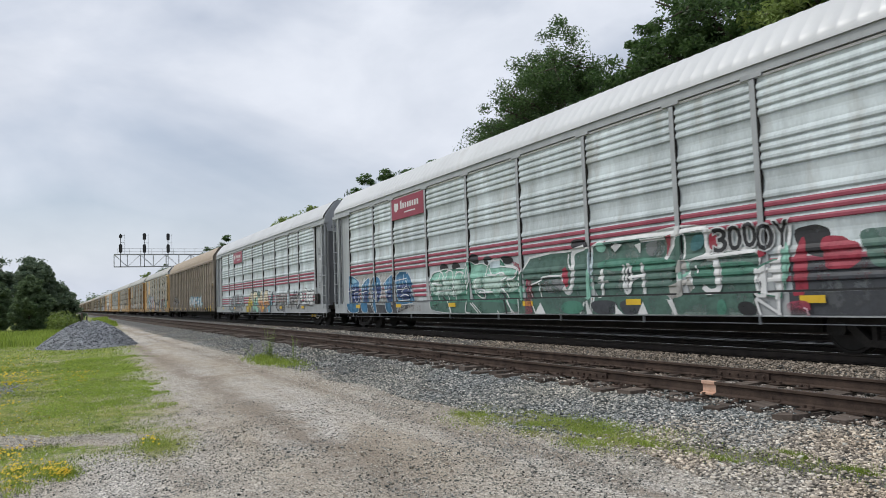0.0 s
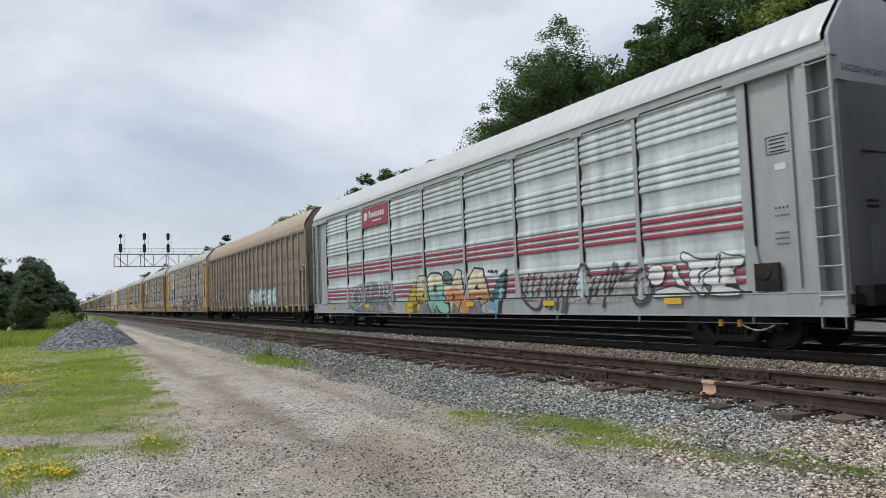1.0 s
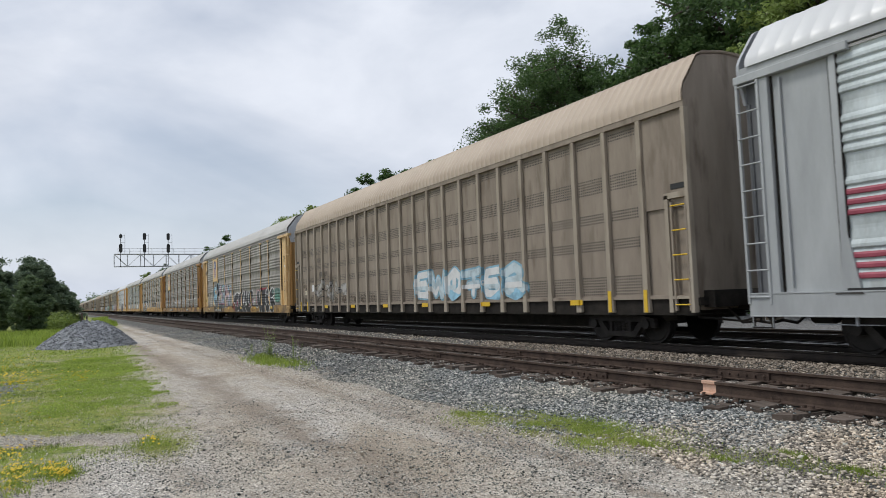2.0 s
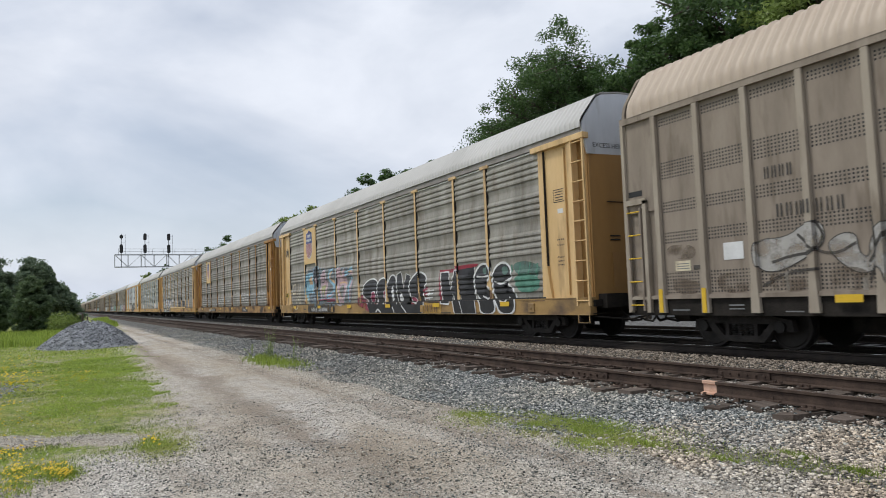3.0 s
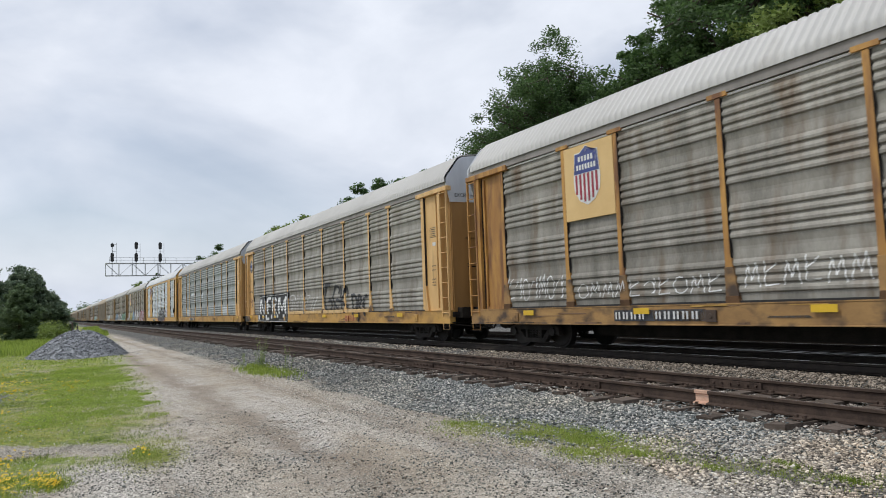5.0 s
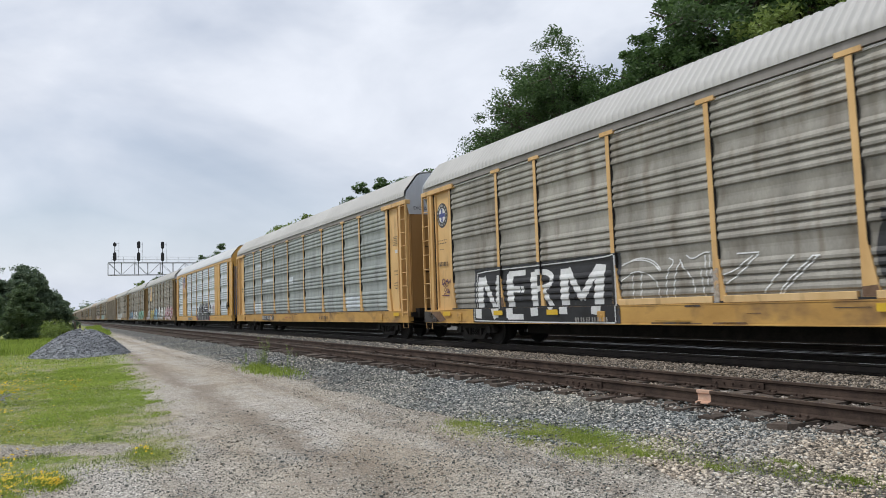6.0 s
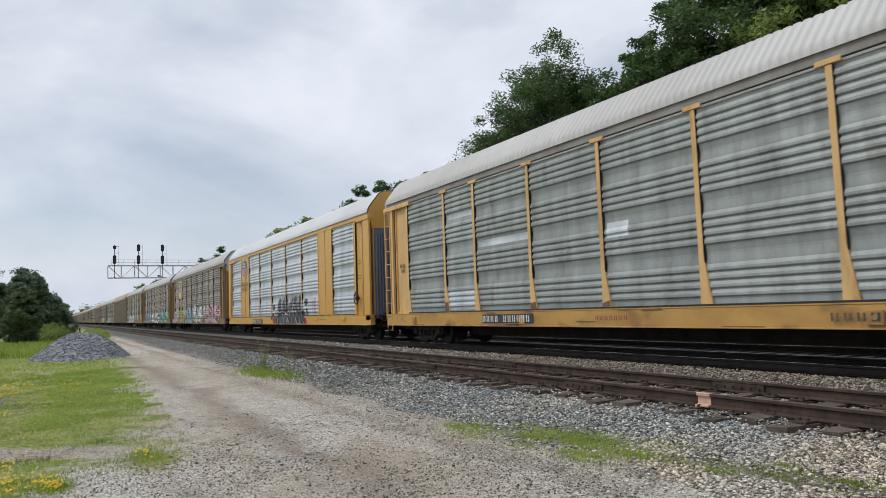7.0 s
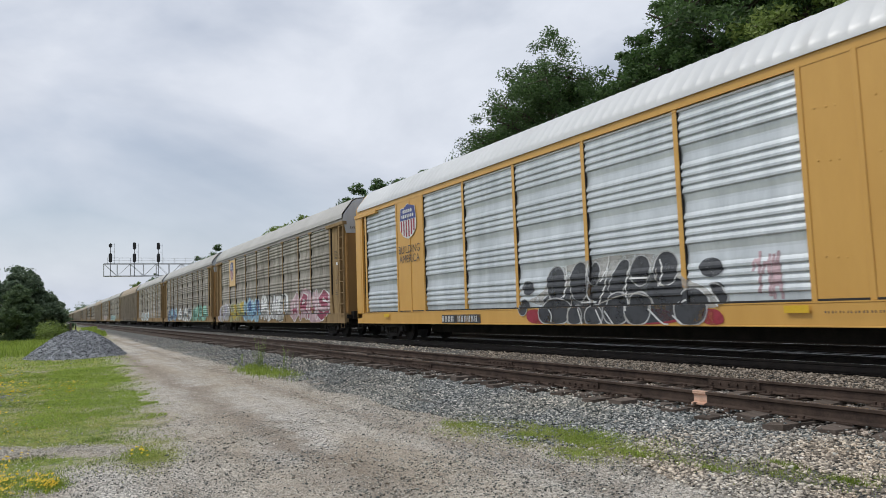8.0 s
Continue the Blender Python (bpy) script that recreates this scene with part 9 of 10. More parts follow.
daub(c7, [(11.72, 1.11), (12.62, 1.32), (13.04, 1.93), (14.08, 2), (15.18, 2.1), (16.78, 2.01), (17.21, 1.43), (17.75, 1.27), (18.14, 0.87), (17.82, 0.83), (17.16, 0.89), (12.96, 0.91)], "haze", None, 0, "pale overspray under the lettering", style="fresh")
daub(c7, [(12.64, 1.32), (15.14, 1.59), (16.99, 1.63), (17.3, 1.16), (17.16, 0.83), (17.02, 0.53), (12.65, 0.52), (12.44, 0.83)], "slate", None, 0, "black bubble lettering with pale rims", style="fresh")
daub(c7, [(13.48, 1.51), (13.38, 1.25), (13.19, 1.1), (12.95, 1.1), (12.77, 1.27), (12.71, 1.55), (12.81, 1.81), (13.01, 1.96), (13.25, 1.95), (13.42, 1.77)], "slate", 'silver', 0.03, "black bubble lettering with pale rims", style="fresh")
daub(c7, [(14.36, 1.52), (14.27, 1.24), (14.08, 1.07), (13.86, 1.08), (13.69, 1.26), (13.64, 1.56), (13.74, 1.85), (13.93, 2.01), (14.15, 2), (14.32, 1.81)], "slate", 'silver', 0.03, "black bubble lettering with pale rims", style="fresh")
daub(c7, [(14.73, 1.69), (14.68, 1.53), (14.59, 1.43), (14.48, 1.44), (14.4, 1.54), (14.38, 1.71), (14.43, 1.87), (14.53, 1.97), (14.63, 1.96), (14.71, 1.85)], "slate", 'silver', 0.03, "black bubble lettering with pale rims", style="fresh")
daub(c7, [(16.31, 1.67), (16.24, 1.48), (16.08, 1.36), (15.9, 1.37), (15.76, 1.5), (15.72, 1.7), (15.79, 1.9), (15.95, 2.01), (16.14, 2), (16.27, 1.87)], "slate", 'silver', 0.03, "black bubble lettering with pale rims", style="fresh")
daub(c7, [(17.08, 1.67), (17, 1.46), (16.83, 1.34), (16.62, 1.35), (16.46, 1.49), (16.41, 1.71), (16.49, 1.92), (16.67, 2.04), (16.88, 2.02), (17.04, 1.88)], "slate", 'silver', 0.03, "black bubble lettering with pale rims", style="fresh")
daub(c7, [(14.96, 1.24), (15.14, 1.59), (15.38, 1.93), (15.6, 1.97), (15.7, 1.86), (15.63, 1.51), (15.4, 1.17)], "slate", 'silver', 0.03, "black bubble lettering with pale rims", style="fresh")
daub(c7, [(13.69, 0.79), (13.55, 0.57), (13.23, 0.52), (12.83, 0.52), (12.51, 0.57), (12.4, 0.8), (12.54, 1.02), (12.89, 1.15), (13.29, 1.14), (13.59, 1)], "slate", 'silver', 0.035, "black bubble lettering with pale rims", style="fresh")
daub(c7, [(14.12, 0.7), (14.06, 0.55), (13.92, 0.52), (13.76, 0.52), (13.63, 0.55), (13.59, 0.71), (13.66, 0.86), (13.8, 0.95), (13.96, 0.95), (14.08, 0.85)], "slate", 'silver', 0.035, "black bubble lettering with pale rims", style="fresh")
daub(c7, [(14.85, 0.7), (14.78, 0.55), (14.62, 0.52), (14.43, 0.52), (14.28, 0.54), (14.23, 0.7), (14.3, 0.86), (14.47, 0.95), (14.66, 0.95), (14.8, 0.85)], "slate", 'silver', 0.035, "black bubble lettering with pale rims", style="fresh")
daub(c7, [(15.71, 0.84), (15.62, 0.61), (15.4, 0.52), (15.14, 0.52), (14.93, 0.61), (14.86, 0.85), (14.97, 1.09), (15.2, 1.23), (15.46, 1.22), (15.65, 1.07)], "slate", 'silver', 0.035, "black bubble lettering with pale rims", style="fresh")
daub(c7, [(16.34, 0.83), (16.25, 0.61), (16.05, 0.52), (15.81, 0.52), (15.62, 0.61), (15.56, 0.84), (15.65, 1.08), (15.87, 1.21), (16.11, 1.2), (16.29, 1.06)], "slate", 'silver', 0.035, "black bubble lettering with pale rims", style="fresh")
daub(c7, [(17.82, 0.83), (17.72, 0.6), (17.51, 0.52), (17.25, 0.52), (17.05, 0.6), (16.99, 0.85), (17.09, 1.09), (17.32, 1.24), (17.57, 1.23), (17.76, 1.07)], "slate", 'silver', 0.035, "black bubble lettering with pale rims", style="fresh")
daub(c7, [(12.19, 1.45), (12.14, 1.34), (12, 1.28), (11.83, 1.28), (11.7, 1.36), (11.66, 1.47), (11.72, 1.58), (11.86, 1.65), (12.03, 1.64), (12.15, 1.56)], "slate", 'silver', 0.02, "black bubble lettering with pale rims", style="fresh")
daub(c7, [(11.94, 0.95), (11.89, 0.82), (11.78, 0.74), (11.65, 0.74), (11.54, 0.83), (11.51, 0.96), (11.56, 1.09), (11.68, 1.17), (11.81, 1.17), (11.91, 1.08)], "slate", 'silver', 0.02, "black bubble lettering with pale rims", style="fresh")
daub(c7, [(18.2, 1.61), (18.14, 1.5), (17.99, 1.44), (17.81, 1.45), (17.66, 1.53), (17.61, 1.65), (17.68, 1.77), (17.84, 1.83), (18.02, 1.81), (18.15, 1.73)], "slate", None, 0, "black sprayed spot", style="fresh")
daub(c7, [(18.18, 1.25), (18.14, 1.2), (18.06, 1.17), (17.95, 1.18), (17.87, 1.21), (17.85, 1.27), (17.88, 1.32), (17.97, 1.35), (18.07, 1.34), (18.15, 1.31)], "slate", None, 0, "black sprayed spot", style="fresh")
daub(c7, [(17.81, 1.3), (18.04, 1.32), (18.25, 1.08), (18.19, 0.93), (18.01, 0.96), (17.95, 1.13)], "slate", 'silver', 0.03, "black bubble lettering with pale rims", style="fresh")
daub(c7, [(16.22, 1.34), (16.91, 1.34), (17.18, 1.16), (17.05, 0.94), (16.32, 0.95)], "slate", None, 0, "black bubble lettering with pale rims", style="fresh")
brush(c7, [(13.49, 1.96), (13.55, 1.56), (13.39, 1.18)], "white", 0.04, "white line between the bubbles", style="fresh")
brush(c7, [(14.4, 1.95), (14.28, 1.58), (14.3, 1.15), (14.53, 1.01)], "white", 0.04, "white line between the bubbles", style="fresh")
brush(c7, [(15.07, 2.11), (14.97, 1.75), (14.76, 1.5)], "white", 0.04, "white line between the bubbles", style="fresh")
brush(c7, [(15.01, 1.8), (14.9, 1.34), (14.64, 0.99)], "white", 0.04, "white line between the bubbles", style="fresh")
brush(c7, [(15.72, 1.8), (15.55, 1.37), (15.61, 0.82)], "white", 0.04, "white line between the bubbles", style="fresh")
brush(c7, [(16.58, 1.89), (16.69, 1.64), (16.54, 1.32)], "white", 0.04, "white line between the bubbles", style="fresh")
brush(c7, [(15.7, 1.53), (16.24, 1.52)], "white", 0.04, "white line between the bubbles", style="fresh")
brush(c7, [(16.28, 0.86), (16.66, 0.53), (16.83, 0.52)], "white", 0.04, "white line between the bubbles", style="fresh")
brush(c7, [(14, 0.89), (14.13, 0.52)], "white", 0.04, "white line between the bubbles", style="fresh")
brush(c7, [(14.63, 0.86), (14.83, 0.52)], "white", 0.04, "white line between the bubbles", style="fresh")
brush(c7, [(17.11, 0.96), (17.29, 1.02)], "white", 0.04, "white line between the bubbles", style="fresh")
brush(c7, [(14.01, 1.03), (14.57, 1.04)], "white", 0.04, "white line between the bubbles", style="fresh")
brush(c7, [(17.85, 1.22), (18.08, 0.87)], "white", 0.04, "white line between the bubbles", style="fresh")
brush(c7, [(16.94, 0.71), (17.19, 0.52)], "white", 0.04, "white line between the bubbles", style="fresh")
brush(c7, [(12.87, 0.88), (12.99, 0.74), (12.94, 0.57)], "white", 0.04, "white line between the bubbles", style="fresh")
brush(c7, [(14.93, 0.83), (15.2, 0.52)], "white", 0.04, "white line between the bubbles", style="fresh")
brush(c7, [(15.67, 1.16), (15.62, 0.87)], "pale", 0.03, "pale line between the bubbles", style="fresh")
brush(c7, [(15.57, 0.72), (15.76, 0.52)], "pale", 0.03, "pale line between the bubbles", style="fresh")
brush(c7, [(13.7, 1.34), (13.6, 0.52)], "pale", 0.03, "pale line between the bubbles", style="fresh")
brush(c7, [(14.64, 0.99), (15.4, 1.17), (15.95, 1.2), (16.3, 1.09), (16.31, 0.86)], "pale", 0.03, "pale line between the bubbles", style="fresh")
brush(c7, [(16.51, 1.7), (16.48, 1.37), (16.72, 1.32)], "pale", 0.03, "pale line between the bubbles", style="fresh")
scribble(c7, 18.8, 19.4, 1.0, 1.95, 3, "pink", 0.06, 83, "pink sprayed mark", **F)
bars(c7, 7.3, 0.57, 9.5, 0.75, 11, "white", 20, "slate", **F)
bars(c7, 20.2, 0.72, 21.2, 0.76, 8, "slate", 21, **F), bars(c7, 24.95, 3.05, 25.4, 3.10, 5, "rust", 22, **F), bars(c7, 24.95, 3.18, 25.4, 3.23, 6, "rust", 22, **F), bars(c7, 24.95, 2.55, 25.4, 2.60, 5, "rust", 22, **F), bars(c7, 24.95, 2.42, 25.35, 2.47, 4, "rust", 22, **F)
reflectors(c7, "fresh", (19.7, 23.4, 3.0))
bm = bmesh.new()
for i in range(5):
    rod(bm, (LEN - 0.83, -1.15 + 0.12 * i, 0.75), (LEN - 0.83, -1.15 + 0.12 * i, 4.2), 0.055, 8)
part("end_curtain", bm, M["blue_door"], c7, "blue-grey folded end door")
bm = bmesh.new()
box(bm, LEN - 0.87, LEN - 0.79, -0.5, 0.9, 0.8, 4.2)
part("end_board", bm, M["board"], c7, "dirty white end panel")
bm = bmesh.new()
for i in range(24):
    a0, a1 = radians(15 * i), radians(15 * i + 15)
    rod(bm, (25.05 + 0.25 * math.cos(a0), -1.54, 1.62 + 0.25 * math.sin(a0)), (25.05 + 0.25 * math.cos(a1), -1.54, 1.62 + 0.25 * math.sin(a1)), 0.022, 6)
for i in range(4):
    rod(bm, (25.05, -1.54, 1.62), (25.05 + 0.25 * math.cos(radians(90 * i + 20)), -1.54, 1.62 + 0.25 * math.sin(radians(90 * i + 20))), 0.016, 6)
rod(bm, (25.05, -1.40, 1.62), (25.05, -1.56, 1.62), 0.06, 10)
part("hand_brake_wheel", bm, M["truck"], c7, "grimy hand brake wheel")
add_ladder(c7, pose(0, 0.06, 0), (25.5, 25.95), 0.9, 2.2, 4, M["new_yellow"], M["new_yellow"])

# cars further back
shield(c8, 5.05, 5.95, 3.35, 4.80)
for k, (a, b, f, e) in enumerate(((0.9, 4.6, ("lilac", "pale"), "white"), (4.8, 8.6, ("olive", "yellow"), "pale"), (8.8, 12.8, ("sky", "blue"), "ice"), (13.2, 18.4, ("white", "pale"), "slate"), (19.4, 25.0, ("pink", "rose"), "white"))):
    piece(c8, a, b, 0.6, 1.75 + 0.1 * k, 4, f, e, 90 + k, 0.3, 0.06, "colourful lettering", back=f[0])
for k, (a, b, f, e) in enumerate(((3.0, 9.0, ("blue", "sky"), "ice"), (10.0, 17.0, ("white", "grey"), "slate"), (17.5, 24.5, ("green", "mint"), "mint"))):
    piece(c9, a, b, 0.6, 1.9, 4, f, e, 100 + k, 0.3, 0.06, "colourful lettering", back=f[0])
c10, c12, c13 = CARS[10][0], CARS[12][0], CARS[13][0]
throwup(c10, 6, 14, 0.6, 1.7, 5, ("ice", "pale"), "white", 111, 0.06, label="pale bubble lettering")
throwup(c12, 4, 16, 0.6, 1.7, 6, ("sky", "mint"), "white", 112, 0.06, label="pale blue bubble lettering")
throwup(c13, 10, 20, 0.6, 1.8, 5, ("pink", "pale"), "white", 113, 0.06, label="pink bubble lettering")
for c in (c8, c9, c10, c12, c13):
    placard(c, 26.0)
for k, c in enumerate((c3, c4, c5, c6)):
    sill_wear(c, 130 + k, (16, 20, 18, 16)[k])


# rust at the feet of the posts
rnd = random.Random(77)
for c, share in ((c3, 0.6), (c4, 0.9), (c5, 0.5), (c6, 0.6)):
    for p, w in POSTS[:-1]:
        if rnd.random() < share:
            h = rnd.uniform(0.08, 0.3)
            paint(c, [[(p - w / 2 - 0.015, 0.965), (p + w / 2 + 0.145, 0.965), (p + w / 2 + 0.145 - 0.172 * h, 0.965 + h), (p - w / 2 - 0.01, 0.965 + h * rnd.uniform(0.5, 1.0))]], P["rust"], 0.003, "worn_paint", "rusted post foot", 1.447)


# ---- track details ----
def tie_mesh(seed, material, half=1.3):
    bm = bmesh.new()
    r = random.Random(seed)
    box(bm, -0.115, 0.115, -half, half, -0.40, -0.175)
    bmesh.ops.subdivide_edges(bm, edges=[e for e in bm.edges if abs(e.verts[0].co.y - e.verts[1].co.y) > 1], cuts=4)
    for v in bm.verts:
        v.co.x += r.uniform(-0.012, 0.012)
        v.co.z += r.uniform(-0.02, 0.01)
        v.co.y += r.uniform(-0.02, 0.02) if abs(v.co.y) > half - 0.01 else 0
    return mesh_of("tie", bm, material)


bm = bmesh.new()
box(bm, -0.09, 0.09, -0.19, 0.19, -0.175, -0.160)
for sx in (-0.05, 0.05):
    for sy in (-0.10, 0.10):
        box(bm, sx - 0.016, sx + 0.016, sy - 0.02, sy + 0.02, -0.160, -0.128)
PLATE = mesh_of("tie_plate", bm, M["steel_rail"])
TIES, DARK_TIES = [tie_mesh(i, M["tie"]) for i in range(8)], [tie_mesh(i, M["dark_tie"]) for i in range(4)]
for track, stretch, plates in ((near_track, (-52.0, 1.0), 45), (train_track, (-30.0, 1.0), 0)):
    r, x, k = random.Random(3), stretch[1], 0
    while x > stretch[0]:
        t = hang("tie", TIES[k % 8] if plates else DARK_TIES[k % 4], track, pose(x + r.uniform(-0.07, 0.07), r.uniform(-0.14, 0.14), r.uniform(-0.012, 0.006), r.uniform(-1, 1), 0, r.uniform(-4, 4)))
        if k < plates:
            for side in (-0.7525, 0.7525):
                hang("tie_plate", PLATE, t, pose(0, side, 0))
        x, k = x - 0.5, k + 1
V, F = [], []
for y0, z0, xa, xb in ((NEAR_Y, 0.0, -52.5, -260.0), (TRAIN_Y, 0.02, -30.5, -260.0), (THIRD_Y, 0.0, 0.0, -120.0)):
    x = xa
    while x > xb:
        b = len(V)
        V += [(x + a, y0 + c, z0 + d) for a in (-0.115, 0.115) for c in (-1.3, 1.3) for d in (-0.4, -0.18)]
        F += [[b + i for i in f] for f in ((0, 1, 3, 2), (4, 6, 7, 5), (0, 4, 5, 1), (2, 3, 7, 6), (1, 5, 7, 3))]
        x -= 0.5
tagged(new("far_ties", soup("far_ties", V, F, M["tie"])), "dark timber ties further along the tracks", "ties", kind="stuff")


def joint(side, x0, x1):
    bm = bmesh.new()
    for s in (-1, 1):
        y = side + s * 0.028
        prism(bm, [(y - 0.014, -0.145), (y + 0.014, -0.145), (y + 0.010, -0.045), (y - 0.010, -0.045)], "x", x0, x1)
    bar = part("joint_bar", bm, M["steel_rail"], near_track, "bolted rusty joint bar")
    bm = bmesh.new()
    for i in range(6):
        x = x0 + (i + 0.5) * (x1 - x0) / 6
        rod(bm, (x, side - 0.075, -0.095), (x, side + 0.07, -0.095), 0.018, 6)
    part("bolts", bm, M["steel_rail"], bar)


joint(-0.7525, -14.9, -13.95), joint(-0.7525, -9.35, -8.45), joint(0.7525, -13.9, -12.95), joint(-0.7525, -22.6, -21.7), joint(0.7525, -7.6, -6.7), joint(0.7525, -25.6, -24.7)
bm = bmesh.new()
prism(bm, [(-0.7525 + a * 1.06, b * 1.0 + (0.002 if b > -0.01 else 0.0)) for a, b in RAIL], "x", -6.60, -6.39)
part("weld", bm, M["shiny"], near_track, "bright coppery fresh weld on the rail")

# ---- loose stones ----
CUBE = np.array([(x, y, z) for x in (-1, 1) for y in (-1, 1) for z in (-1, 1)], float)
CUBE_F = np.array([(0, 1, 3, 2), (4, 6, 7, 5), (0, 4, 5, 1), (2, 3, 7, 6), (0, 2, 6, 4), (1, 5, 7, 3)])
TRI = np.array([(f[0], f[1], f[2]) for f in CUBE_F] + [(f[0], f[2], f[3]) for f in CUBE_F])


def stones(name, x, y, z, size, material, label, category="gravel"):
    n = len(x)
    a = RNG.normal(size=(n, 4))
    a /= np.linalg.norm(a, axis=1)[:, None]
    w, i, j, k = a.T
    R = np.stack([1 - 2 * (j * j + k * k), 2 * (i * j - k * w), 2 * (i * k + j * w), 2 * (i * j + k * w), 1 - 2 * (i * i + k * k), 2 * (j * k - i * w), 2 * (i * k - j * w), 2 * (j * k + i * w), 1 - 2 * (i * i + j * j)], -1).reshape(n, 3, 3)
    shape = CUBE[None] * 0.58 * RNG.uniform(0.55, 1.15, (n, 8, 3)) * RNG.uniform(0.30, 1.35, (n, 1, 3))
    P3 = np.einsum("nij,nkj->nki", R, shape) * (np.asarray(size) / 2)[:, None, None]
    P3[..., 2] *= 0.60
    P3 += np.stack([x, y, z], -1)[:, None, :]
    F3 = (TRI[None] + 8 * np.arange(n)[:, None, None]).reshape(-1, 3)
    return tagged(new(name, soup(name, P3.reshape(-1, 3), F3, material)), label, category, kind="stuff")


def scatter(n, x0, x1, y0, y1, near=0.0):
    """n places, thinner towards x0 where near is above 0."""
    u = RNG.random(n)
    if near:
        u = 1 - (1 - u ** 1.0) ** (1 / (1 + near)) if near < 0 else u ** (1 / (1 + near))
    return x0 + (x1 - x0) * u, RNG.uniform(y0, y1, n)


def lawn_edge(x):
    return np.minimum(0.67 - 0.055 * x, 0.05 + (-8.6 - x) * 1.3)


def verge(x, y):
    """How thickly the roadside grass grows at a place, from 0 to 1."""
    t = np.clip((x + 8.6) / 5.1, 0, 1)
    off = np.abs(y - 4.92 - 0.75 * t ** 0.8 + 0.1 * wave(x, y, 2.1, 3))
    return np.clip(1.5 - off / np.where(t < 0.62, 0.26, 0.19), 0, 1) * np.where(t < 0.62, 1.0, 0.9) * ((x > -8.9) & (x < -3.2))


x, y = scatter(60000, -16, -2.6, 5.0, 7.15, 0.6)
y = y + 0.12 * np.sin(x * 1.9) * (y < 5.6)
keep = RNG.random(len(x)) > 0.88 * verge(x, y)
x, y = x[keep], y[keep]
s = RNG.uniform(0.02, 0.06, len(x)) * (1 + 0.5 * (RNG.random(len(x)) > 0.96))
pale = (x + 1.1 * wave(x, y, 1.2, 6) + 0.8 * RNG.normal(size=len(x)) - 1.1 * (y - 6)) > -4.9
stones("ballast_stones", x[~pale], y[~pale], (ground_z(x, y) + s * 0.18)[~pale], s[~pale], M["stone"], "sharp grey ballast stones on the track shoulder")
stones("pale_ballast_stones", x[pale], y[pale], (ground_z(x, y) + s * 0.18)[pale], s[pale], M["pale_stone"], "paler tan ballast stones on the track shoulder")
x, y = scatter(15000, -16, -2.6, 7.1, 9.5, 0.4)
s = RNG.uniform(0.035, 0.075, len(x))
keep = np.abs((np.mod(x - 1.0 + 0.25, 0.5)) - 0.25) > 0.10
stones("crib_stones", x[keep], y[keep], np.full(keep.sum(), -0.225) + s[keep] * 0.2, s[keep], M["crib_stone"], "brown-grey ballast between the ties")
x, y = scatter(1500, -16, -2.6, 6.85, 7.6, 0.5)
s = RNG.uniform(0.03, 0.06, len(x))
keep = RNG.random(len(x)) < 0.5 + 0.5 * np.sin(x * 3.1) * np.cos(x * 1.3)
stones("stones_on_ties", x[keep], y[keep], np.full(keep.sum(), -0.175), s[keep], M["stone"], "ballast stones lying over the tie ends")
x, y = scatter(16000, -18, -2.6, 9.4, 11.5, 0.4)
s = RNG.uniform(0.035, 0.075, len(x))
stones("middle_stones", x, y, ground_z(x, y) + s * 0.25, s, M["dirty_stone"], "brown dusty ballast between two tracks")
x, y = scatter(14000, -60, -16, 4.95, 7.2, 1.2)
s = RNG.uniform(0.04, 0.075, len(x))
stones("far_ballast_stones", x, y, ground_z(x, y) + s * 0.2, s, M["stone"], "grey ballast further along the shoulder")
x, y = scatter(8000, -60, -16, 7.2, 11.5, 1.2)
s = RNG.uniform(0.05, 0.09, len(x))
stones("far_crib_stones", x, y, ground_z(x, y) + s * 0.1, s, M["pale_stone"], "dusty ballast along the far rails")
x, y = scatter(36000, -40, -2.8, -0.8, 5.2, 1.8)
s = RNG.uniform(0.008, 0.024, len(x)) * (1 + 1.0 * (RNG.random(len(x)) > 0.96))
keep = RNG.random(len(x)) < 0.55 + 0.45 * (np.abs(y - 3.4) > 1.2)
x, y, s = x[keep], y[keep], s[keep]
stones("road_pebbles", x, y, ground_z(x, y) + s * 0.2, s, M["road_stone"], "small pebbles lying on the dirt road")
x, y = scatter(42000, -13, -2.8, -0.6, 5.0, 0.8)
s = RNG.uniform(0.010, 0.030, len(x)) * (1 + 0.8 * (RNG.random(len(x)) > 0.97))
keep = (RNG.random(len(x)) < 0.35 + 0.65 * (wave(x, y, 1.3, 7) > 0)) & ((y > lawn_edge(x) + 0.1) | (x > -7.6))
stones("road_gravel", x[keep], y[keep], (ground_z(x, y) + s * 0.22)[keep], s[keep], M["stone"], "grey and dark gravel pressed into the dirt road")
x = RNG.uniform(-30, -2.8, 5000)
y = 5.1 - np.abs(RNG.normal(size=5000)) * 0.55
s = RNG.uniform(0.02, 0.05, len(x))
stones("strewn_ballast", x, y, ground_z(x, y) + s * 0.2, s, M["road_stone"], "ballast stones strewn on the road's edge")

x, y = RNG.uniform(-11, -4, 420), 2.7 + 0.55 * RNG.normal(size=420)
s = RNG.uniform(0.015, 0.05, len(x))
stones("dirt_clods", x, y, ground_z(x, y) + s * 0.15, s, M["dirty_stone"], "brown clods of earth in the wheel tracks", "dirt")

# ---- gravel pile ----
PX, PY, PH, PR = -36.5, 1.02, 1.10, 2.15


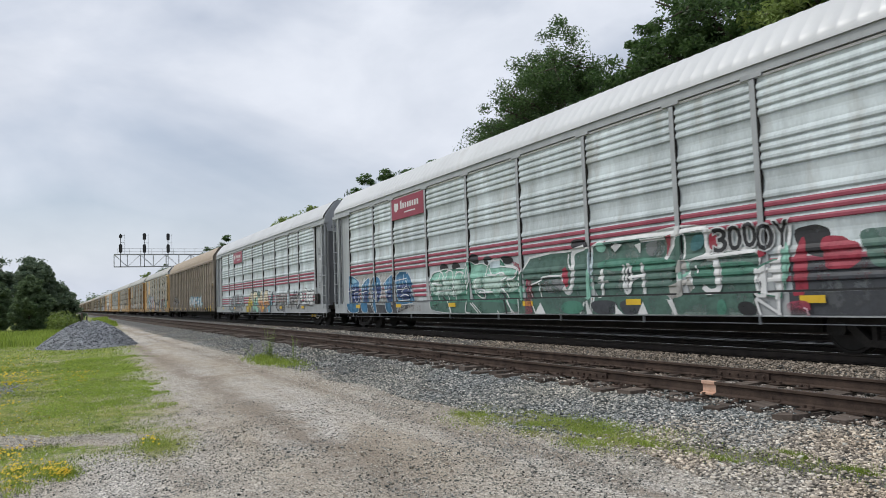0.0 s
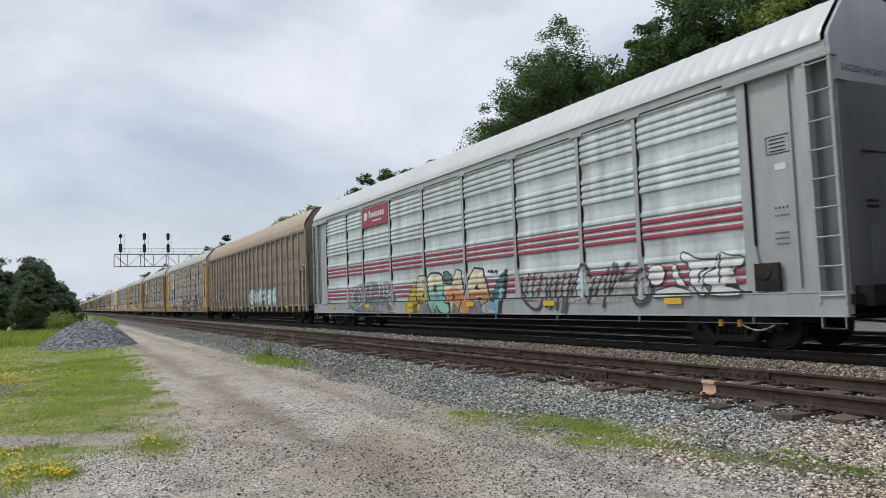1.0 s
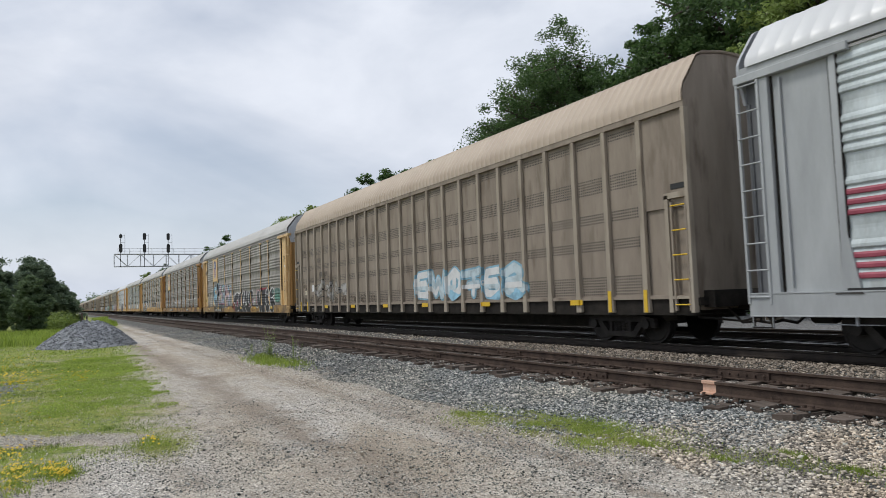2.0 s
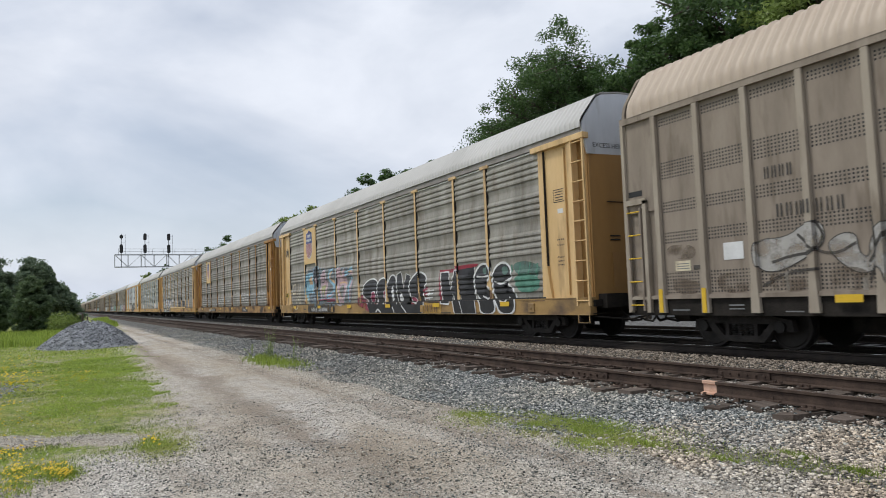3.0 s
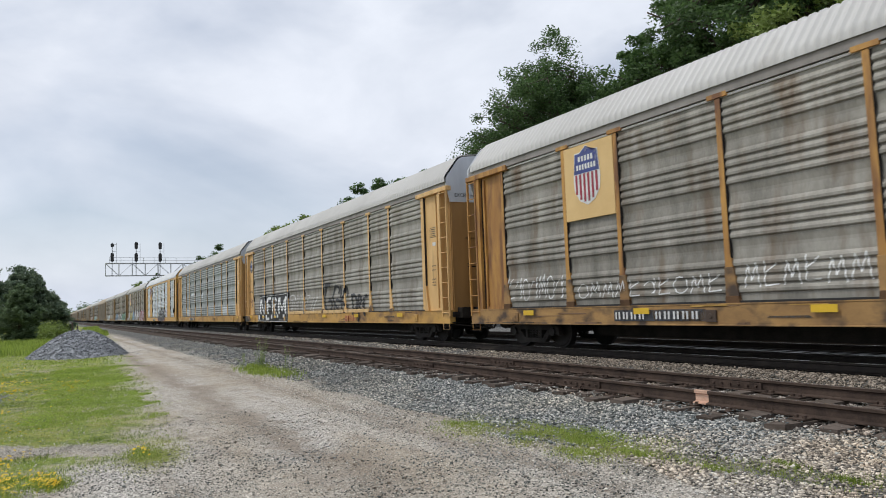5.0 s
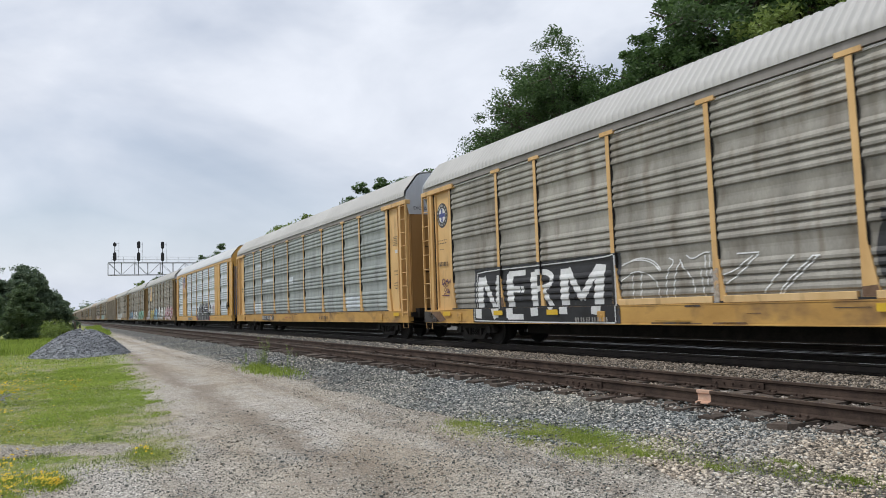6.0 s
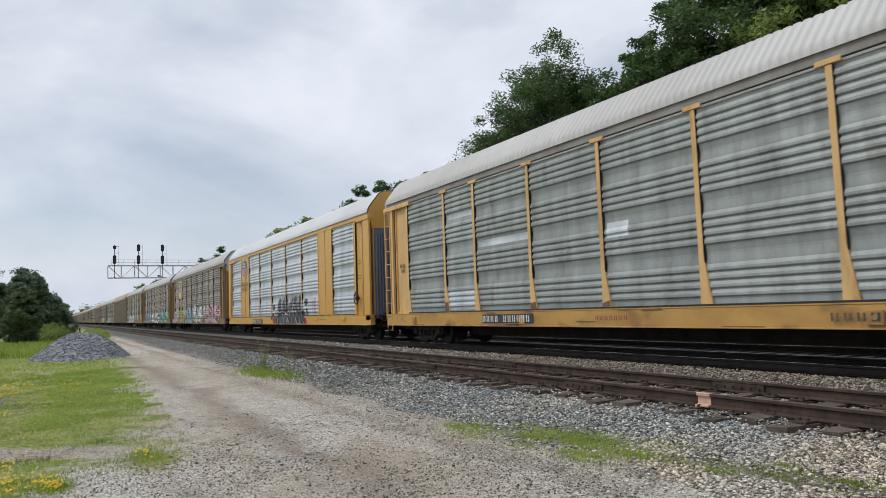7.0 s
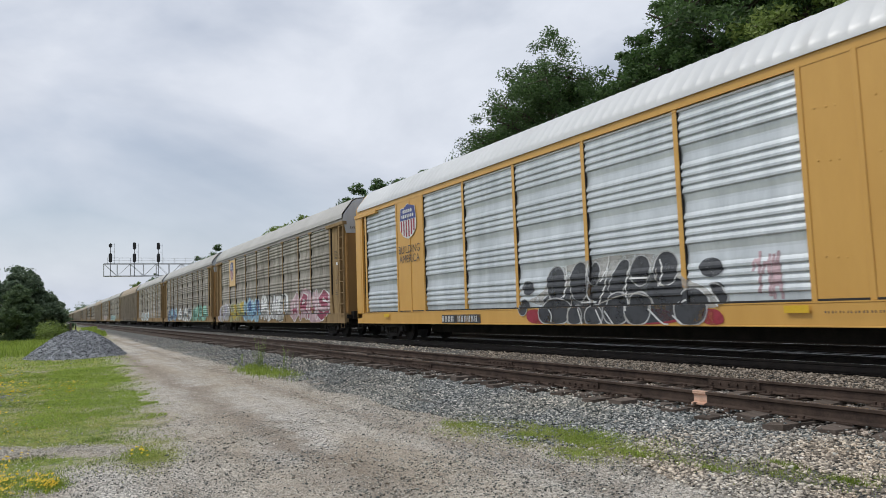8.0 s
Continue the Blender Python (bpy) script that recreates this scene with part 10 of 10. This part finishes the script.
def pile_z(x, y):
    r = np.hypot((x - PX) / 1.35, y - PY) / PR
    return ground_z(x, y) - 0.05 + PH * (0.5 + 0.5 * np.cos(np.pi * np.clip(r, 0, 1))) ** 0.48 * (1 - 0.12 * np.sin(3 * np.arctan2(y - PY, x - PX) + 1))


def make_pile():
    n = 48
    X, Y = np.meshgrid(np.linspace(PX - 3.2, PX + 3.2, n), np.linspace(PY - 2.4, PY + 2.4, n), indexing="ij")
    V = np.stack([X, Y, pile_z(X, Y) - 0.02], -1).reshape(-1, 3)
    i, j = np.meshgrid(np.arange(n - 1), np.arange(n - 1), indexing="ij")
    k = (i * n + j).ravel()
    top = tagged(new("stone_heap", soup("stone_heap", V, np.stack([k, k + n, k + n + 1, k + 1], -1), M["pile_stone"], True)), "heap of blue-grey crushed stone beside the dirt road", "stone heap")
    m = 7000
    a, r = RNG.uniform(0, 2 * np.pi, m), PR * np.sqrt(RNG.random(m)) * 1.04
    x, y = PX + 1.35 * r * np.cos(a), PY + r * np.sin(a)
    s = RNG.uniform(0.05, 0.12, m)
    st = stones("crushed_stone", x, y, pile_z(x, y) + 0.01, s, M["pile_stone"], "")
    st.parent = top
    del st["category"]
    x, y = PX + 2.4 * RNG.normal(size=500), PY + 1.6 * RNG.normal(size=500)
    s = RNG.uniform(0.04, 0.08, 500)
    stones("spilled_stone", x, y, ground_z(x, y) + 0.01, s, M["pile_stone"], "stones spilled round the heap")
    y = RNG.uniform(-1.6, 0.85, 4200)
    x = -10.35 + 0.62 * y + 0.16 * wave(y * 2, y, 1.3, 3) + 0.22 * RNG.normal(size=4200)
    s = RNG.uniform(0.010, 0.032, 4200)
    stones("stone_patch", x, y, ground_z(x, y) + 0.012, s, M["road_stone"], "bare stony patch in the grass")
    x, y = -17.6 + 0.9 * RNG.normal(size=700), -1.25 + 0.28 * RNG.normal(size=700)
    s = RNG.uniform(0.03, 0.06, 700)
    stones("stone_patch", x, y, ground_z(x, y) + 0.03, s, M["pile_stone"], "small patch of grey stone in the grass")


make_pile()


# ---- grass, weeds and flowers ----
def blades(name, x, y, h, w, material, label, category="grass", lean=0.5):
    n = len(x)
    a = RNG.uniform(0, 2 * np.pi, n)
    z = np.where(np.hypot((x - PX) / 1.35, y - PY) < PR, pile_z(x, y), ground_z(x, y)) - 0.01
    base = np.stack([x, y, z], -1)
    side = np.stack([np.cos(a), np.sin(a), np.zeros(n)], -1) * (w / 2)[:, None]
    b = RNG.uniform(0, 2 * np.pi, n)
    bend = np.stack([np.cos(b), np.sin(b), np.zeros(n)], -1) * (h * lean * RNG.random(n))[:, None]
    mid = base + bend * 0.35 + np.stack([np.zeros(n), np.zeros(n), h * 0.6], -1)
    tip = base + bend + np.stack([np.zeros(n), np.zeros(n), h], -1)
    V = np.stack([base - side, base + side, mid + side * 0.7, tip, mid - side * 0.7], 1).reshape(-1, 3)
    k = 5 * np.arange(n)
    F = np.concatenate([np.stack([k, k + 1, k + 2], -1), np.stack([k, k + 2, k + 4], -1), np.stack([k + 4, k + 2, k + 3], -1)])
    return tagged(new(name, soup(name, V, F, material)), label, category, kind="stuff")


def lawn(n, x0, x1, y0, power, thin=1.0):
    u = RNG.random(n) ** power
    x = x1 + (x0 - x1) * u
    y = RNG.uniform(y0, 3.0, n)
    k = wave(x, y, 0.9, 3) + 0.8 * wave(x, y, 2.7, 5)
    e = lawn_edge(x) + 0.30 * wave(x, y, 1.7, 1) + 0.45 - 1.0 * RNG.random(n) ** 1.5
    bare = np.abs(x + 10.35 - 0.62 * y + 0.16 * wave(x, y, 3.1, 4) + 0.08 * RNG.normal(size=n)) < 0.42
    ok = (y < e) & ~bare & (thin * k > RNG.uniform(-1.6, 1.4, n)) & ~((np.hypot((x - PX) / 1.35, y - PY) < PR))
    return x[ok], y[ok]


x, y = lawn(130000, -27, -7.6, -4.5, 1.2, 1.7)
blades("lawn_grass", x, y, RNG.uniform(0.012, 0.040, len(x)), RNG.uniform(0.006, 0.013, len(x)), M["blade"], "short patchy yellow-green grass beside the road", lean=1.2)
x, y = lawn(90000, -27, -7.6, -4.5, 1.2)
keep = wave(x, y, 1.9, 8) + 0.7 * wave(x, y, 4.1, 2) > 0.30
x, y = x[keep], y[keep]
blades("dark_lawn_grass", x, y, RNG.uniform(0.02, 0.055, len(x)), RNG.uniform(0.006, 0.013, len(x)), M["grass_dark"], "deep green grass clumps in the lawn", lean=1.0)
x, y = lawn(150000, -22, -7.8, -4.5, 1.2, -1.6)
blades("dry_lawn_grass", x, y, RNG.uniform(0.010, 0.035, len(x)), RNG.uniform(0.006, 0.012, len(x)), M["dry_blade"], "dry straw-coloured grass in the lawn", lean=1.3)
x, y = -9.2 + 0.55 * RNG.normal(size=9000), 1.12 + 0.17 * RNG.normal(size=9000)
y = y - 0.16 * (x + 9.2)
keep = wave(x, y, 3.0, 2) > RNG.uniform(-1.3, 1.0, len(x))
x, y = x[keep], y[keep]
blades("lawn_fringe", x, y, RNG.uniform(0.010, 0.035, len(x)), RNG.uniform(0.005, 0.010, len(x)), M["dry_blade"], "thin yellowing grass at the lawn's edge", lean=1.2)
x, y = (-9.3 + 0.35 * RNG.normal(size=2200), 1.0 + 0.13 * RNG.normal(size=2200))
blades("lawn_fringe", x, y, RNG.uniform(0.015, 0.045, len(x)), RNG.uniform(0.005, 0.010, len(x)), M["blade"], "thin yellow-green grass at the lawn's edge", lean=1.0)
x, y = lawn(100000, -70, -17, -14, 0.9)
blades("far_lawn_grass", x, y, RNG.uniform(0.03, 0.075, len(x)), RNG.uniform(0.02, 0.04, len(x)), M["blade"], "rougher green grass further off", lean=1.3)
x = RNG.uniform(-27, -12.5, 60000)
y = lawn_edge(x) + 0.25 * wave(x, x, 1.7, 1) - 1.9 * RNG.random(len(x)) ** 1.2
keep = (wave(x, y, 1.1, 5) + 0.5 * wave(x, y, 3.3, 2) > RNG.uniform(-1.3, 0.9, len(x))) & (np.hypot((x - PX) / 1.35, y - PY) > PR)
x, y = x[keep], y[keep]
blades("lime_lawn_grass", x, y, RNG.uniform(0.015, 0.05, len(x)), RNG.uniform(0.007, 0.015, len(x)), M["lime_blade"], "bright lime green grass along the road's edge", lean=1.2)
# tall growth behind the heap and at the road's end
x, y = RNG.uniform(-62, -39, 20000), RNG.uniform(-6, 1.9, 20000)
keep = (wave(x, y, 0.6, 4) + 0.6 * wave(x, y, 1.9, 2) > RNG.uniform(-1.3, 0.9, len(x))) & (y < 1.1 + 0.8 * wave(x, y, 0.5, 3))
x, y = x[keep], y[keep]
blades("tall_grass", x, y, RNG.uniform(0.12, 0.45, len(x)), RNG.uniform(0.03, 0.06, len(x)), M["blade"], "tall light green weeds behind the stone heap")
x = RNG.uniform(-130, -72, 9000)
y = 3.6 + (-x - 72) * 0.03 + RNG.uniform(-1.1, 1.1, 9000) * (0.6 + 0.4 * np.sin(x * 0.3))
blades("road_end_weeds", x, y, RNG.uniform(0.12, 0.60, len(x)) * (0.65 + 0.35 * np.sin(x * 0.45)), RNG.uniform(0.06, 0.12, len(x)), M["blade"], "light green weeds where the road ends")


def clumps(spots):
    xs, ys = [], []
    for cx, cy, r, n in spots:
        xs.append(cx + r * RNG.normal(size=n) * 1.2), ys.append(cy + 0.35 * r * RNG.normal(size=n))
    return np.concatenate(xs), np.concatenate(ys)


def strip(n, seed):
    """Places along the foot of the ballast, in uneven tufts."""
    g = np.random.default_rng(seed)
    t = g.random(90) ** 0.9
    cx = -8.6 + 5.1 * t
    cy = 4.92 + 0.75 * t ** 0.8 + g.normal(size=90) * np.where(t < 0.62, 0.24, 0.16)
    r = g.uniform(0.06, 0.24, 90)
    w = g.random(90) ** 1.3 * np.where(t < 0.62, 1.0, 0.12)
    k = g.choice(90, n, p=w / w.sum())
    return cx[k] + g.normal(size=n) * r[k] * 1.5, cy[k] + g.normal(size=n) * r[k] * 0.6


x, y = strip(11000, 5)
blades("roadside_grass", x, y, RNG.uniform(0.014, 0.055, len(x)), RNG.uniform(0.004, 0.009, len(x)), M["blade"], "sparse green grass along the ballast foot", lean=1.2)
x, y = strip(16000, 6)
blades("dry_roadside_grass", x, y, RNG.uniform(0.012, 0.042, len(x)), RNG.uniform(0.004, 0.009, len(x)), M["dry_blade"], "dry yellowish grass along the ballast foot", lean=1.3)
x, y = clumps(((-6.5, 5.62, 0.30, 1500), (-5.45, 5.30, 0.10, 350), (-4.55, 5.36, 0.09, 420), (-4.2, 5.88, 0.08, 320), (-3.55, 5.80, 0.09, 350), (-3.3, 6.0, 0.10, 250)))
blades("grass_tufts", x, y, RNG.uniform(0.02, 0.07, len(x)), RNG.uniform(0.004, 0.009, len(x)), M["blade"], "small tufts of fresh grass", lean=0.8)


def weed(cx, cy, h, n, label):
    top = new("weed_plant")
    tagged(top, label, "weed", "weeds by the ballast")
    z = float(ground_z(cx, cy))
    top.matrix_basis = pose(cx, cy, z)
    r = random.Random(int(-cx * 10))
    tips = []
    for i in range(n):
        d, a = r.uniform(0.02, 0.22), r.uniform(0, 6.28)
        hh = h * r.uniform(0.5, 1.0)
        p, q = Vector((d * 0.4 * math.cos(a), d * 0.4 * math.sin(a), -0.03)), Vector((d * 1.3 * math.cos(a), d * 1.3 * math.sin(a), hh))
        bm = bmesh.new()
        rod(bm, p, q, 0.006, 5, 0.002)
        tips.append((p, q))
        part("stem", bm, M["leaf_light"], top)
    bm = bmesh.new()
    for p, q in tips:
        for k in range(26):
            c = p.lerp(q, r.uniform(0.15, 1.0))
            a, l = r.uniform(0, 6.28), r.uniform(0.03, 0.09)
            d = Vector((math.cos(a), math.sin(a), r.uniform(-0.1, 0.7))).normalized()
            s = d.cross(Vector((0, 0, 1))).normalized() * l * 0.16
            vs = [bm.verts.new(v) for v in (c, c + d * l * 0.5 + s, c + d * l, c + d * l * 0.5 - s)]
            bm.faces.new(vs)
    part("foliage", bm, M["leaf_light"], top)


weed(-21.0, 5.42, 1.0, 11, "tall leafy green weed growing on the ballast")
weed(-20.7, 5.30, 0.55, 7, "leafy green weed growing on the ballast")
weed(-18.6, 5.45, 0.75, 5, "leafy green weed growing on the ballast")
weed(-22.8, 5.35, 0.30, 4, "small green weed growing on the ballast")
x, y = clumps(((-20.4, 5.15, 0.6, 900), (-18.2, 5.15, 0.6, 700), (-19.4, 5.0, 0.5, 400)))
blades("weed_grass", x, y, RNG.uniform(0.05, 0.16, len(x)), RNG.uniform(0.01, 0.02, len(x)), M["blade"], "grass round the weeds on the ballast foot")


def flowers():
    spots = ((-8.60, -0.42, 0.22, 60), (-8.50, -0.10, 0.20, 75), (-8.20, 0.02, 0.10, 60), (-8.0, -0.40, 0.22, 35), (-9.5, 0.95, 0.15, 18), (-9.6, -0.6, 0.6, 60), (-12, -0.9, 1.0, 60), (-19.5, -1.0, 1.2, 130), (-22, -1.5, 1.5, 120), (-20, 0.4, 1.0, 50), (-15, -1.2, 0.8, 50), (-27, -2.0, 2.5, 120))
    xs, ys = clumps(spots)
    n = len(xs)
    z = ground_z(xs, ys) + RNG.uniform(0.025, 0.06, n)
    r = RNG.uniform(0.008, 0.014, n) * np.clip(-xs / 9, 1, 1.8)
    t = np.linspace(0, 2 * np.pi, 7)[:-1]
    ring = np.stack([xs[:, None] + r[:, None] * np.cos(t), ys[:, None] + r[:, None] * np.sin(t), np.repeat(z[:, None], 6, 1) + r[:, None] * 0.5 * np.cos(t + xs[:, None])], -1)
    cen = np.stack([xs, ys, z - r * 0.5], -1)[:, None]
    V = np.concatenate([ring, cen], 1).reshape(-1, 3)
    k = 7 * np.arange(n)
    F = np.concatenate([np.stack([k + i, k + (i + 1) % 6, k + 6], -1) for i in range(6)])
    tagged(new("yellow_flowers", soup("yellow_flowers", V, F, M["petal"])), "small yellow wildflowers in the grass", "flowers", kind="stuff")
    x, y = clumps(spots[:5])
    x, y = np.repeat(x, 22) + RNG.normal(size=22 * len(x)) * 0.09, np.repeat(y, 22) + RNG.normal(size=22 * len(y)) * 0.07
    blades("flower_leaves", x, y, RNG.uniform(0.015, 0.05, len(x)), RNG.uniform(0.006, 0.012, len(x)), M["blade"], "green leaves under the yellow flowers", "plants", 1.0)


flowers()
bm = bmesh.new()
box(bm, -0.05, 0.05, -0.05, 0.05, -0.6, 0.95)
whole("marker_post", bm, M["bark"], "thin dark marker post in the weeds", "post", m=pose(-46, 0.98, 0.1))
bm = bmesh.new()
box(bm, -0.04, 0.04, -0.04, 0.04, -0.6, 0.75)
whole("marker_post", bm, M["bark"], "thin dark marker post in the weeds", "post", m=pose(-46.5, 1.25, 0.1))


# ---- trees ----
def leaf_cloud(name, centres, radii, per, size, material, seed):
    """Leaves round the clump centres, as small folded rhombs."""
    g = np.random.default_rng(seed)
    c = np.repeat(np.asarray(centres), per, 0)
    rad = np.repeat(np.asarray(radii), per)
    d = g.normal(size=c.shape)
    d /= np.linalg.norm(d, axis=1)[:, None]
    p = c + d * (rad * (0.22 + 0.95 * g.random(len(c)) ** 0.7))[:, None] * np.array([1, 1, 0.7])
    n = len(p)
    u = g.normal(size=(n, 3))
    u[:, 2] *= 0.6
    u /= np.linalg.norm(u, axis=1)[:, None]
    v = np.cross(u, g.normal(size=(n, 3)))
    v /= np.linalg.norm(v, axis=1)[:, None]
    s = size * g.uniform(0.6, 1.3, n)[:, None]
    V = np.stack([p - u * s, p + v * s * 0.42, p + u * s, p - v * s * 0.42], 1).reshape(-1, 3)
    k = 4 * np.arange(n)
    F = np.concatenate([np.stack([k, k + 1, k + 2], -1), np.stack([k, k + 2, k + 3], -1)])
    return soup(name, V, F, material)


def make_tree(name, label, at, height, spread, low, limbs, clumps_n, per, leaf, material, seed, tilt=0.0, sparse=1.0, group="trees beyond the tracks"):
    r = random.Random(seed)
    top = new(name)
    tagged(top, label, "tree", group)
    top.matrix_basis = pose(*at)
    bm = bmesh.new()
    base, crown = Vector((0, 0, -0.2)), Vector((tilt * height, 0, height * 0.86))
    prev, pr = base, height * 0.018
    axis = [base]
    for i in range(1, 7):
        q = base.lerp(crown, i / 6) + Vector((r.uniform(-0.2, 0.2), r.uniform(-0.2, 0.2), 0)) * (height / 15)
        nr = height * 0.018 * (1 - i / 7)
        rod(bm, prev, q, pr, 8, nr)
        axis.append(q)
        prev, pr = q, nr
    centres, radii = [], []
    for k in range(limbs):
        f = low + (1 - low) * (k + r.random()) / limbs
        p = axis[0].lerp(axis[-1], min(f, 1.0) * 0.92)
        a = r.uniform(0, 6.283)
        reach = spread * (0.45 + 0.75 * math.sin(math.pi * min(0.98, (f - low) / (1 - low) * 0.8 + 0.18))) * r.uniform(0.7, 1.1)
        q = p + Vector((math.cos(a) * reach, math.sin(a) * reach, reach * r.uniform(0.25, 0.75)))
        q.z = min(q.z, height * 0.97)
        mid = p.lerp(q, 0.5) + Vector((0, 0, reach * 0.08))
        rod(bm, p, mid, height * 0.006, 6, height * 0.004), rod(bm, mid, q, height * 0.004, 6, height * 0.0015)
        for m in range(clumps_n):
            t = r.uniform(0.45, 1.05)
            w = Vector((r.gauss(0, 1), r.gauss(0, 1), r.gauss(0, 0.6))) * spread * 0.17
            c = p.lerp(q, t) + w
            c.z = min(c.z, height)
            rod(bm, p.lerp(q, min(t, 0.98)), c, height * 0.0018, 5, height * 0.0006)
            centres.append(c), radii.append(spread * r.uniform(0.10, 0.20) * sparse)
    for k in range(clumps_n * 2):
        p = axis[0].lerp(axis[-1], low + (1 - low) * r.random())
        centres.append(p + Vector((r.gauss(0, 1), r.gauss(0, 1), r.gauss(0, 0.8))) * spread * 0.22), radii.append(spread * 0.24 * sparse)
    for k in range(clumps_n):
        centres.append(axis[-1] + Vector((r.gauss(0, 1) * 0.16 * spread, r.gauss(0, 1) * 0.16 * spread, height * r.uniform(0.0, 0.11)))), radii.append(spread * r.uniform(0.09, 0.16) * sparse)
    if height > 15:
        near_top = [k for k, c in enumerate(centres) if c[2] > height * 0.56 or k % 4 == 0]
        centres, radii = [centres[k] for k in near_top], [radii[k] for k in near_top]
    part("trunk", bm, M["bark"], top)
    hang("crown", leaf_cloud("crown", [tuple(c) for c in centres], radii, per, leaf, material, seed), top)
    return top


LEAFY = "broad-leaved tree with a dense dark green crown"
tall = make_tree("tree", "tall open-branched tree with a ragged green crown", (-37.6, 30, -0.5), 20.7, 4.3, 0.36, 50, 9, 150, 0.105, M["leaf"], 3, 0.02, 1.12)
copy_thing(tall, pose(-42.6, 30.5, -2.6, 0, 0, 150)), copy_thing(tall, pose(-45.8, 31, -5.2, 0, 0, 80))
dense = make_tree("tree", LEAFY, (-30.9, 30.5, -0.5), 17.2, 3.0, 0.3, 34, 9, 105, 0.13, M["leaf"], 5)
big = make_tree("tree", LEAFY, (-23.0, 31.5, -0.5), 23.8, 4.4, 0.3, 40, 9, 115, 0.14, M["leaf"], 8)
light = make_tree("tree", "light green young tree", (-18.5, 30, -0.5), 19.0, 3.4, 0.3, 28, 8, 100, 0.14, M["leaf_light"], 9)
slim = make_tree("tree", "small ragged tree top above the train", (-66.5, 30, -0.5), 15.9, 2.7, 0.5, 24, 8, 85, 0.16, M["leaf"], 12, 0.0, 1.3)
for x, y, z, turn in ((-19.5, 33, -0.5, 40), (-25.0, 38, 0.2, 250), (-21.0, 39, 2.0, 20)):
    copy_thing(big, pose(x, y, z, 0, 0, turn))
for x, y, z, turn in ((-29.0, 31, 0.3, 200), (-48.6, 31, -3.4, 20), (-39.8, 32, -0.9, 310), (-26.6, 30, 1.4, 160), (-51.5, 31, -4.4, 260), (-22.0, 29, -1.0, 160)):
    copy_thing(dense, pose(x, y, z, 0, 0, turn))
pale_tree = make_tree("tree", "pale green rounded tree top above the train", (-84, 31, -0.5), 15.2, 3.2, 0.42, 26, 8, 85, 0.19, M["leaf_light"], 14, 0.0, 1.3)
for x, y, z, turn in ((-93, 30, -0.2, 60), (-105, 30, -0.4, 160), (-190, 33, -0.5, 260), (-360, 36, 3.5, 90), (-112, 31, -0.8, 210)):
    copy_thing(pale_tree, pose(x, y, z, 0, 0, turn))
for x, y, z, turn in ((-71.5, 30, -0.3, 130), (-63.2, 30.5, -1.2, 200), (-78.5, 31, -0.6, 300), (-150, 30, 0.4, 220), (-205, 36, 2.5, 20), (-330, 40, 5.0, 20), (-54.5, 30, -1.9, 60)):
    copy_thing(slim, pose(x, y, z, 0, 0, turn))

# brush along the far side of the tracks, and woods on the horizon
def brush(name, n, x0, x1, y0, y1, h0, h1, size, material, label, per=60, seed=21):
    g = np.random.default_rng(seed)
    c, rad = [], []
    for _ in range(n):
        x, y, h = g.uniform(x0, x1), g.uniform(y0, y1), g.uniform(h0, h1)
        for k in range(4):
            c.append((x + g.normal() * h * 0.3, y + g.normal() * h * 0.3, -0.5 + h * (0.15 + 0.25 * k))), rad.append(h * 0.36)
    return tagged(new(name, leaf_cloud(name, c, rad, per, size, material, seed)), label, "brush", kind="stuff")


brush("trackside_brush", 130, -110, 6, 37, 41, 2.0, 5.5, 0.16, M["leaf"], "dense green brush beyond the tracks", 110)
brush("far_brush", 90, -420, -110, 37, 46, 4.0, 8.0, 0.4, M["leaf"], "green brush further along the tracks", 60, 22)
brush("horizon_woods", 120, -1100, -600, -140, 60, 8, 17, 1.3, M["leaf_dark"], "distant wooded horizon", 60, 23)

brush("light_brush", 16, -80, -64, -1.6, 1.2, 0.8, 1.6, 0.09, M["leaf_light"], "bright green low brush at the lawn's end", 110, 25)

LEFT_G = "trees beside the lawn"
bush = make_tree("conifer", "dark dense rounded juniper at the lawn's edge", (-62, -2.25, -0.5), 4.6, 1.05, 0.05, 34, 9, 110, 0.10, M["leaf_dark"], 31, 0.0, 1.5, LEFT_G)
back = make_tree("tree", "dark green spreading tree behind the lawn", (-74, -2.6, -0.5), 6.9, 1.95, 0.12, 34, 9, 110, 0.13, M["leaf_blue"], 33, 0.0, 1.3, LEFT_G)
copy_thing(back, pose(-76, -1.0, -2.4, 0, 0, 90)), copy_thing(back, pose(-72, -5.3, -0.8, 0, 0, 200)), copy_thing(back, pose(-74, -8.5, -0.3, 0, 0, 30))
copy_thing(back, pose(-60, -11, -0.3, 0, 0, 250)), copy_thing(bush, pose(-66, -4.6, -0.9, 0, 0, 100))


# ---- motion of the train ----
def motions():
    for car, x in CARS:
        walk(car, [(t, pose(x + SPEED * t, TRAIN_Y, 0.178)) for t in (0, 2, 4, 6, 8)])


motions()
